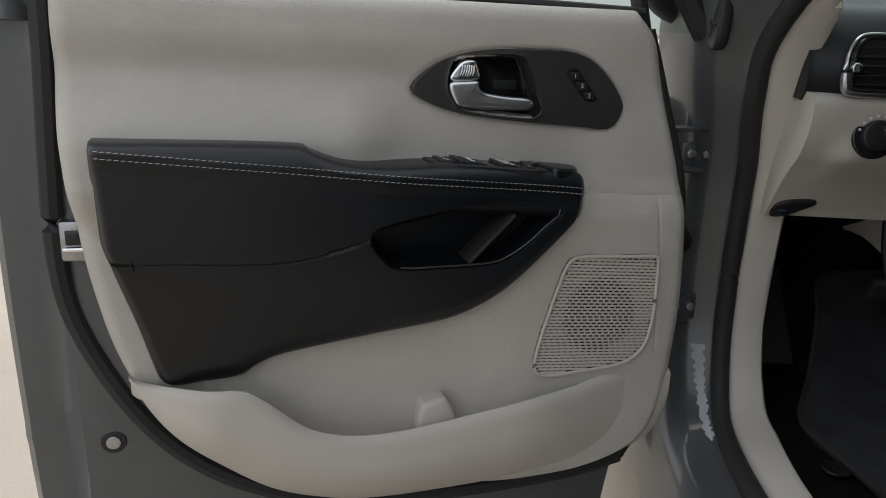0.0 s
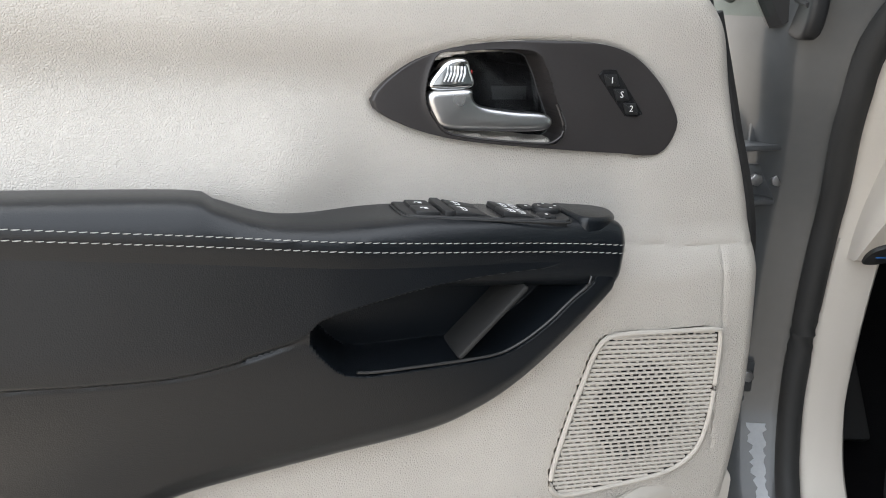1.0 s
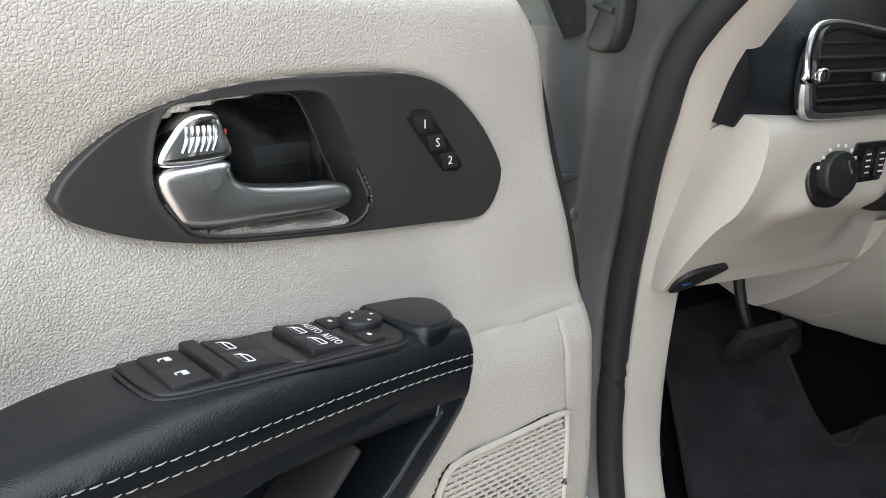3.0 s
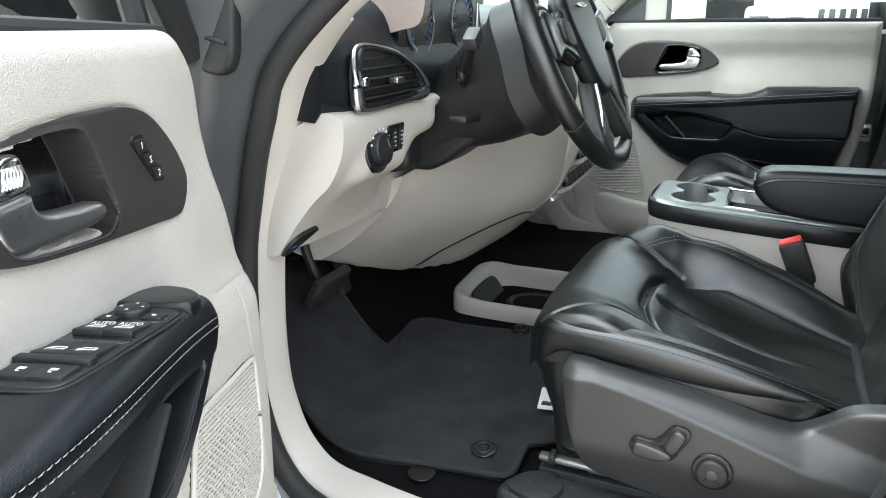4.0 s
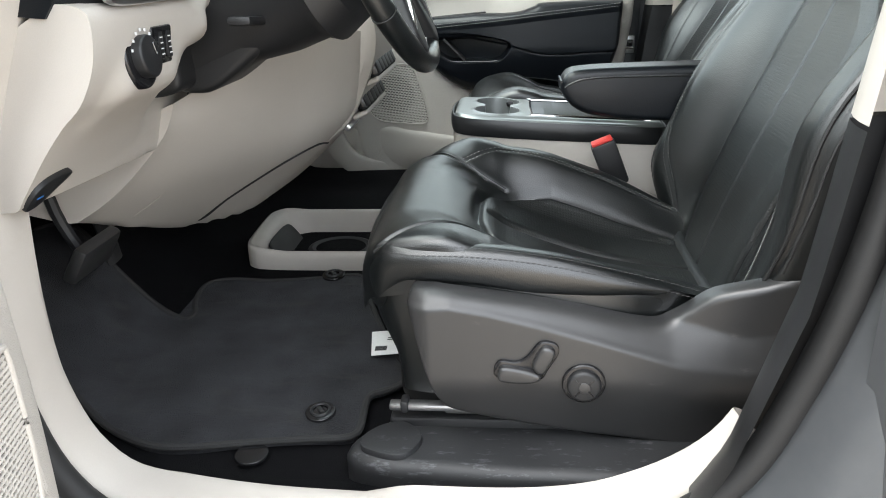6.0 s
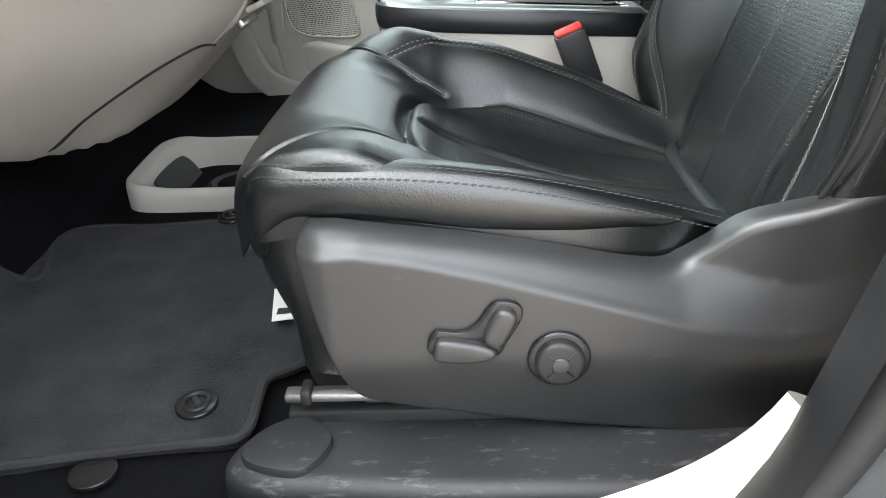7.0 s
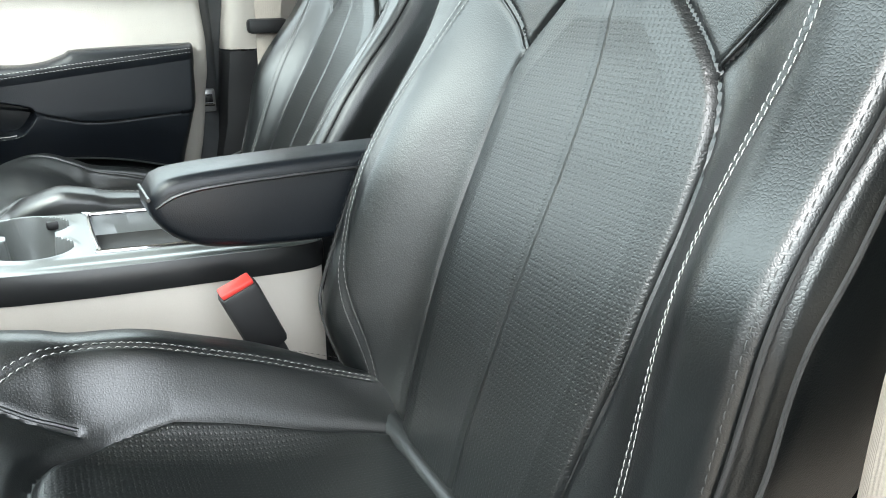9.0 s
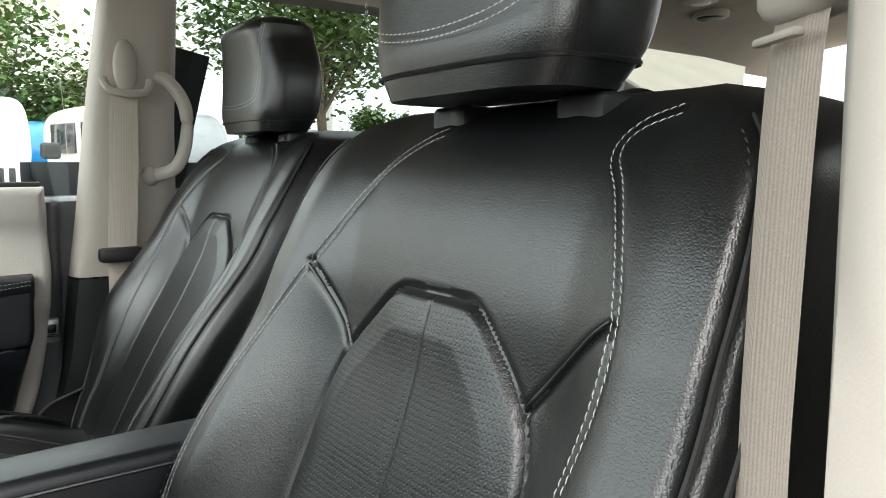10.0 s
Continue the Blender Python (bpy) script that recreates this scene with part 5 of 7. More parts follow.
    if driver:
        part("side_seam", Geo().tube(curve([(0.148, 0.262, 0.69), (0.134, 0.271, 0.757), (0.124, 0.271, 0.805), (0.114, 0.2715, 0.838), (0.092, 0.2715, 0.873), (0.071, 0.2705, 0.909), (0.03, 0.27, 0.98), (0.01, 0.268, 1.04)], 50), 0.0018, 6), RUBBER, back)
    part("waist_roll", Geo().tube(curve([(0.165, -0.15, 0.585), (0.168, 0.0, 0.578), (0.165, 0.15, 0.585)], 20), 0.014, 10), BLACK_LEATHER, s)
    # headrest on two posts
    P = []
    for z in np.linspace(0, 1, 22):
        hw = 0.127 * (0.86 + 0.14 * math.sin(math.pi * min(1, z * 1.25))) * math.sqrt(max(0.06, 1 - max(0, z - 0.9) ** 2 * 60)) * (0.93 + 0.07 * min(1, z * 8))
        dp = 0.062 * math.sqrt(max(0.08, 1 - max(0, z - 0.85) ** 2 * 38)) * (0.82 + 0.18 * min(1, z * 6))
        ang = np.linspace(0, 2 * np.pi, 48, endpoint=False)
        c, sn = np.cos(ang), np.sin(ang)
        x = np.sign(c) * np.abs(c) ** 0.55 * dp
        y = np.sign(sn) * np.abs(sn) ** 0.5 * hw
        f0 = -0.048 - 0.012 * math.sin(math.pi * z) - BACK_TIP[0] * 0.65
        P.append(np.stack([f0 + x, y, np.full(48, 1.163 + 0.2 * z)], 1))
    hr = part("headrest", Geo().grid(np.array(P), wrap_v=True, cap=True), BLACK_LEATHER, s, "black leather headrest")
    part("headrest_piping", Geo().tube(P[2] * np.array((1, 1, 1)) + (P[2] - P[2].mean(0)) * 0.012, 0.0022, 6, True), BLACK_LEATHER, hr)
    arc = curve([(0.104, 1.39), (0.106, 1.3), (0.098, 1.248), (0.072, 1.232), (0.0, 1.226), (-0.072, 1.232), (-0.098, 1.248), (-0.106, 1.3), (-0.104, 1.39)], 80)
    ht = Geo()
    for d in (-0.003, 0.003):
        q = offset(arc, d)
        ht.stitches(np.stack([np.interp(q[:, 1], (1.2, 1.25, 1.33, 1.385), (0.0015, 0.0075, 0.0055, -0.01)) + 0.006 - BACK_TIP[0] * 0.65 - 0.012 * (np.abs(q[:, 0]) / 0.115) ** 6, q[:, 0], q[:, 1] - 0.019], 1), 0.005, 0.0014, 0.0006, 0.0007, (1, 0, 0))
    tagged(part("headrest_stitching", ht, THREAD, hr), kind="stuff")
    for o in (-0.078, 0.078):
        post = part("headrest_post", Geo().tube([(-0.095 - BACK_TIP[0] * 0.5, o, 1.1), (-0.075 - BACK_TIP[0] * 0.65, o, 1.19)], 0.006, 10), CHROME, s, "chrome headrest post")
        part("post_collar", Geo().slab(curve([(-0.064, o - 0.024), (-0.062, o), (-0.064, o + 0.024), (-0.115, o + 0.018), (-0.115, o - 0.018)], 40, True) - np.array((BACK_TIP[0] * 0.56, 0)), 1.13, 1.162, 0.006, 3), BLACK, s)
    # side shield and its switches
    top_z = lut([(0.557, 0.645), (0.551, 0.657), (0.54, 0.661), (0.515, 0.661), (0.441, 0.65), (0.365, 0.635), (0.294, 0.618), (0.26, 0.615), (0.235, 0.63), (0.205, 0.654), (0.157, 0.669), (0.115, 0.682), (0.03, 0.708)])
    low_z = lut([(0.557, 0.642), (0.551, 0.62), (0.544, 0.59), (0.535, 0.555), (0.522, 0.52), (0.505, 0.502), (0.45, 0.486), (0.37, 0.469), (0.283, 0.457), (0.23, 0.45), (0.17, 0.45), (0.12, 0.462), (0.09, 0.49), (0.06, 0.55), (0.03, 0.61)])

    def shield_height(z, f):
        ridge = np.interp(f, (0.03, 0.1, 0.172, 0.254, 0.332, 0.407, 0.464, 0.506, 0.55), (0.6, 0.58, 0.561, 0.576, 0.6, 0.622, 0.636, 0.643, 0.64))
        lean = np.clip((z - ridge) / 0.035, 0, 1.2)
        return 0.266 - 0.03 * lean * step(-0.002, 0.008, z - ridge) * (0.25 + 0.75 * step(0.12, 0.28, f)) - 0.026 * step(0.56, 0.45, z) - 0.02 * step(0.53, 0.57, f) - 0.008 * step(0.24, 0.05, f)
    shield = part("side_shield", Geo().sheet(low_z, top_z, rows(0.03, 0.557, 120), shield_height, ((0, 0, 0), (0, 0, 1), (1, 0, 0), (0, 1, 0)), 70, 0.01, 0.014), SHIELD, s, "scuffed black plastic side shield")
    X, Z, N = (1, 0, 0), (0, 0, 1), (0, 1, 0)
    part("switch_surround", Geo().slab(curve([(0.462, 0.582), (0.455, 0.594), (0.436, 0.593), (0.424, 0.6), (0.41, 0.618), (0.393, 0.617), (0.388, 0.605), (0.4, 0.582), (0.408, 0.57), (0.43, 0.57), (0.458, 0.572)], 70, True), 0.258, 0.2705, 0.002, 2, (-0.006, 0, -0.011), X, Z), GLOSS, shield)
    part("slide_switch", Geo().slab(curve([(0.457, 0.581), (0.452, 0.589), (0.432, 0.587), (0.41, 0.58), (0.412, 0.571), (0.43, 0.568), (0.455, 0.571)], 40, True), 0.262, 0.279, 0.004, 3, (-0.006, 0, -0.011), X, Z), SHIELD, shield)
    part("recline_switch", Geo().slab(curve([(0.418, 0.592), (0.408, 0.613), (0.397, 0.614), (0.393, 0.605), (0.404, 0.583), (0.412, 0.582)], 40, True), 0.262, 0.279, 0.004, 3, (-0.006, 0, -0.011), X, Z), SHIELD, shield)
    part("knob_well", Geo().disc((0.353, 0.259, 0.554), N, 0.025, 0.011, 0.002, 36), GLOSS, shield)
    knob = part("lumbar_knob", Geo().disc((0.353, 0.262, 0.554), N, 0.0195, 0.016, 0.004, 36), BLACK, shield, "round black lumbar knob")
    for k in (45, 135):
        part("knob_groove", Geo().box((0.353, 0.2778, 0.554), (0.03, 0.0012, 0.0016), 0.0004, Matrix.Rotation(radians(k), 4, "Y")), GLOSS, knob)
    part("knob_facet", Geo().disc((0.353, 0.2772, 0.554), N, 0.007, 0.002, 0.001, 24), SHIELD, knob)
    # folding armrest on the inner side
    if driver:
        prof = [(0.352, 0.8), (0.345, 0.822), (0.32, 0.834), (0.2, 0.838), (0.02, 0.838), (-0.02, 0.83), (-0.03, 0.78), (0.0, 0.745), (0.16, 0.745), (0.27, 0.752), (0.325, 0.768)]
        arm = part("armrest", Geo().slab(curve(prof, 80, True), -0.34, -0.262, 0.012, 4, (0, 0, 0), X, Z, True), BLACK_VINYL, s, "black vinyl folding armrest")
        part("armrest_piping", Geo().tube(np.concatenate([[(0.351, y, 0.815)] for y in (-0.265, -0.3, -0.334)]), 0.002, 6), BLACK_LEATHER, arm)
        part("armrest_seam", Geo().tube(curve([(-0.01, -0.2605, 0.822), (0.2, -0.2605, 0.823), (0.31, -0.2605, 0.82), (0.345, -0.264, 0.806)], 40), 0.0018, 6), BLACK_LEATHER, arm)
    # runners
    for o in (0.2, -0.2):
        r = part("runner", Geo().box((0.34, o, 0.455), (0.5, 0.04, 0.03), 0.004), BLACK, s)
        part("runner_track", Geo().box((0.31, o, 0.478), (0.42, 0.026, 0.012), 0.003), STEEL, r, "bright steel seat runner")
    return s


SEAT_M = Matrix(((0, -1, 0, -0.44), (1, 0, 0, 0), (0, 0, 1, 0), (0, 0, 0, 1)))
front_seat("black leather driver seat with worn side shield", SEAT_M, True)
FLIP[0], BACK_TIP[0] = True, 0.15
front_seat("black leather passenger seat, set further back", Matrix.Translation((0.86, -0.08, 0.008)) @ SEAT_M, False)
FLIP[0], BACK_TIP[0] = False, 0.0

# ---- dashboard and footwell ----
dash = thing("dashboard", "beige and black dashboard with a chrome-rimmed air vent", "dashboard", (0, 1.0, 0.6), kind="structure")
# black upper pad
S = []
for x in np.concatenate([[-0.775], np.linspace(-0.765, 0.765, 60), [0.775]]):
    end = float(step(-0.775, -0.72, x) * step(0.775, 0.72, x))
    hump = float(step(-0.62, -0.54, x) * step(-0.19, -0.27, x))
    y0 = 0.855 - 0.02 * end
    S.append([(x, y0 + 0.01, 0.972), (x, y0, 0.985), (x, y0 - 0.004, 1.02), (x, y0 + 0.012, 1.062), (x, y0 + 0.04 - 0.02 * hump, 1.095 + 0.035 * hump), (x, y0 + 0.1 - 0.03 * hump, 1.112 + 0.065 * hump), (x, 1.05, 1.115 + 0.06 * hump), (x, 1.38, 1.02)])
part("upper_pad", loft(S, 40), BLACK_VINYL, dash, "black soft dashboard pad")
# beige lower left panel with the light switch pod
S = []
for x in np.linspace(-0.772, -0.37, 70):
    pod = float(step(-0.745, -0.7, x) * step(-0.55, -0.6, x))
    low = float(step(-0.565, -0.5, x))
    mid = float(step(-0.505, -0.45, x))
    top = float(step(-0.46, -0.43, x))
    S.append([(x, 0.86 + 0.06 * top, 0.985), (x, 0.836 + 0.07 * top, 0.982), (x, 0.824 + 0.08 * top, 0.97), (x, 0.829 + 0.085 * mid, 0.93), (x, 0.848 - 0.016 * pod + 0.07 * low, 0.893), (x, 0.874 - 0.008 * pod + 0.05 * low, 0.868), (x, 0.9 + 0.02 * low, 0.838), (x, 0.93, 0.798), (x, 0.936, 0.785 - 0.03 * (x + 0.6)), (x, 0.946, 0.778 - 0.03 * (x + 0.6)), (x, 1.0, 0.79), (x, 1.1, 0.85)])
part("lower_panel", loft(S, 60), BEIGE, dash, "beige lower dashboard panel")
# knee bolster: rises from the footwell, sweeps down to the tunnel
KNEE = [(-0.6, (0.97, 0.8), (0.99, 0.79), (1.05, 0.76), (1.11, 0.735), (1.14, 0.73)),
        (-0.53, (0.95, 0.81), (0.965, 0.785), (1.03, 0.735), (1.09, 0.7), (1.12, 0.695)),
        (-0.45, (0.9, 0.84), (0.925, 0.79), (1.0, 0.715), (1.07, 0.668), (1.1, 0.663)),
        (-0.36, (0.84, 0.88), (0.865, 0.81), (0.94, 0.715), (1.055, 0.632), (1.085, 0.627)),
        (-0.27, (0.8, 0.9), (0.81, 0.82), (0.88, 0.715), (1.04, 0.598), (1.075, 0.592)),
        (-0.18, (0.73, 0.91), (0.74, 0.81), (0.79, 0.72), (1.01, 0.572), (1.05, 0.568)),
        (-0.115, (0.69, 0.9), (0.705, 0.8), (0.748, 0.728), (0.93, 0.578), (0.97, 0.572)),
        (0.0, (0.69, 0.9), (0.705, 0.8), (0.75, 0.72), (0.9, 0.59), (1.0, 0.58))]
S = []
for x in np.linspace(-0.46, 0.0, 60):
    q = [[float(np.interp(x, [k[0] for k in KNEE], [k[i][j] for k in KNEE])) for j in (0, 1)] for i in range(1, 6)]
    S.append([(x, *c) for c in q] + [(x, q[4][0] + 0.1, q[4][1] + 0.02), (x, 1.3, 0.68)])
S = [[tuple(np.mean([S[min(max(i + d, 0), 59)][j] for d in (-3, -2, -1, 0, 1, 2, 3)], 0) * (0, 1, 1) + np.array((S[i][j][0], 0, 0))) for j in range(7)] for i in range(60)]
part("knee_panel", loft(S, 44), BEIGE, dash, "beige knee panel")


def on_knee(x, k):
    """A place on the knee panel, k of the way from its top to its lower edge."""
    sec = curve(S[int(np.clip(round((x + 0.46) / 0.46 * 59), 0, 59))], 44)[:30]
    return sec[int(np.clip(round(k * 29), 0, 29))] + np.array((0, -0.0012, 0.0004))


part("knee_seam", Geo().tube(curve([on_knee(x, k) for x, k in ((-0.19, 0.97), (-0.195, 0.86), (-0.2, 0.72), (-0.195, 0.58), (-0.18, 0.49), (-0.15, 0.43), (-0.11, 0.4))], 40), 0.0024, 6), RUBBER, dash)
part("panel_joint", Geo().tube(curve([on_knee(-0.12, k) for k in (0.1, 0.2, 0.3, 0.42)], 20), 0.0008, 5), PILLAR, dash)
part("panel_joint", Geo().tube(curve([on_knee(-0.37, k) for k in (0.62, 0.75, 0.88, 0.97)], 20), 0.0005, 5), PILLAR, dash)
# centre stack
S = []
for x in np.linspace(-0.125, 0.14, 24):
    e = float(step(-0.125, -0.112, x) * step(0.14, 0.115, x))
    S.append([(x, 0.8, 1.08), (x, 0.745 - 0.02 * e, 1.06), (x, 0.705 - 0.02 * e, 0.96), (x, 0.69 - 0.016 * e, 0.88), (x, 0.716 - 0.016 * e, 0.8), (x, 0.758 - 0.016 * e, 0.73), (x, 0.81, 0.685), (x, 0.88, 0.63), (x, 1.0, 0.585), (x, 1.2, 0.585)])
part("centre_stack", loft(S, 50), BEIGE, dash, "beige centre stack")
for z, y in ((0.836, 0.688), (0.775, 0.714)):
    slot = part("control_strip", Geo().box((0.01, y + 0.002, z), (0.21, 0.02, 0.042), 0.006, Matrix.Rotation(radians(-22), 4, "X")), GLOSS, dash, "gloss black control strip")
    part("strip_rim", Geo().box((0.01, y + 0.001, z - 0.025), (0.222, 0.03, 0.009), 0.003, Matrix.Rotation(radians(-22), 4, "X")), BEIGE, slot)
    for i in range(6):
        part("control_key", Geo().box((-0.078 + 0.034 * i, y - 0.009, z), (0.026, 0.004, 0.024), 0.0015, Matrix.Rotation(radians(-22), 4, "X")), BLACK, slot)
part("socket_door", Geo().box((-0.05, 0.744, 0.727), (0.085, 0.012, 0.018), 0.003, Matrix.Rotation(radians(-40), 4, "X")), SATIN, dash)
part("screen", Geo().box((0.0, 0.682, 0.985), (0.22, 0.02, 0.14), 0.008, Matrix.Rotation(radians(-10), 4, "X")), GLOSS, dash, "dark centre screen")
for x in (-0.1, 0.1):
    cv = part("centre_vent", Geo().box((x, 0.74, 1.078), (0.14, 0.03, 0.05), 0.008), BLACK, dash)
    for i in range(4):
        part("vane", Geo().box((x, 0.724, 1.06 + 0.011 * i), (0.125, 0.008, 0.002), 0), BLACK, cv)
    part("vent_trim", Geo().tube(curve([(x - 0.068, 0.724, 1.1), (x - 0.068, 0.724, 1.056), (x + 0.068, 0.724, 1.056), (x + 0.068, 0.724, 1.1)], 60, True), 0.0022, 6), SATIN, cv)
# side vent with chrome rim
VENT = curve([(-0.735, 0.995), (-0.736, 1.03), (-0.722, 1.058), (-0.7, 1.065), (-0.66, 1.0615), (-0.61, 1.052), (-0.57, 1.03), (-0.538, 1.003), (-0.535, 0.994), (-0.55, 0.988), (-0.65, 0.985), (-0.722, 0.986)], 110, True)
vz = lambda x, z: 0.826 + 0.012 * (x + 0.64) * 0 + 0.28 * max(0.0, z - 1.025)  # noqa: E731
vent = part("side_vent", Geo().tube([(x, vz(x, z) - 0.003, z) for x, z in VENT], np.array([0.0028 + 0.0035 * float(step(1.03, 0.992, z)) + 0.003 * float(step(-0.6, -0.55, x)) for x, z in VENT]), 8, True), SATIN, dash, "chrome-rimmed black air vent")
part("vent_hollow", Geo().slab(VENT, 0.829, 0.834, 0.001, 1, (0, 0, 0), (1, 0, 0), (0, 0, 1)), CLOTH, vent)
part("vent_gloss_ring", Geo().tube([((x + 0.64) * 0.93 - 0.64, vz(x, z) - 0.006, (z - 1.02) * 0.9 + 1.02) for x, z in VENT], 0.004, 8, True), GLOSS, vent)
v_lo, v_hi, _ = span(VENT)
for i in range(5):
    z = 0.998 + 0.0125 * i
    x0, x1 = v_lo(z) + 0.007, v_hi(z) - 0.009
    part("vane", Geo().box(((x0 + x1) / 2, 0.825 + 0.28 * max(0, z - 1.025), z), (x1 - x0, 0.01, 0.002), 0.0006, Matrix.Rotation(radians(14), 4, "X")), BLACK, vent)
part("vane_tab", Geo().box((-0.645, 0.812, 1.017), (0.022, 0.014, 0.008), 0.002), SATIN, vent, "satin vane tab")
part("vent_wheel", Geo().disc((-0.726, 0.818, 1.02), (0, -1, 0), 0.007, 0.006, 0.002), CHROME, vent)
# headlamp switch
sw = part("light_switch", Geo().disc((-0.678, 0.842, 0.924), (0, -1, 0.12), 0.033, 0.016, 0.004, 36), GLOSS, dash, "black rotary headlamp switch with a dimmer beside it")
part("switch_dial", Geo().disc((-0.678, 0.8285, 0.9255), (0, -1, 0.12), 0.0225, 0.014, 0.003, 32), BLACK, sw)
part("dial_pointer", Geo().box((-0.672, 0.8135, 0.934), (0.003, 0.002, 0.014), 0.0005, Matrix.Rotation(radians(-25), 4, "Y")), CHROME, sw)
ticks = Geo()
for a in range(7):
    t = radians(30 + a * 22)
    ticks.box((-0.678 + 0.0275 * math.cos(t), 0.8225, 0.9265 + 0.0275 * math.sin(t)), (0.003, 0.001, 0.003), 0)
part("dial_mark", ticks, WHITE, sw)
dm = part("dimmer", Geo().box((-0.628, 0.832, 0.934), (0.05, 0.014, 0.042), 0.003, Matrix.Rotation(radians(7), 4, "X")), GLOSS, dash, "small black dimmer panel")
for i in range(2):
    part("dimmer_wheel", Geo().box((-0.634 + 0.02 * i, 0.825, 0.934), (0.011, 0.004, 0.03), 0.0015), BLACK, dm)
mk = Geo()
for i in range(4):
    for j in range(2):
        mk.box((-0.634 + 0.02 * j, 0.8227, 0.924 + 0.006 * i), (0.006, 0.0005, 0.0012), 0)
part("dimmer_mark", mk, WHITE, dm)
part("bonnet_switch", Geo().slab(curve([(-0.752, -0.018), (-0.752, 0.006), (-0.735, 0.018), (-0.7, 0.02), (-0.69, 0.014), (-0.71, -0.004), (-0.73, -0.018)], 40, True), -0.004, 0.005, 0.002, 2, (-0.012, 0.93, 0.798), (1, 0, 0), (0, -0.64, 0.77)), BLACK, dash, "black boot release with a blue mark")
part("release_mark", Geo().box((-0.75, 0.9285, 0.7935), (0.012, 0.003, 0.003), 0.0005), BLUE_LAMP, dash)
# instrument cluster
hood = [(x, z) for x, z in ((-0.56, 1.035), (-0.565, 1.1), (-0.53, 1.16), (-0.4, 1.175), (-0.28, 1.16), (-0.245, 1.1), (-0.25, 1.035), (-0.4, 1.025))]
cl = part("cluster", Geo().slab(curve(hood, 80, True), 0.845, 0.872, 0.004, 2, (0, 0, 0), (1, 0, 0), (0, 0, 1)), GLOSS, dash, "dark instrument cluster with blue-lit dials")
part("cluster_trim", Geo().tube([(x, 0.846, z) for x, z in curve([(-0.545, 1.12), (-0.535, 1.065), (-0.49, 1.04), (-0.4, 1.032), (-0.31, 1.04), (-0.265, 1.065), (-0.255, 1.12)], 60)], 0.004, 8), SATIN, cl)
for x in (-0.5, -0.33):
    d = part("dial", Geo().tube([(x + 0.048 * math.cos(a), 0.843, 1.09 + 0.048 * math.sin(a)) for a in np.linspace(0, 2 * np.pi, 40, endpoint=False)], 0.0016, 6, True), STEEL, cl)
    t = Geo()
    for a in np.linspace(radians(-40), radians(220), 16):
        t.box((x + 0.038 * math.cos(a), 0.843, 1.09 + 0.038 * math.sin(a)), (0.0022, 0.001, 0.008), 0, Matrix.Rotation(math.pi / 2 - a, 4, "Y"))
    part("dial_tick", t, BLUE_LAMP, d)
part("hood_side", Geo().slab(curve([(0.8, 1.1), (0.83, 1.082), (0.92, 1.08), (0.94, 1.2), (0.86, 1.21), (0.8, 1.17)], 50, True), -0.585, -0.56, 0.008, 3, (0, 0, 0), (0, 1, 0), (0, 0, 1)), surface("taupe_trim", (0.2, 0.16, 0.145), (0.25, 0.205, 0.185), (0.4, 0.5)), dash)

# ---- steering ----
TILT_W = Matrix.Translation((-0.404, 0.628, 1.055)) @ Matrix.Rotation(radians(-24), 4, "X")
wheel = thing("steering_wheel", "black leather steering wheel with white stitching", "steering wheel", m=TILT_W)
# local frame: x across, z up the rim, -y towards the driver
ring = [(0.187 * math.cos(a), 0.0, 0.187 * math.sin(a)) for a in np.linspace(0, 2 * np.pi, 96, endpoint=False)]
rim = part("rim", Geo().tube(ring, np.array([[0.0165, 0.0155]] * 96), 16, True, flat=(0, 1, 0)), BLACK_LEATHER, wheel, "black leather wheel rim")
for a in (40, 140, 215, 325):
    t = radians(a)
    part("rim_seam", Geo().tube([((0.187 + 0.0172 * math.cos(b) * 1.0) * math.cos(t), 0.0162 * math.sin(b), (0.187 + 0.0172 * math.cos(b)) * math.sin(t)) for b in np.linspace(0, 2 * np.pi, 20, endpoint=False)], 0.0009, 5, True), RUBBER, rim)
st = Geo()
for a0, a1 in ((-42, 44), (136, 222), (228, 312)):
    for k, t in enumerate(np.arange(radians(a0), radians(a1), 0.03)):
        for sgn in (1, -1):
            r0 = 0.1705
            st.tube([(r0 * math.cos(t), 0.005 * sgn, r0 * math.sin(t)), ((r0 - 0.001) * math.cos(t + 0.02), -0.005 * sgn, (r0 - 0.001) * math.sin(t + 0.02))], 0.0008, 4)
tagged(part("rim_stitching", st, THREAD, rim, "white baseball stitching"), kind="stuff")
part("hub", Geo().slab(curve([(-0.085, 0.03), (-0.07, 0.07), (0, 0.082), (0.07, 0.07), (0.085, 0.03), (0.06, -0.05), (0.03, -0.085), (-0.03, -0.085), (-0.06, -0.05)], 80, True), -0.03, 0.0, 0.014, 4, (0, 0, 0), (1, 0, 0), (0, 0, 1), True), BLACK_VINYL, wheel, "black padded wheel hub")
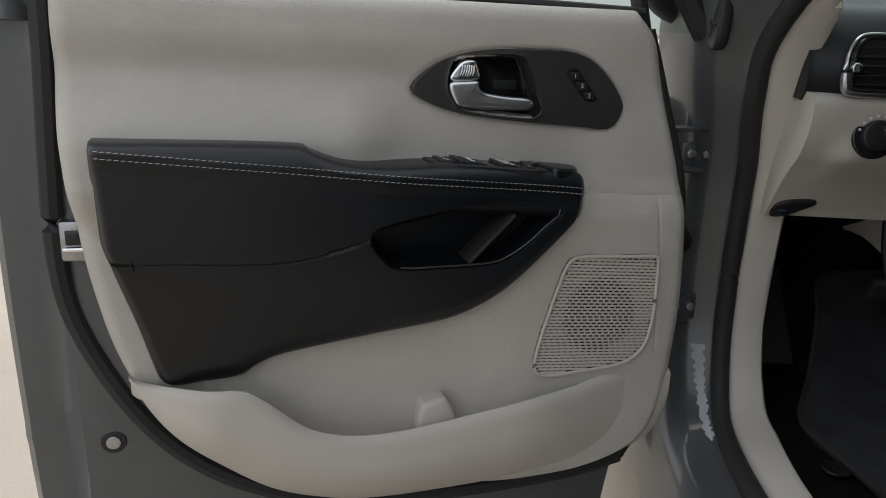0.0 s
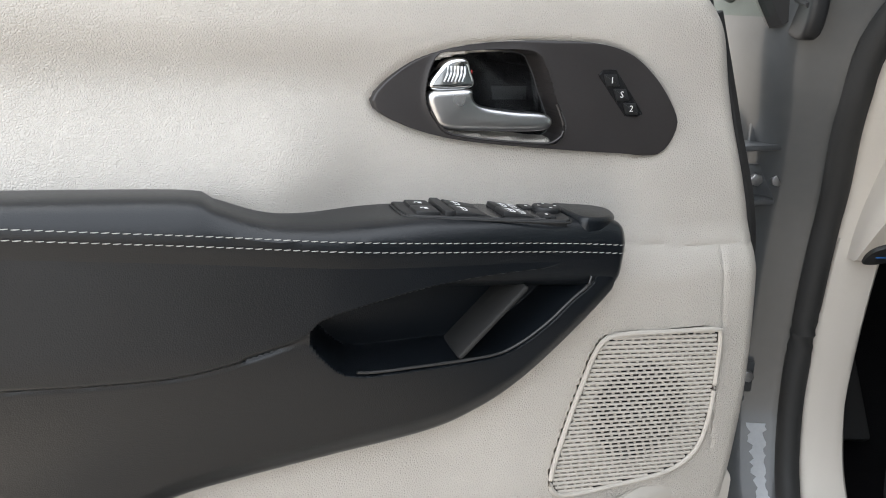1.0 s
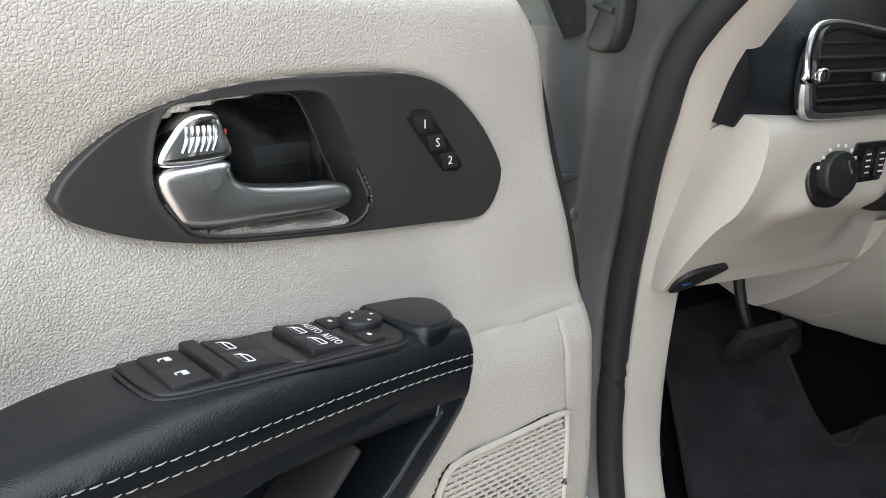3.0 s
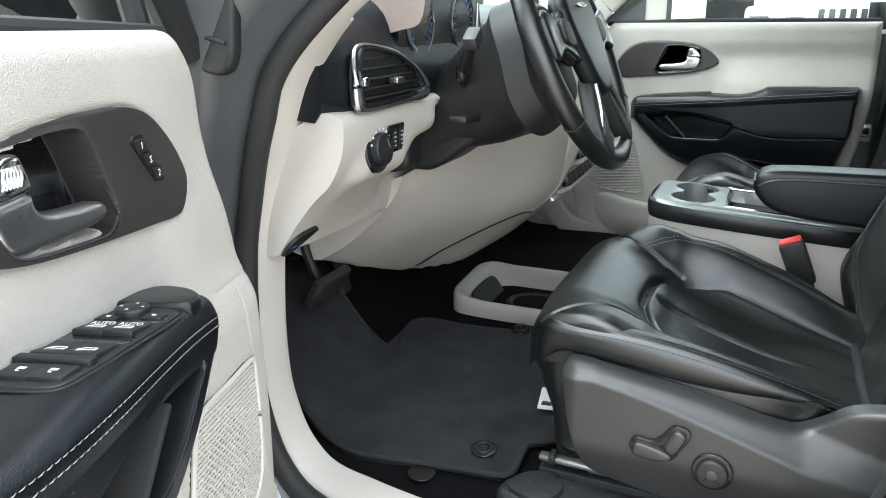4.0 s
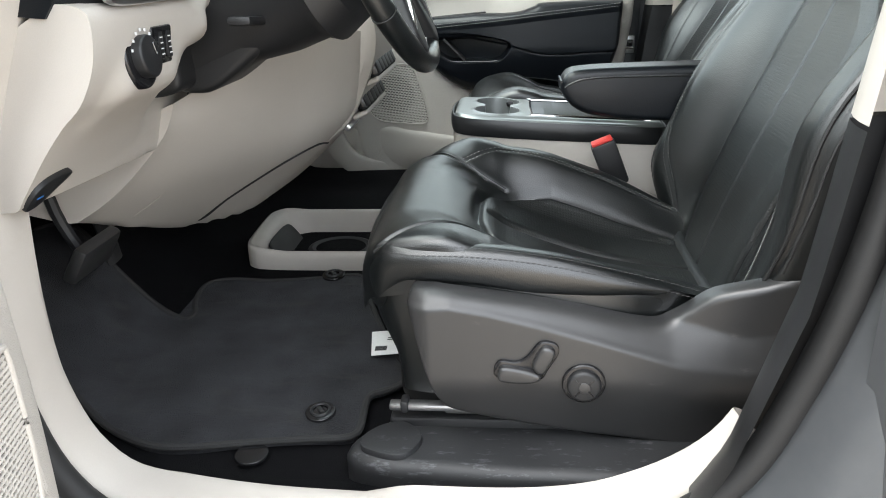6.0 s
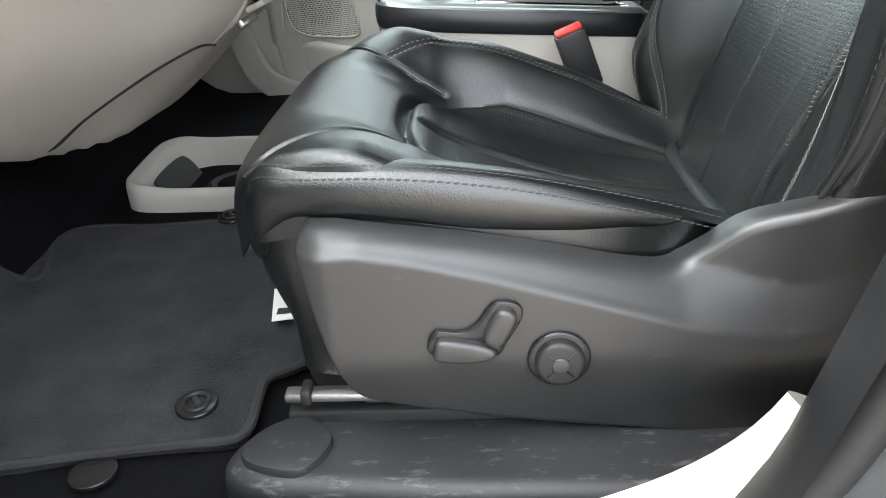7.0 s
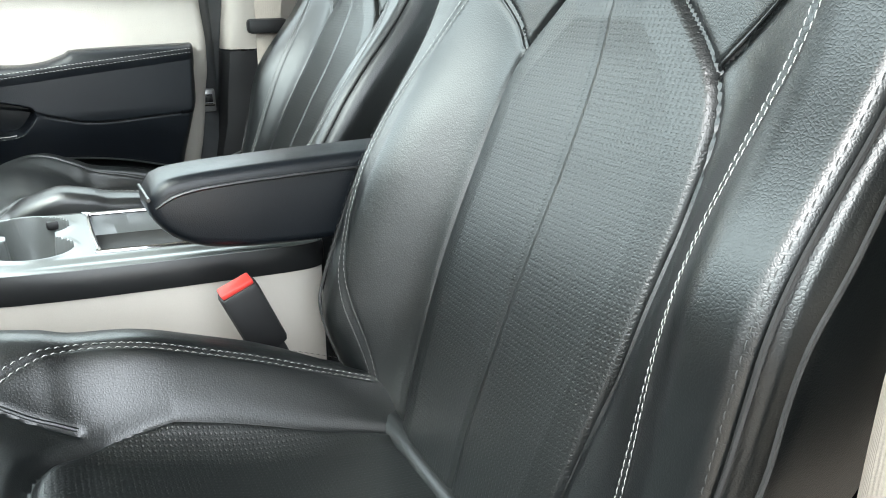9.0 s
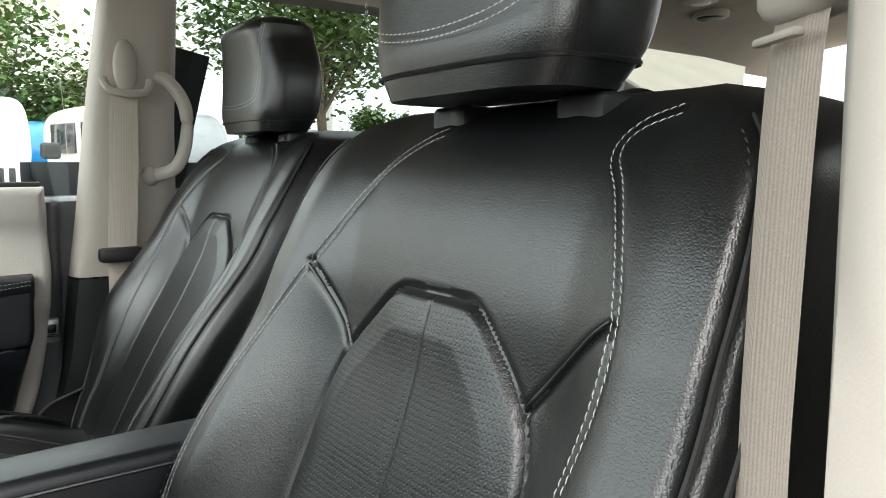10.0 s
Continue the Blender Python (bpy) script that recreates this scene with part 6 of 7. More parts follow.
for sgn in (1, -1):
    sp = part("spoke", Geo().slab(curve([(sgn * 0.06, 0.045), (sgn * 0.13, 0.04), (sgn * 0.178, 0.045), (sgn * 0.178, -0.02), (sgn * 0.13, -0.012), (sgn * 0.06, -0.03)], 50, True), -0.022, 0.004, 0.006, 3, (0, 0, 0), (1, 0, 0), (0, 0, 1), True), GLOSS, wheel)
    part("spoke_keys", Geo().slab(curve([(sgn * 0.085, 0.028), (sgn * 0.12, 0.03), (sgn * 0.125, 0.0), (sgn * 0.085, -0.006)], 30, True), -0.0265, -0.02, 0.002, 2, (0, 0, 0), (1, 0, 0), (0, 0, 1), True), BLACK, sp)
    lower = part("lower_spoke", Geo().slab(curve([(sgn * 0.02, -0.07), (sgn * 0.05, -0.06), (sgn * 0.1, -0.145), (sgn * 0.06, -0.172)], 40, True), -0.018, 0.006, 0.006, 3, (0, 0, 0), (1, 0, 0), (0, 0, 1), True), BLACK, wheel)
    part("spoke_trim", Geo().tube(curve([(sgn * 0.045, -0.02, -0.07), (sgn * 0.07, -0.019, -0.115), (sgn * 0.095, -0.012, -0.15)], 14), 0.0045, 8), SATIN, lower, "satin spoke trim")
em = part("badge", Geo().slab(curve([(-0.03, 0.05), (-0.01, 0.054), (0.01, 0.054), (0.03, 0.05), (0.012, 0.046), (-0.012, 0.046)], 40, True), -0.034, -0.029, 0.002, 2, (0, 0, 0), (1, 0, 0), (0, 0, 1), True), CHROME, wheel, "small winged chrome badge")
col = thing("steering_column", "black plastic steering column shroud with stalk", "steering column", (-0.404, 0.8, 0.95))
axis = Vector((0, math.cos(radians(24)), -math.sin(radians(24))))
P = []
for k, (d, rx, rz, dz) in enumerate(((0.03, 0.07, 0.075, 0.0), (0.05, 0.098, 0.1, -0.002), (0.085, 0.105, 0.108, -0.006), (0.1, 0.092, 0.095, -0.008), (0.15, 0.085, 0.085, -0.015), (0.2, 0.075, 0.07, -0.02), (0.3, 0.07, 0.06, -0.03))):
    c = Vector((-0.404, 0.628, 1.055)) + axis * d + Vector((0, 0, dz))
    P.append([(c.x + rx * np.sign(math.cos(a)) * abs(math.cos(a)) ** 0.7, c.y + rz * 0.4 * math.sin(a), c.z + rz * 0.92 * np.sign(math.sin(a)) * abs(math.sin(a)) ** 0.7) for a in np.linspace(0, 2 * np.pi, 40, endpoint=False)])
part("shroud", Geo().grid(np.array(P), wrap_v=True, cap=True), BLACK, col, "black grained shroud")
part("shroud_lower", Geo().slab(curve([(0.72, 0.965), (0.74, 0.93), (0.82, 0.868), (0.86, 0.852), (0.9, 0.87), (0.9, 0.97), (0.8, 1.0)], 60, True), -0.47, -0.34, 0.012, 3, (0, 0, 0), (0, 1, 0), (0, 0, 1), True), BLACK, col)
part("column_bellows", Geo().slab(curve([(0.86, 0.885), (0.87, 0.862), (0.92, 0.86), (0.95, 0.92), (0.87, 0.94)], 40, True), -0.52, -0.3, 0.01, 3, (0, 0, 0), (0, 1, 0), (0, 0, 1), True), BLACK, col)
stalk = part("stalk", Geo().tube(curve([(-0.49, 0.775, 1.02), (-0.53, 0.755, 1.04), (-0.565, 0.735, 1.06)], 12), np.linspace(0.011, 0.009, 12), 12), BLACK, col, "black indicator stalk with grey tip")
part("stalk_tip", Geo().box((-0.577, 0.727, 1.069), (0.03, 0.022, 0.022), 0.005, Matrix.Rotation(radians(-35), 4, "Y")), SHIELD, stalk)
part("stalk_base", Geo().ball((-0.487, 0.777, 1.018), (0.02, 0.012, 0.024)), GLOSS, col)
part("tilt_lever", Geo().box((-0.5, 0.765, 0.948), (0.09, 0.03, 0.011), 0.004, Matrix.Rotation(radians(4), 4, "Y")), BLACK, col, "black tilt lever")

# ---- pedals ----
brake = thing("brake_pedal", "worn black rubber brake pedal", "pedal", (-0.44, 1.1, 0.53))
part("pedal_pad", Geo().box((-0.455, 1.07, 0.612), (0.11, 0.022, 0.062), 0.008, Matrix.Rotation(radians(32), 4, "X")), SHIELD, brake, "ribbed black rubber pad")
part("pedal_arm", Geo().tube(curve([(-0.455, 1.085, 0.61), (-0.465, 1.11, 0.69), (-0.47, 1.12, 0.82)], 12), 0.009, 8), BLACK, brake)
gas = thing("accelerator_pedal", "black hanging accelerator pedal", "pedal", (-0.32, 1.12, 0.5))
part("pedal_pad", Geo().tube(curve([(-0.315, 1.12, 0.545), (-0.325, 1.125, 0.62), (-0.345, 1.13, 0.7)], 14), np.array([[0.022, 0.008]] * 14), 10, flat=(0, 1, 0)), RUBBER, gas)
part("pedal_arm", Geo().tube([(-0.345, 1.13, 0.69), (-0.36, 1.15, 0.85)], 0.008, 8), BLACK, gas)
rest = thing("footrest", "black ribbed footrest beside the pedals", "footrest", (-0.66, 1.12, 0.5))
part("footrest_pad", Geo().box((-0.67, 1.13, 0.54), (0.09, 0.02, 0.2), 0.006, Matrix.Rotation(radians(-38), 4, "X")), BLACK, rest)

# ---- floor mat ----
MATZ = lambda x, y: 0.43 + 0.116 * np.clip(np.asarray(x) + 0.61, -0.1, 0.42) * 0.75 + 0.16 * step(0.98, 1.25, y) - 0.004  # noqa: E731
OUTLINE = curve([(-0.3, 1.2), (-0.33, 1.11), (-0.358, 1.0), (-0.345, 0.98), (-0.3, 0.995), (-0.25, 0.998), (-0.225, 0.985), (-0.217, 0.95), (-0.222, 0.88), (-0.21, 0.78), (-0.198, 0.73), (-0.212, 0.705), (-0.25, 0.69), (-0.31, 0.675), (-0.42, 0.63), (-0.5, 0.588), (-0.53, 0.595), (-0.548, 0.62), (-0.56, 0.638), (-0.6, 0.638), (-0.632, 0.638), (-0.647, 0.65), (-0.652, 0.7), (-0.662, 0.78), (-0.674, 0.86), (-0.672, 0.91), (-0.65, 0.965), (-0.6, 1.05), (-0.56, 1.13), (-0.52, 1.22), (-0.4, 1.24)], 160, True)
lo, hi, vs = span(OUTLINE, 110)
floor_mat = thing("floor_mat", "charcoal carpet floor mat with dusty patches", "floor mat", (-0.45, 0.8, 0.43))
part("mat_carpet", Geo().sheet(lo, hi, vs, lambda u, v: MATZ(u, v) + 0.008 + 0.0015 * np.sin(u * 31) * np.sin(v * 23), ((0, 0, 0), (1, 0, 0), (0, 1, 0), (0, 0, 1)), 120, 0.004, 0.008), MAT, floor_mat, "worn charcoal carpet pile")
part("edging", Geo().tube(np.stack([OUTLINE[:, 0], OUTLINE[:, 1], MATZ(OUTLINE[:, 0], OUTLINE[:, 1]) + 0.006], 1), 0.0052, 8, True), EDGING, floor_mat, "black stitched edging")
for x, y in ((-0.602, 0.697), (-0.205, 0.765)):
    z = float(MATZ(x, y)) + 0.009
    gr = part("grommet", Geo().disc((x, y, z), (-0.09, 0, 1), 0.021, 0.004, 0.0015, 32), GLOSS, floor_mat, "black mat grommet")
    part("grommet_ring", Geo().tube([(x + 0.0125 * math.cos(a), y + 0.0125 * math.sin(a), z + 0.005 + 0.0011 * math.cos(a)) for a in np.linspace(0, 2 * np.pi, 26, endpoint=False)], 0.0022, 6, True), BLACK, gr)
    part("hook", Geo().box((x, y, z + 0.005), (0.016, 0.006, 0.004), 0.001, Matrix.Rotation(radians(35), 4, "Z")), RUBBER, gr)
anchor = solo("carpet_anchor", Geo().disc((-0.682, 0.77, 0.422), (0, 0, 1), 0.022, 0.004, 0.0015, 30), GLOSS, "black floor anchor in the carpet", "anchor")
tag = thing("tag", "white printed label tag on the floor mat", "label", (-0.43, 0.625, 0.46))
part("tag_sheet", Geo().box((-0.447, 0.626, 0.4625), (0.06, 0.05, 0.0012), 0.0003, Matrix.Rotation(radians(-9), 4, "Y") @ Matrix.Rotation(radians(8), 4, "Z")), PAPER, tag)
bars = Geo()
for i in range(7):
    bars.box((-0.468 + 0.0025 * i * 0.6, 0.634, 0.4604 + 0.0003 * i), (0.0008, 0.018, 0.0006), 0, Matrix.Rotation(radians(8), 4, "Z"))
for i in range(4):
    bars.box((-0.433 - 0.006 * i * 0.5, 0.611 + 0.008 * (i % 2), 0.4655), (0.002, 0.016, 0.0006), 0, Matrix.Rotation(radians(8), 4, "Z"))
part("print_bar", bars, INK, tag)

# ---- floor box between the footwells ----
box = thing("floor_bin", "beige moulded floor bin with a dark cup well", "storage bin", (0, 0.8, 0.43))
TROUGH = curve([(-0.118, 0.6), (-0.12, 0.75), (-0.118, 0.9), (-0.105, 0.955), (-0.06, 0.975), (0.06, 0.978), (0.11, 0.96), (0.128, 0.91), (0.13, 0.75), (0.128, 0.6), (0.1, 0.585), (-0.09, 0.585)], 120, True)


def trough_height(x, y):
    d = within(x, y, TROUGH)
    rim = 0.484 + 0.05 * (x + 0.02) + 0.006 * step(0.88, 0.95, y)
    wall = step(0.014, 0.03 + 0.05 * step(0.88, 0.96, y), d)
    return rim - 0.06 * wall + 0.003 * groove(d - 0.008, 0.006)


lo, hi, vs = span(TROUGH, 130)
part("bin_body", Geo().sheet(lo, hi, vs, trough_height, ((0, 0, 0), (1, 0, 0), (0, 1, 0), (0, 0, 1)), 110, 0.01, 0.075), BEIGE, box, "beige moulded tray")
part("rubber_pad", Geo().slab(curve([(-0.062, 0.0), (-0.07, 0.04), (-0.045, 0.052), (0.045, 0.052), (0.075, 0.04), (0.062, 0.0), (0.04, -0.012), (-0.04, -0.012)], 60, True), 0.0, 0.005, 0.002, 2, (0.005, 0.9, 0.44), (1, 0, 0), (0, 0.72, 0.69)), RUBBER, box, "black rubber pad at the bin's end")
part("cup_ring", Geo().tube([(0.012 + 0.056 * math.cos(a), 0.8 + 0.062 * math.sin(a), 0.438) for a in np.linspace(0, 2 * np.pi, 40, endpoint=False)], 0.011, 8, True), RUBBER, box, "black rubber cup ring")

# ---- centre console between the seats ----
con = thing("centre_console", "beige and black centre console with cup holders", "console", (0, 0.35, 0.43))
foot = curve([(-0.105, 0.17), (-0.112, 0.3), (-0.11, 0.45), (-0.095, 0.525), (-0.05, 0.545), (0.05, 0.545), (0.095, 0.525), (0.11, 0.45), (0.112, 0.3), (0.105, 0.17), (0.06, 0.155), (-0.06, 0.155)], 90, True)
R = []
for sc, z in ((0.92, 0.43), (0.96, 0.55), (1.0, 0.66), (1.02, 0.69), (1.02, 0.7)):
    q = foot * np.array((sc, 1))
    R.append(np.stack([q[:, 0], q[:, 1], z + 0.06 * (q[:, 1] - 0.35) * (z > 0.5)], 1))
part("console_body", Geo().grid(np.array(R), wrap_v=True), BEIGE, con, "beige console side")
half = lut([(0.155, 0.075), (0.17, 0.104), (0.3, 0.114), (0.45, 0.112), (0.525, 0.096), (0.545, 0.06)])
TRAY = curve([(-0.08, 0.2), (-0.08, 0.385), (-0.07, 0.397), (0.07, 0.397), (0.08, 0.385), (0.08, 0.2), (0.07, 0.19), (-0.07, 0.19)], 80, True)


def console_height(x, y):
    cups = np.minimum(np.hypot(x - 0.044, y - 0.462), np.hypot(x + 0.044, y - 0.462))
    neck = np.maximum(np.abs(x) - 0.05, np.abs(y - 0.462) - 0.022)
    well = np.maximum(step(0.0415, 0.0385, cups), step(0.002, -0.001, neck))
    return 0.738 + 0.06 * (y - 0.35) - 0.055 * well + 0.002 * groove(cups - 0.044, 0.003) - 0.03 * step(-0.001, 0.003, within(x, y, TRAY)) - 0.004 * step(0.088, 0.1, np.abs(x))


top = part("console_top", Geo().sheet(lambda y: -float(half(y)), lambda y: float(half(y)), rows(0.157, 0.543, 150, 0.2), console_height, ((0, 0, 0), (1, 0, 0), (0, 1, 0), (0, 0, 1)), 140, 0.012, 0.018), CONSOLE, con, "satin grey console top with cup wells")
part("console_band", Geo().tube(np.stack([foot[:, 0] * 1.025, foot[:, 1] * 1.0, 0.7165 + 0.06 * (foot[:, 1] - 0.35)], 1), np.array([[0.004, 0.0165]] * 90), 10, True, flat=(0, 0, 1)), SATINBLACK, con, "black band under the console top")
for x in (-0.044, 0.044):
    cup = part("cup_holder", Geo().disc((x, 0.462, 0.689), (0, 0, 1), 0.037, 0.004, 0.001, 36), RUBBER, top, "dark rubber cup floor")
    part("cup_tooth", Geo().box((x + math.copysign(0.034, x), 0.436, 0.735), (0.014, 0.018, 0.012), 0.004), BLACK, cup)
part("tray_trim", Geo().tube([(x, y, 0.7385 + 0.06 * (y - 0.35)) for x, y in TRAY], 0.0026, 8, True), CHROME, top, "chrome tray trim")
part("tray_mat", Geo().slab((TRAY - TRAY.mean(0)) * 0.97 + TRAY.mean(0), 0.0, 0.002, 0.001, 1, (0, 0, 0.7095 - 0.06 * 0.35), (1, 0, 0), (0, 0.9982, 0.06)), RUBBER, top)
part("rear_keys", Geo().box((-0.03, 0.205, 0.738), (0.08, 0.022, 0.01), 0.003), SATIN, top)

# ---- belts ----
def ribbon(path, normal, width, th=0.0014):
    p = curve(path, 60)
    n = np.broadcast_to(np.array(normal, float), p.shape)
    t = np.gradient(p, axis=0)
    side = np.cross(t, n)
    side /= np.linalg.norm(side, axis=1)[:, None]
    nn = np.cross(side, t)
    nn /= np.linalg.norm(nn, axis=1)[:, None]
    g = Geo()
    rings = np.stack([p - side * width / 2 - nn * th, p + nn * th * 0.5 - side * width * 0.25, p + nn * th * 0.5 + side * width * 0.25, p + side * width / 2 - nn * th], 1)
    g.grid(rings)
    s = np.concatenate([[0], np.cumsum(np.linalg.norm(np.diff(p, axis=0), axis=1))])
    for i in range(60):
        for j in range(4):
            g.uv[i * 4 + j] = (j / 3.0, s[i] / width)
    return g


belt = thing("seat_belt", "beige seat belt hanging from its guide on the pillar", "seat belt", (-0.73, 0.05, 0.6))
part("webbing", ribbon([(-0.722, 0.016, 1.19), (-0.72, 0.024, 1.15), (-0.721, 0.034, 1.02), (-0.727, 0.046, 0.967), (-0.734, 0.06, 0.93), (-0.745, 0.085, 0.87), (-0.757, 0.11, 0.78), (-0.765, 0.125, 0.55)], (0.5, 0.866, 0), 0.042), WEBBING, belt, "woven beige webbing")
gd = part("belt_guide", Geo().slab(curve([(-0.027, -0.008), (-0.022, 0.026), (0.0, 0.042), (0.022, 0.026), (0.027, -0.008), (0.0, -0.014)], 50, True), 0.0, 0.018, 0.008, 3, (-0.727, 0.012, 1.186), (-0.866, 0.5, 0), (0, 0, 1)), PILLAR, belt, "taupe plastic belt guide")
part("guide_slot", Geo().box((-0.717, 0.03, 1.164), (0.036, 0.006, 0.004), 0.0015, Matrix.Rotation(radians(-33), 4, "Z")), PILLAR, gd)
keeper = thing("belt_keeper", "black plastic belt keeper bar beside the backrest", "belt keeper", (-0.735, 0.06, 0.93))
part("keeper_bar", Geo().tube([(-0.712, 0.048, 0.93), (-0.735, 0.062, 0.935), (-0.8, 0.1, 0.953)], 0.0095, 16), BLACK, keeper)
part("keeper_end", Geo().tube([(-0.706, 0.0445, 0.929), (-0.708, 0.0455, 0.929), (-0.717, 0.051, 0.93)], [0.011, 0.0135, 0.0135], 20), SATINBLACK, keeper)
part("stop_tab", Geo().box((-0.7385, 0.07, 0.91), (0.04, 0.006, 0.02), 0.003, Matrix.Rotation(radians(-30), 4, "Z")), WEBBING, keeper, "folded belt stop")
part("stop_seam", Geo().tube([(-0.757, 0.083, 0.901), (-0.7385, 0.074, 0.9), (-0.72, 0.063, 0.901)], 0.0028, 8), WEBBING, keeper)
pbelt = thing("seat_belt", "taupe seat belt on the passenger pillar", "seat belt", (0.73, -0.05, 0.6))
part("webbing", ribbon([(0.715, -0.05, 1.27), (0.722, -0.045, 1.1), (0.725, -0.035, 0.9), (0.725, -0.03, 0.5)], (-1, 0.25, 0), 0.055), WEBBING, pbelt)
pg = part("belt_guide", Geo().ball((0.715, -0.055, 1.31), (0.016, 0.024, 0.055)), PILLAR, pbelt)
part("guide_loop", Geo().tube(curve([(0.71, -0.01, 1.285), (0.7, -0.02, 1.262), (0.695, -0.055, 1.255), (0.7, -0.09, 1.262), (0.71, -0.1, 1.285)], 24), 0.008, 8), PILLAR, pbelt)
part("belt_keeper", Geo().box((0.715, -0.03, 0.93), (0.03, 0.085, 0.03), 0.008), BLACK, pbelt, "black belt keeper")
grab = thing("grab_handle", "taupe grab handle on the pillar", "grab handle", (0.74, -0.14, 1.2))
part("grip", Geo().tube(curve([(0.75, -0.1, 1.3), (0.72, -0.135, 1.29), (0.7, -0.165, 1.24), (0.7, -0.168, 1.17), (0.715, -0.15, 1.11), (0.75, -0.11, 1.09)], 40), np.array([[0.011, 0.014]] * 40), 10), PILLAR, grab)
for z in (1.3, 1.09):
    part("handle_foot", Geo().ball((0.752, -0.105, z), (0.016, 0.02, 0.022)), PILLAR, grab)
# buckle
buckle = thing("seat_belt_buckle", "black seat belt buckle with a red button", "seat belt buckle", (-0.19, 0.22, 0.6))
bt = Matrix.Translation((-0.185, 0.276, 0.703)) @ Matrix.Rotation(radians(-22), 4, "X") @ Matrix.Rotation(radians(-6), 4, "Y")
part("buckle_body", Geo().box(bt @ Vector((0, 0, -0.03)), (0.026, 0.042, 0.085), 0.006, bt.to_3x3().to_4x4()), BLACK, buckle)
part("release_button", Geo().box(bt @ Vector((0, 0, 0.014)), (0.02, 0.036, 0.006), 0.002, bt.to_3x3().to_4x4()), RED, buckle, "red release button")
part("buckle_stem", Geo().box(bt @ Vector((0, 0, -0.11)), (0.016, 0.03, 0.1), 0.004, bt.to_3x3().to_4x4()), BLACK, buckle)

# ---- runner cover beside the seat ----
cover = thing("runner_cover", "scuffed black plastic seat runner cover", "runner cover", (-0.68, 0.45, 0.43))
out = curve([(-0.742, 0.545), (-0.736, 0.6), (-0.715, 0.636), (-0.68, 0.632), (-0.645, 0.6), (-0.62, 0.575), (-0.61, 0.5), (-0.61, 0.2), (-0.74, 0.2), (-0.75, 0.4)], 90, True)
part("cover_body", Geo().slab(out, 0.41, 0.458, 0.018, 5), RAILCOVER, cover)
part("cover_cap", Geo().slab(curve([(-0.728, 0.565), (-0.718, 0.612), (-0.695, 0.62), (-0.668, 0.6), (-0.66, 0.57), (-0.69, 0.545)], 50, True), 0.455, 0.4655, 0.003, 2), RAILCOVER, cover)
rail = thing("seat_rail", "bright steel seat rail end", "seat rail", (-0.65, 0.56, 0.49))
part("rail_bar", Geo().box((-0.655, 0.545, 0.486), (0.016, 0.09, 0.009), 0.003), STEEL, rail)
part("rail_clip", Geo().box((-0.655, 0.57, 0.488), (0.022, 0.01, 0.016), 0.003), BLACK, rail)

# ---- outside ----
def off_roader(label, paint, at, turn):
    """A boxy parked off-road car, its front towards +x of its own frame."""
    m = Matrix.Translation((*at, 0)) @ Matrix.Rotation(radians(turn), 4, "Z")
    c = thing("parked_car", label, "car", m=m, group="parked cars")
    body = part("car_body", Geo().box((-0.3, 0, 0.85), (3.0, 1.7, 0.6), 0.08, None, 3), paint, c)
    part("bonnet", Geo().box((1.45, 0, 0.98), (1.1, 1.45, 0.3), 0.08, None, 3), paint, c)
    cab = [(0.55, 1.12), (0.25, 1.82), (-1.75, 1.84), (-1.8, 1.12)]
    part("cab", Geo().slab(curve(cab + [(-0.6, 1.1)], 60, True), -0.74, 0.74, 0.06, 3, (0, 0, 0), (1, 0, 0), (0, 0, 1), True), paint, c)
    ws = part("windscreen", Geo().box((0.46, 0, 1.47), (0.03, 1.3, 0.55), 0.02, Matrix.Rotation(radians(-24), 4, "Y")), WINDOWDARK, c)
    for sy in (-0.745, 0.745):
        for x in (-0.2, -1.2):
            part("side_window", Geo().box((x, sy, 1.5), (0.8, 0.04, 0.42), 0.03), WINDOWDARK, c)
    face = part("grille_panel", Geo().box((2.02, 0, 0.97), (0.06, 1.3, 0.36), 0.03, None, 3), paint, c)
    for i in range(7):
        part("grille_slot", Geo().box((2.052, -0.27 + 0.09 * i, 0.98), (0.02, 0.055, 0.24), 0.015, None, 3), GLOSS, face)
    for sy in (-0.5, 0.5):
        lamp = part("headlamp", Geo().disc((2.04, sy, 1.0), (1, 0, 0), 0.11, 0.03, 0.01), CHROME, face)
        part("lamp_lens", Geo().disc((2.068, sy, 1.0), (1, 0, 0), 0.085, 0.012, 0.005), GLASS, lamp)
        part("wing", Geo().box((1.5, sy * 1.56, 0.98), (0.95, 0.22, 0.12), 0.05, None, 3), BLACK, c)
        part("mirror", Geo().box((0.55, sy * 1.85, 1.28), (0.1, 0.2, 0.18), 0.04, None, 3), BLACK, c)
    part("bumper", Geo().box((2.15, 0, 0.62), (0.2, 1.6, 0.22), 0.05, None, 3), BLACK, c)
    for x in (1.35, -1.3):
        for sy in (-0.8, 0.8):
            w = part("wheel", Geo().disc((x, sy - 0.12, 0.4), (0, 1, 0), 0.4, 0.24, 0.05, 32), RUBBER, c)
            part("rim", Geo().disc((x, sy + (0.121 if sy > 0 else -0.121) - 0.01, 0.4), (0, 1 if sy > 0 else -1, 0), 0.24, 0.012, 0.004, 24), SATIN, w)
    return c


off_roader("white boxy off-road car with a slotted grille", CAR_WHITE, (8.6, -0.1), 184)
off_roader("grey boxy off-road car with a slotted grille", CAR_SILVER, (9.6, -2.6), 192)
off_roader("blue boxy off-road car beside the grey one", CAR_BLUE, (13.6, -1.9), 200)
off_roader("silver boxy off-road car by the trees", CAR_SILVER, (13.5, -7.6), 200)


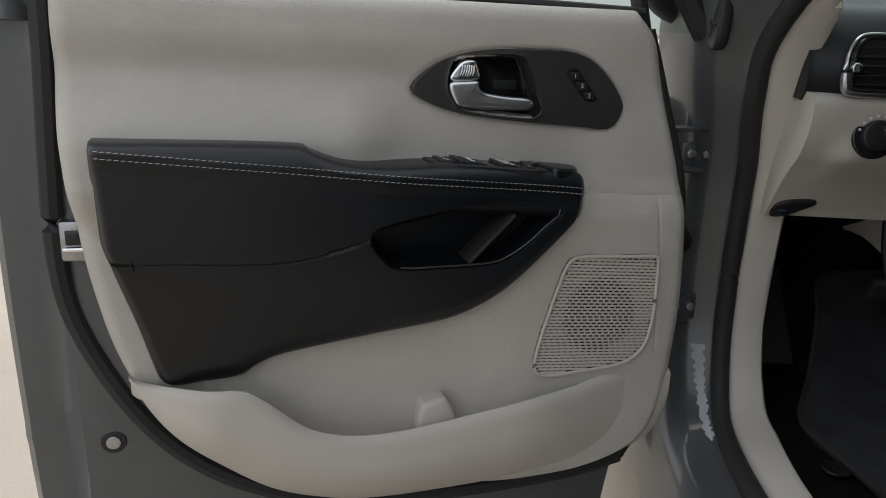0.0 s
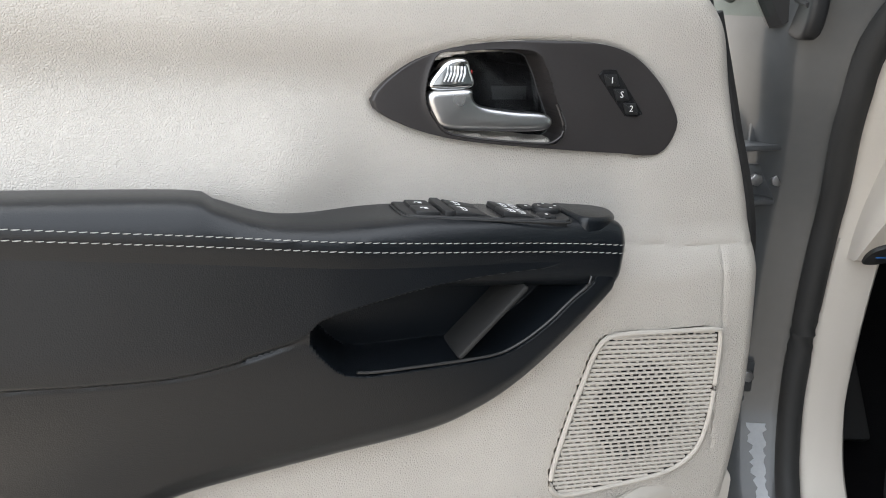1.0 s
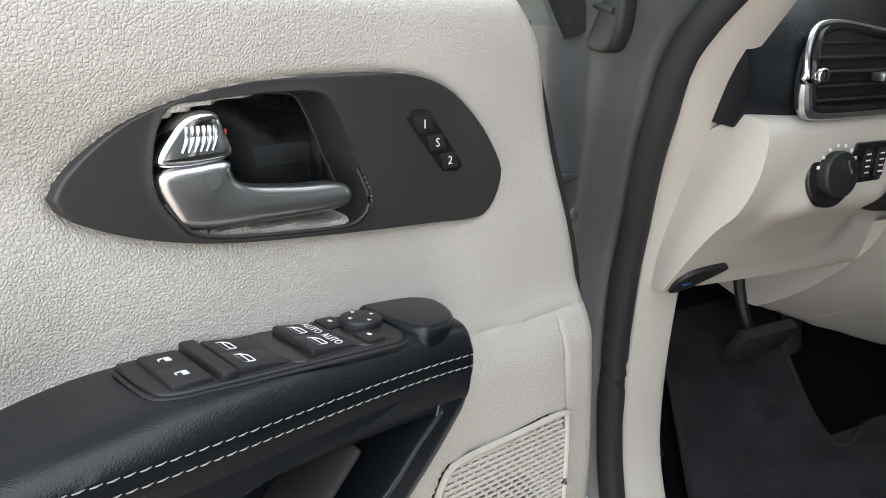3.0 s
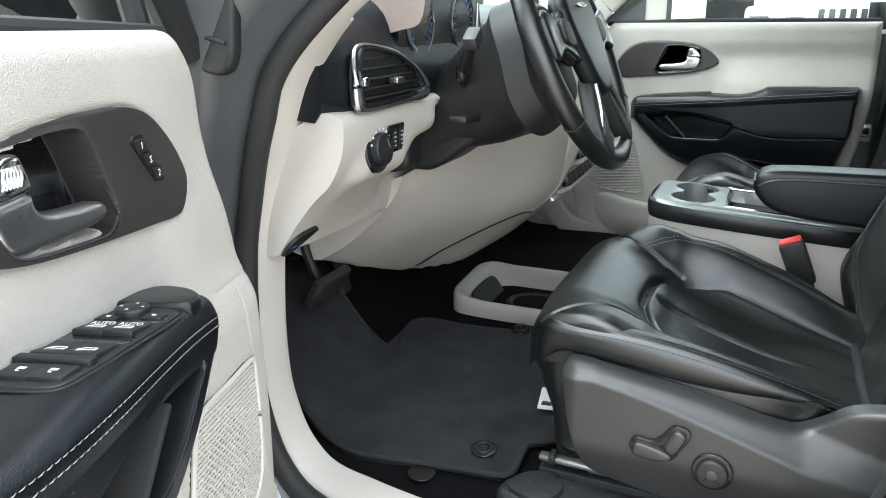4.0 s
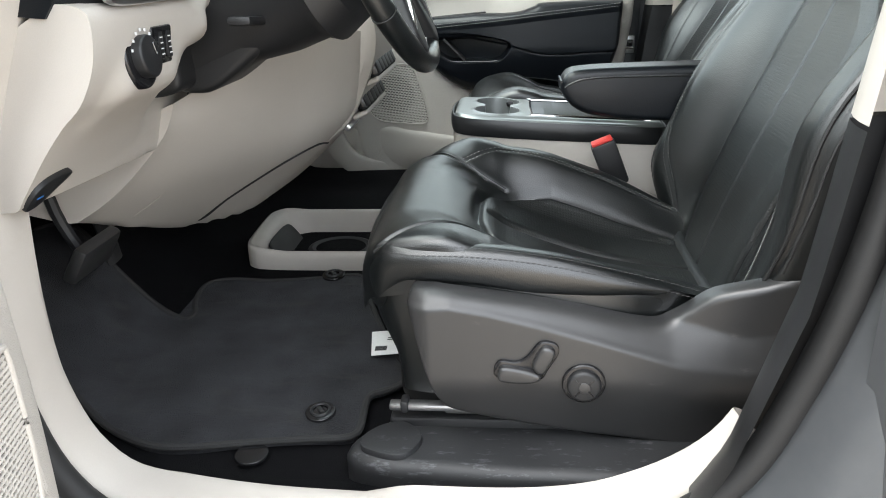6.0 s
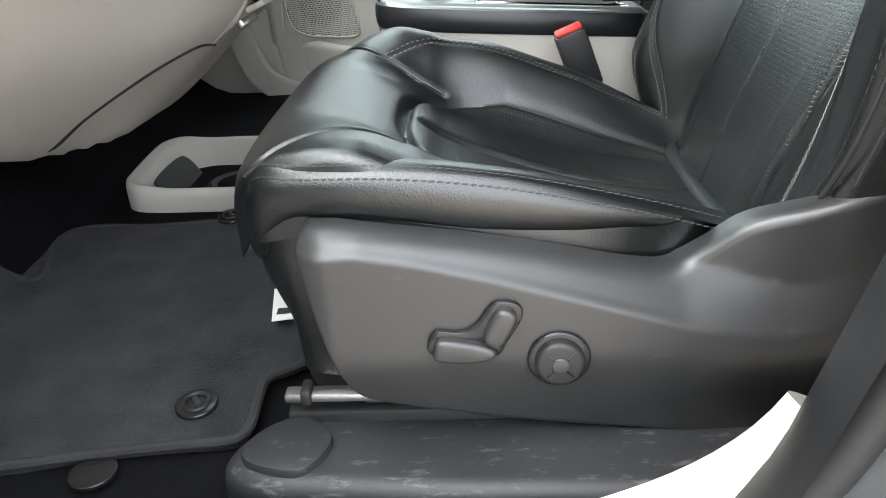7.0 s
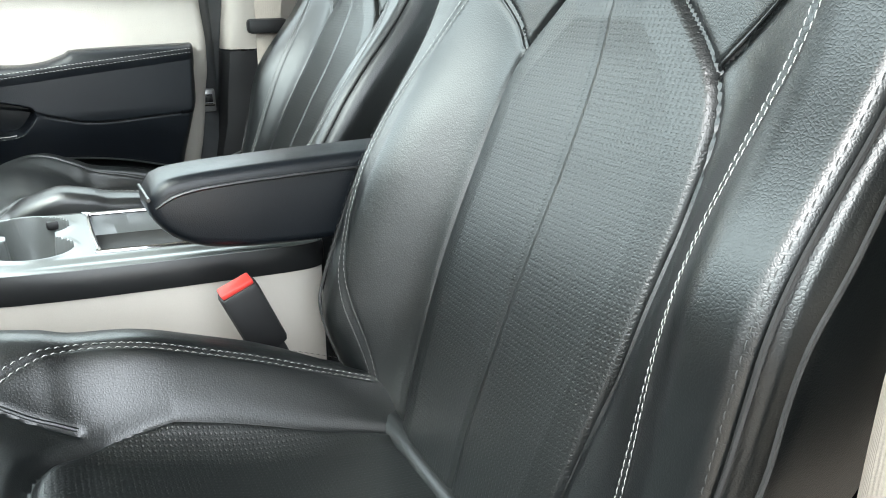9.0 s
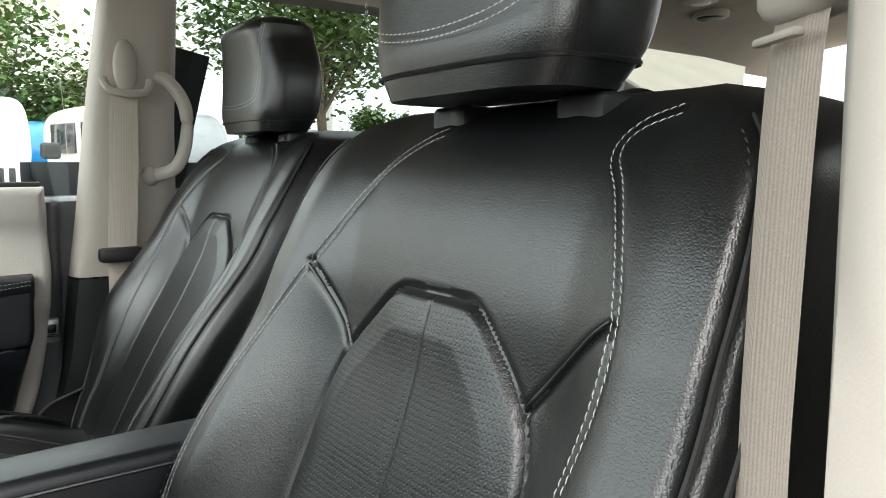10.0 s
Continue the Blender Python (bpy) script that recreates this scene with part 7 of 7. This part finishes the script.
def tree(label, at, height, spread, seed, low):
    """A small park tree: forked trunk and a loose crown of leaf clumps."""
    r = random.Random(seed)
    t = thing("tree", label, "tree", (*at, 0), group="trees")
    g = Geo()
    base = np.array((*at, 0.0))
    g.tube(curve([base, base + (0.05, 0, low * 0.6), base + (0.02, 0.08, low * 1.1)], 12), np.linspace(0.13, 0.08, 12), 10)
    tips = []
    for i in range(11):
        a = i * 2.4 + r.random()
        top = base + np.array((math.cos(a) * spread * r.uniform(0.35, 0.9), math.sin(a) * spread * r.uniform(0.35, 0.9), low + (height - low) * r.uniform(0.25, 0.95)))
        start = base + (0.02, 0.08, low * r.uniform(0.85, 1.08))
        g.tube(curve([start, (start + top) / 2 + np.array((0, 0, 0.2)), top], 10), np.linspace(0.055, 0.012, 10), 6)
        tips += [top, (start + 2 * top) / 3]
    part("trunk", g, BARK, t)
    v, f = [], []
    for tip in tips:
        for _ in range(400):
            c = tip + np.array([r.gauss(0, spread * 0.22), r.gauss(0, spread * 0.22), r.gauss(0, spread * 0.13)])
            a, b, s = r.uniform(0, 6.28), r.uniform(-0.9, 0.9), r.uniform(0.08, 0.17)
            d = np.array((math.cos(a), math.sin(a), b)) * s
            e = np.array((-math.sin(a), math.cos(a), r.uniform(-0.5, 0.5))) * s * 0.45
            o = len(v)
            v += [c, c + d * 0.5 + e, c + d, c + d * 0.5 - e]
            f.append((o, o + 1, o + 2, o + 3))
    tagged(part("crown", Geo().add(v, f), LEAF, t), kind="stuff")


tree("green park tree with a loose spreading crown", (12.0, -6.4), 5.2, 2.3, 3, 2.2)
tree("green park tree by the white building", (16.5, -1.6), 4.0, 2.2, 5, 1.2)
tree("small round green tree behind the cars", (18.0, -8.2), 2.6, 1.0, 8, 0.9)
tree("small bushy green tree at the lot edge", (18.0, -11.4), 2.8, 1.1, 9, 0.9)

bld = thing("showroom", "pale rendered building with white columns", "building", (26, 6, 0))
part("wall", Geo().box((30, 10, 4), (0.4, 40, 8), 0.05), WALLPAINT, bld)
part("canopy", Geo().box((26, 8, 6.2), (8, 24, 0.8), 0.08), WALLPAINT, bld)
for y in (-3.0, 3.0, 9.0, 15.0):
    part("column", Geo().box((22.8, y, 3.0), (0.9, 0.9, 6.0), 0.05), WALLPAINT, bld)
for i in range(8):
    part("window", Geo().box((29.75, -6 + 4.4 * i, 2.4), (0.15, 3.6, 3.6), 0.03), WINDOWDARK, bld)
pole = thing("lamp_post", "white lamp post in the car park", "lamp post", (16, -8.6, 0))
part("post", Geo().tube([(16, -8.6, 0), (16, -8.6, 9)], 0.11, 12), WALLPAINT, pole)
part("lamp_head", Geo().box((15.6, -8.6, 9.0), (0.9, 0.3, 0.12), 0.03), SATIN, pole)


def saloon(label, paint, at, turn, z=0.0):
    m = Matrix.Translation((*at, z)) @ Matrix.Rotation(radians(turn), 4, "Z")
    c = thing("parked_car", label, "car", m=m, group="parked cars")
    line = curve([(2.2, 0.35), (2.25, 0.6), (2.0, 0.78), (1.1, 0.92), (0.5, 1.36), (-0.9, 1.42), (-1.7, 1.02), (-2.2, 0.95), (-2.25, 0.4), (0.0, 0.28)], 90, True)
    part("car_body", Geo().slab(line, -0.86, 0.86, 0.12, 4, (0, 0, 0), (1, 0, 0), (0, 0, 1), True), paint, c)
    for sy in (-0.862, 0.862):
        for q in ([(0.95, 0.98), (0.45, 1.3), (-0.2, 1.33), (-0.2, 0.98)], [(-0.28, 0.98), (-0.28, 1.33), (-0.85, 1.33), (-1.35, 1.0)]):
            part("side_window", Geo().slab(np.array(q), sy - 0.012, sy + 0.012, 0.004, 1, (0, 0, 0), (1, 0, 0), (0, 0, 1), True), WINDOWDARK, c)
        for x in (1.4, -1.35):
            w = part("wheel", Geo().disc((x, sy - (0.2 if sy > 0 else 0.02), 0.33), (0, 1, 0), 0.33, 0.22, 0.04, 32), RUBBER, c)
            part("rim", Geo().disc((x, sy + (0.01 if sy > 0 else -0.01), 0.33), (0, 1 if sy > 0 else -1, 0), 0.22, 0.015, 0.004, 20), SATIN, w)
    return c


saloon("white saloon car parked in the lot", CAR_WHITE, (2.2, 13.0), 10, 0.9)
solo("forecourt_bank", Geo().box((2.0, 18.0, 0.44), (26, 14, 0.9), 0.1), CONCRETE, "raised concrete forecourt beyond the car", "forecourt", "structure")

# ---- second row ----
def rear_seat(label, at):
    s = thing("rear_seat", label, "car seat", at, group="rear seats")
    x, y, _ = at
    half = lut([(0.62, 0.2), (0.75, 0.235), (0.95, 0.24), (1.08, 0.215), (1.16, 0.14)])
    part("backrest", Geo().sheet(lambda z: x - float(half(z)), lambda z: x + float(half(z)), rows(0.62, 1.16, 40), lambda u, z: y + 0.05 - 0.35 * (z - 0.6) + 0.03 * step(0.12, 0.22, np.abs(u - x)) - 0.006 * groove(np.abs(np.abs(u - x) - 0.12), 0.006), ((0, 0, 0), (1, 0, 0), (0, 0, 1), (0, 1, 0)), 50, 0.03, 0.1), BLACK_LEATHER, s)
    part("cushion", Geo().sheet(lambda f: x - 0.23, lambda f: x + 0.23, rows(y + 0.03, y + 0.5, 30), lambda u, f: 0.66 + 0.08 * (f - y - 0.03) + 0.03 * step(0.12, 0.22, np.abs(u - x)), ((0, 0, 0), (1, 0, 0), (0, 1, 0), (0, 0, 1)), 40, 0.04, 0.14), BLACK_LEATHER, s)
    part("headrest", Geo().ball((x, y - 0.16, 1.24), (0.13, 0.05, 0.085), None, 16, 24), BLACK_LEATHER, s)
    part("base", Geo().box((x, y + 0.26, 0.5), (0.36, 0.4, 0.16), 0.03), BLACK, s)


for x in (-0.46, 0.46):
    rear_seat("black leather second-row captain seat", (x, -1.15, 0))
rear_seat("black leather third-row seat", (0.0, -2.15, 0))
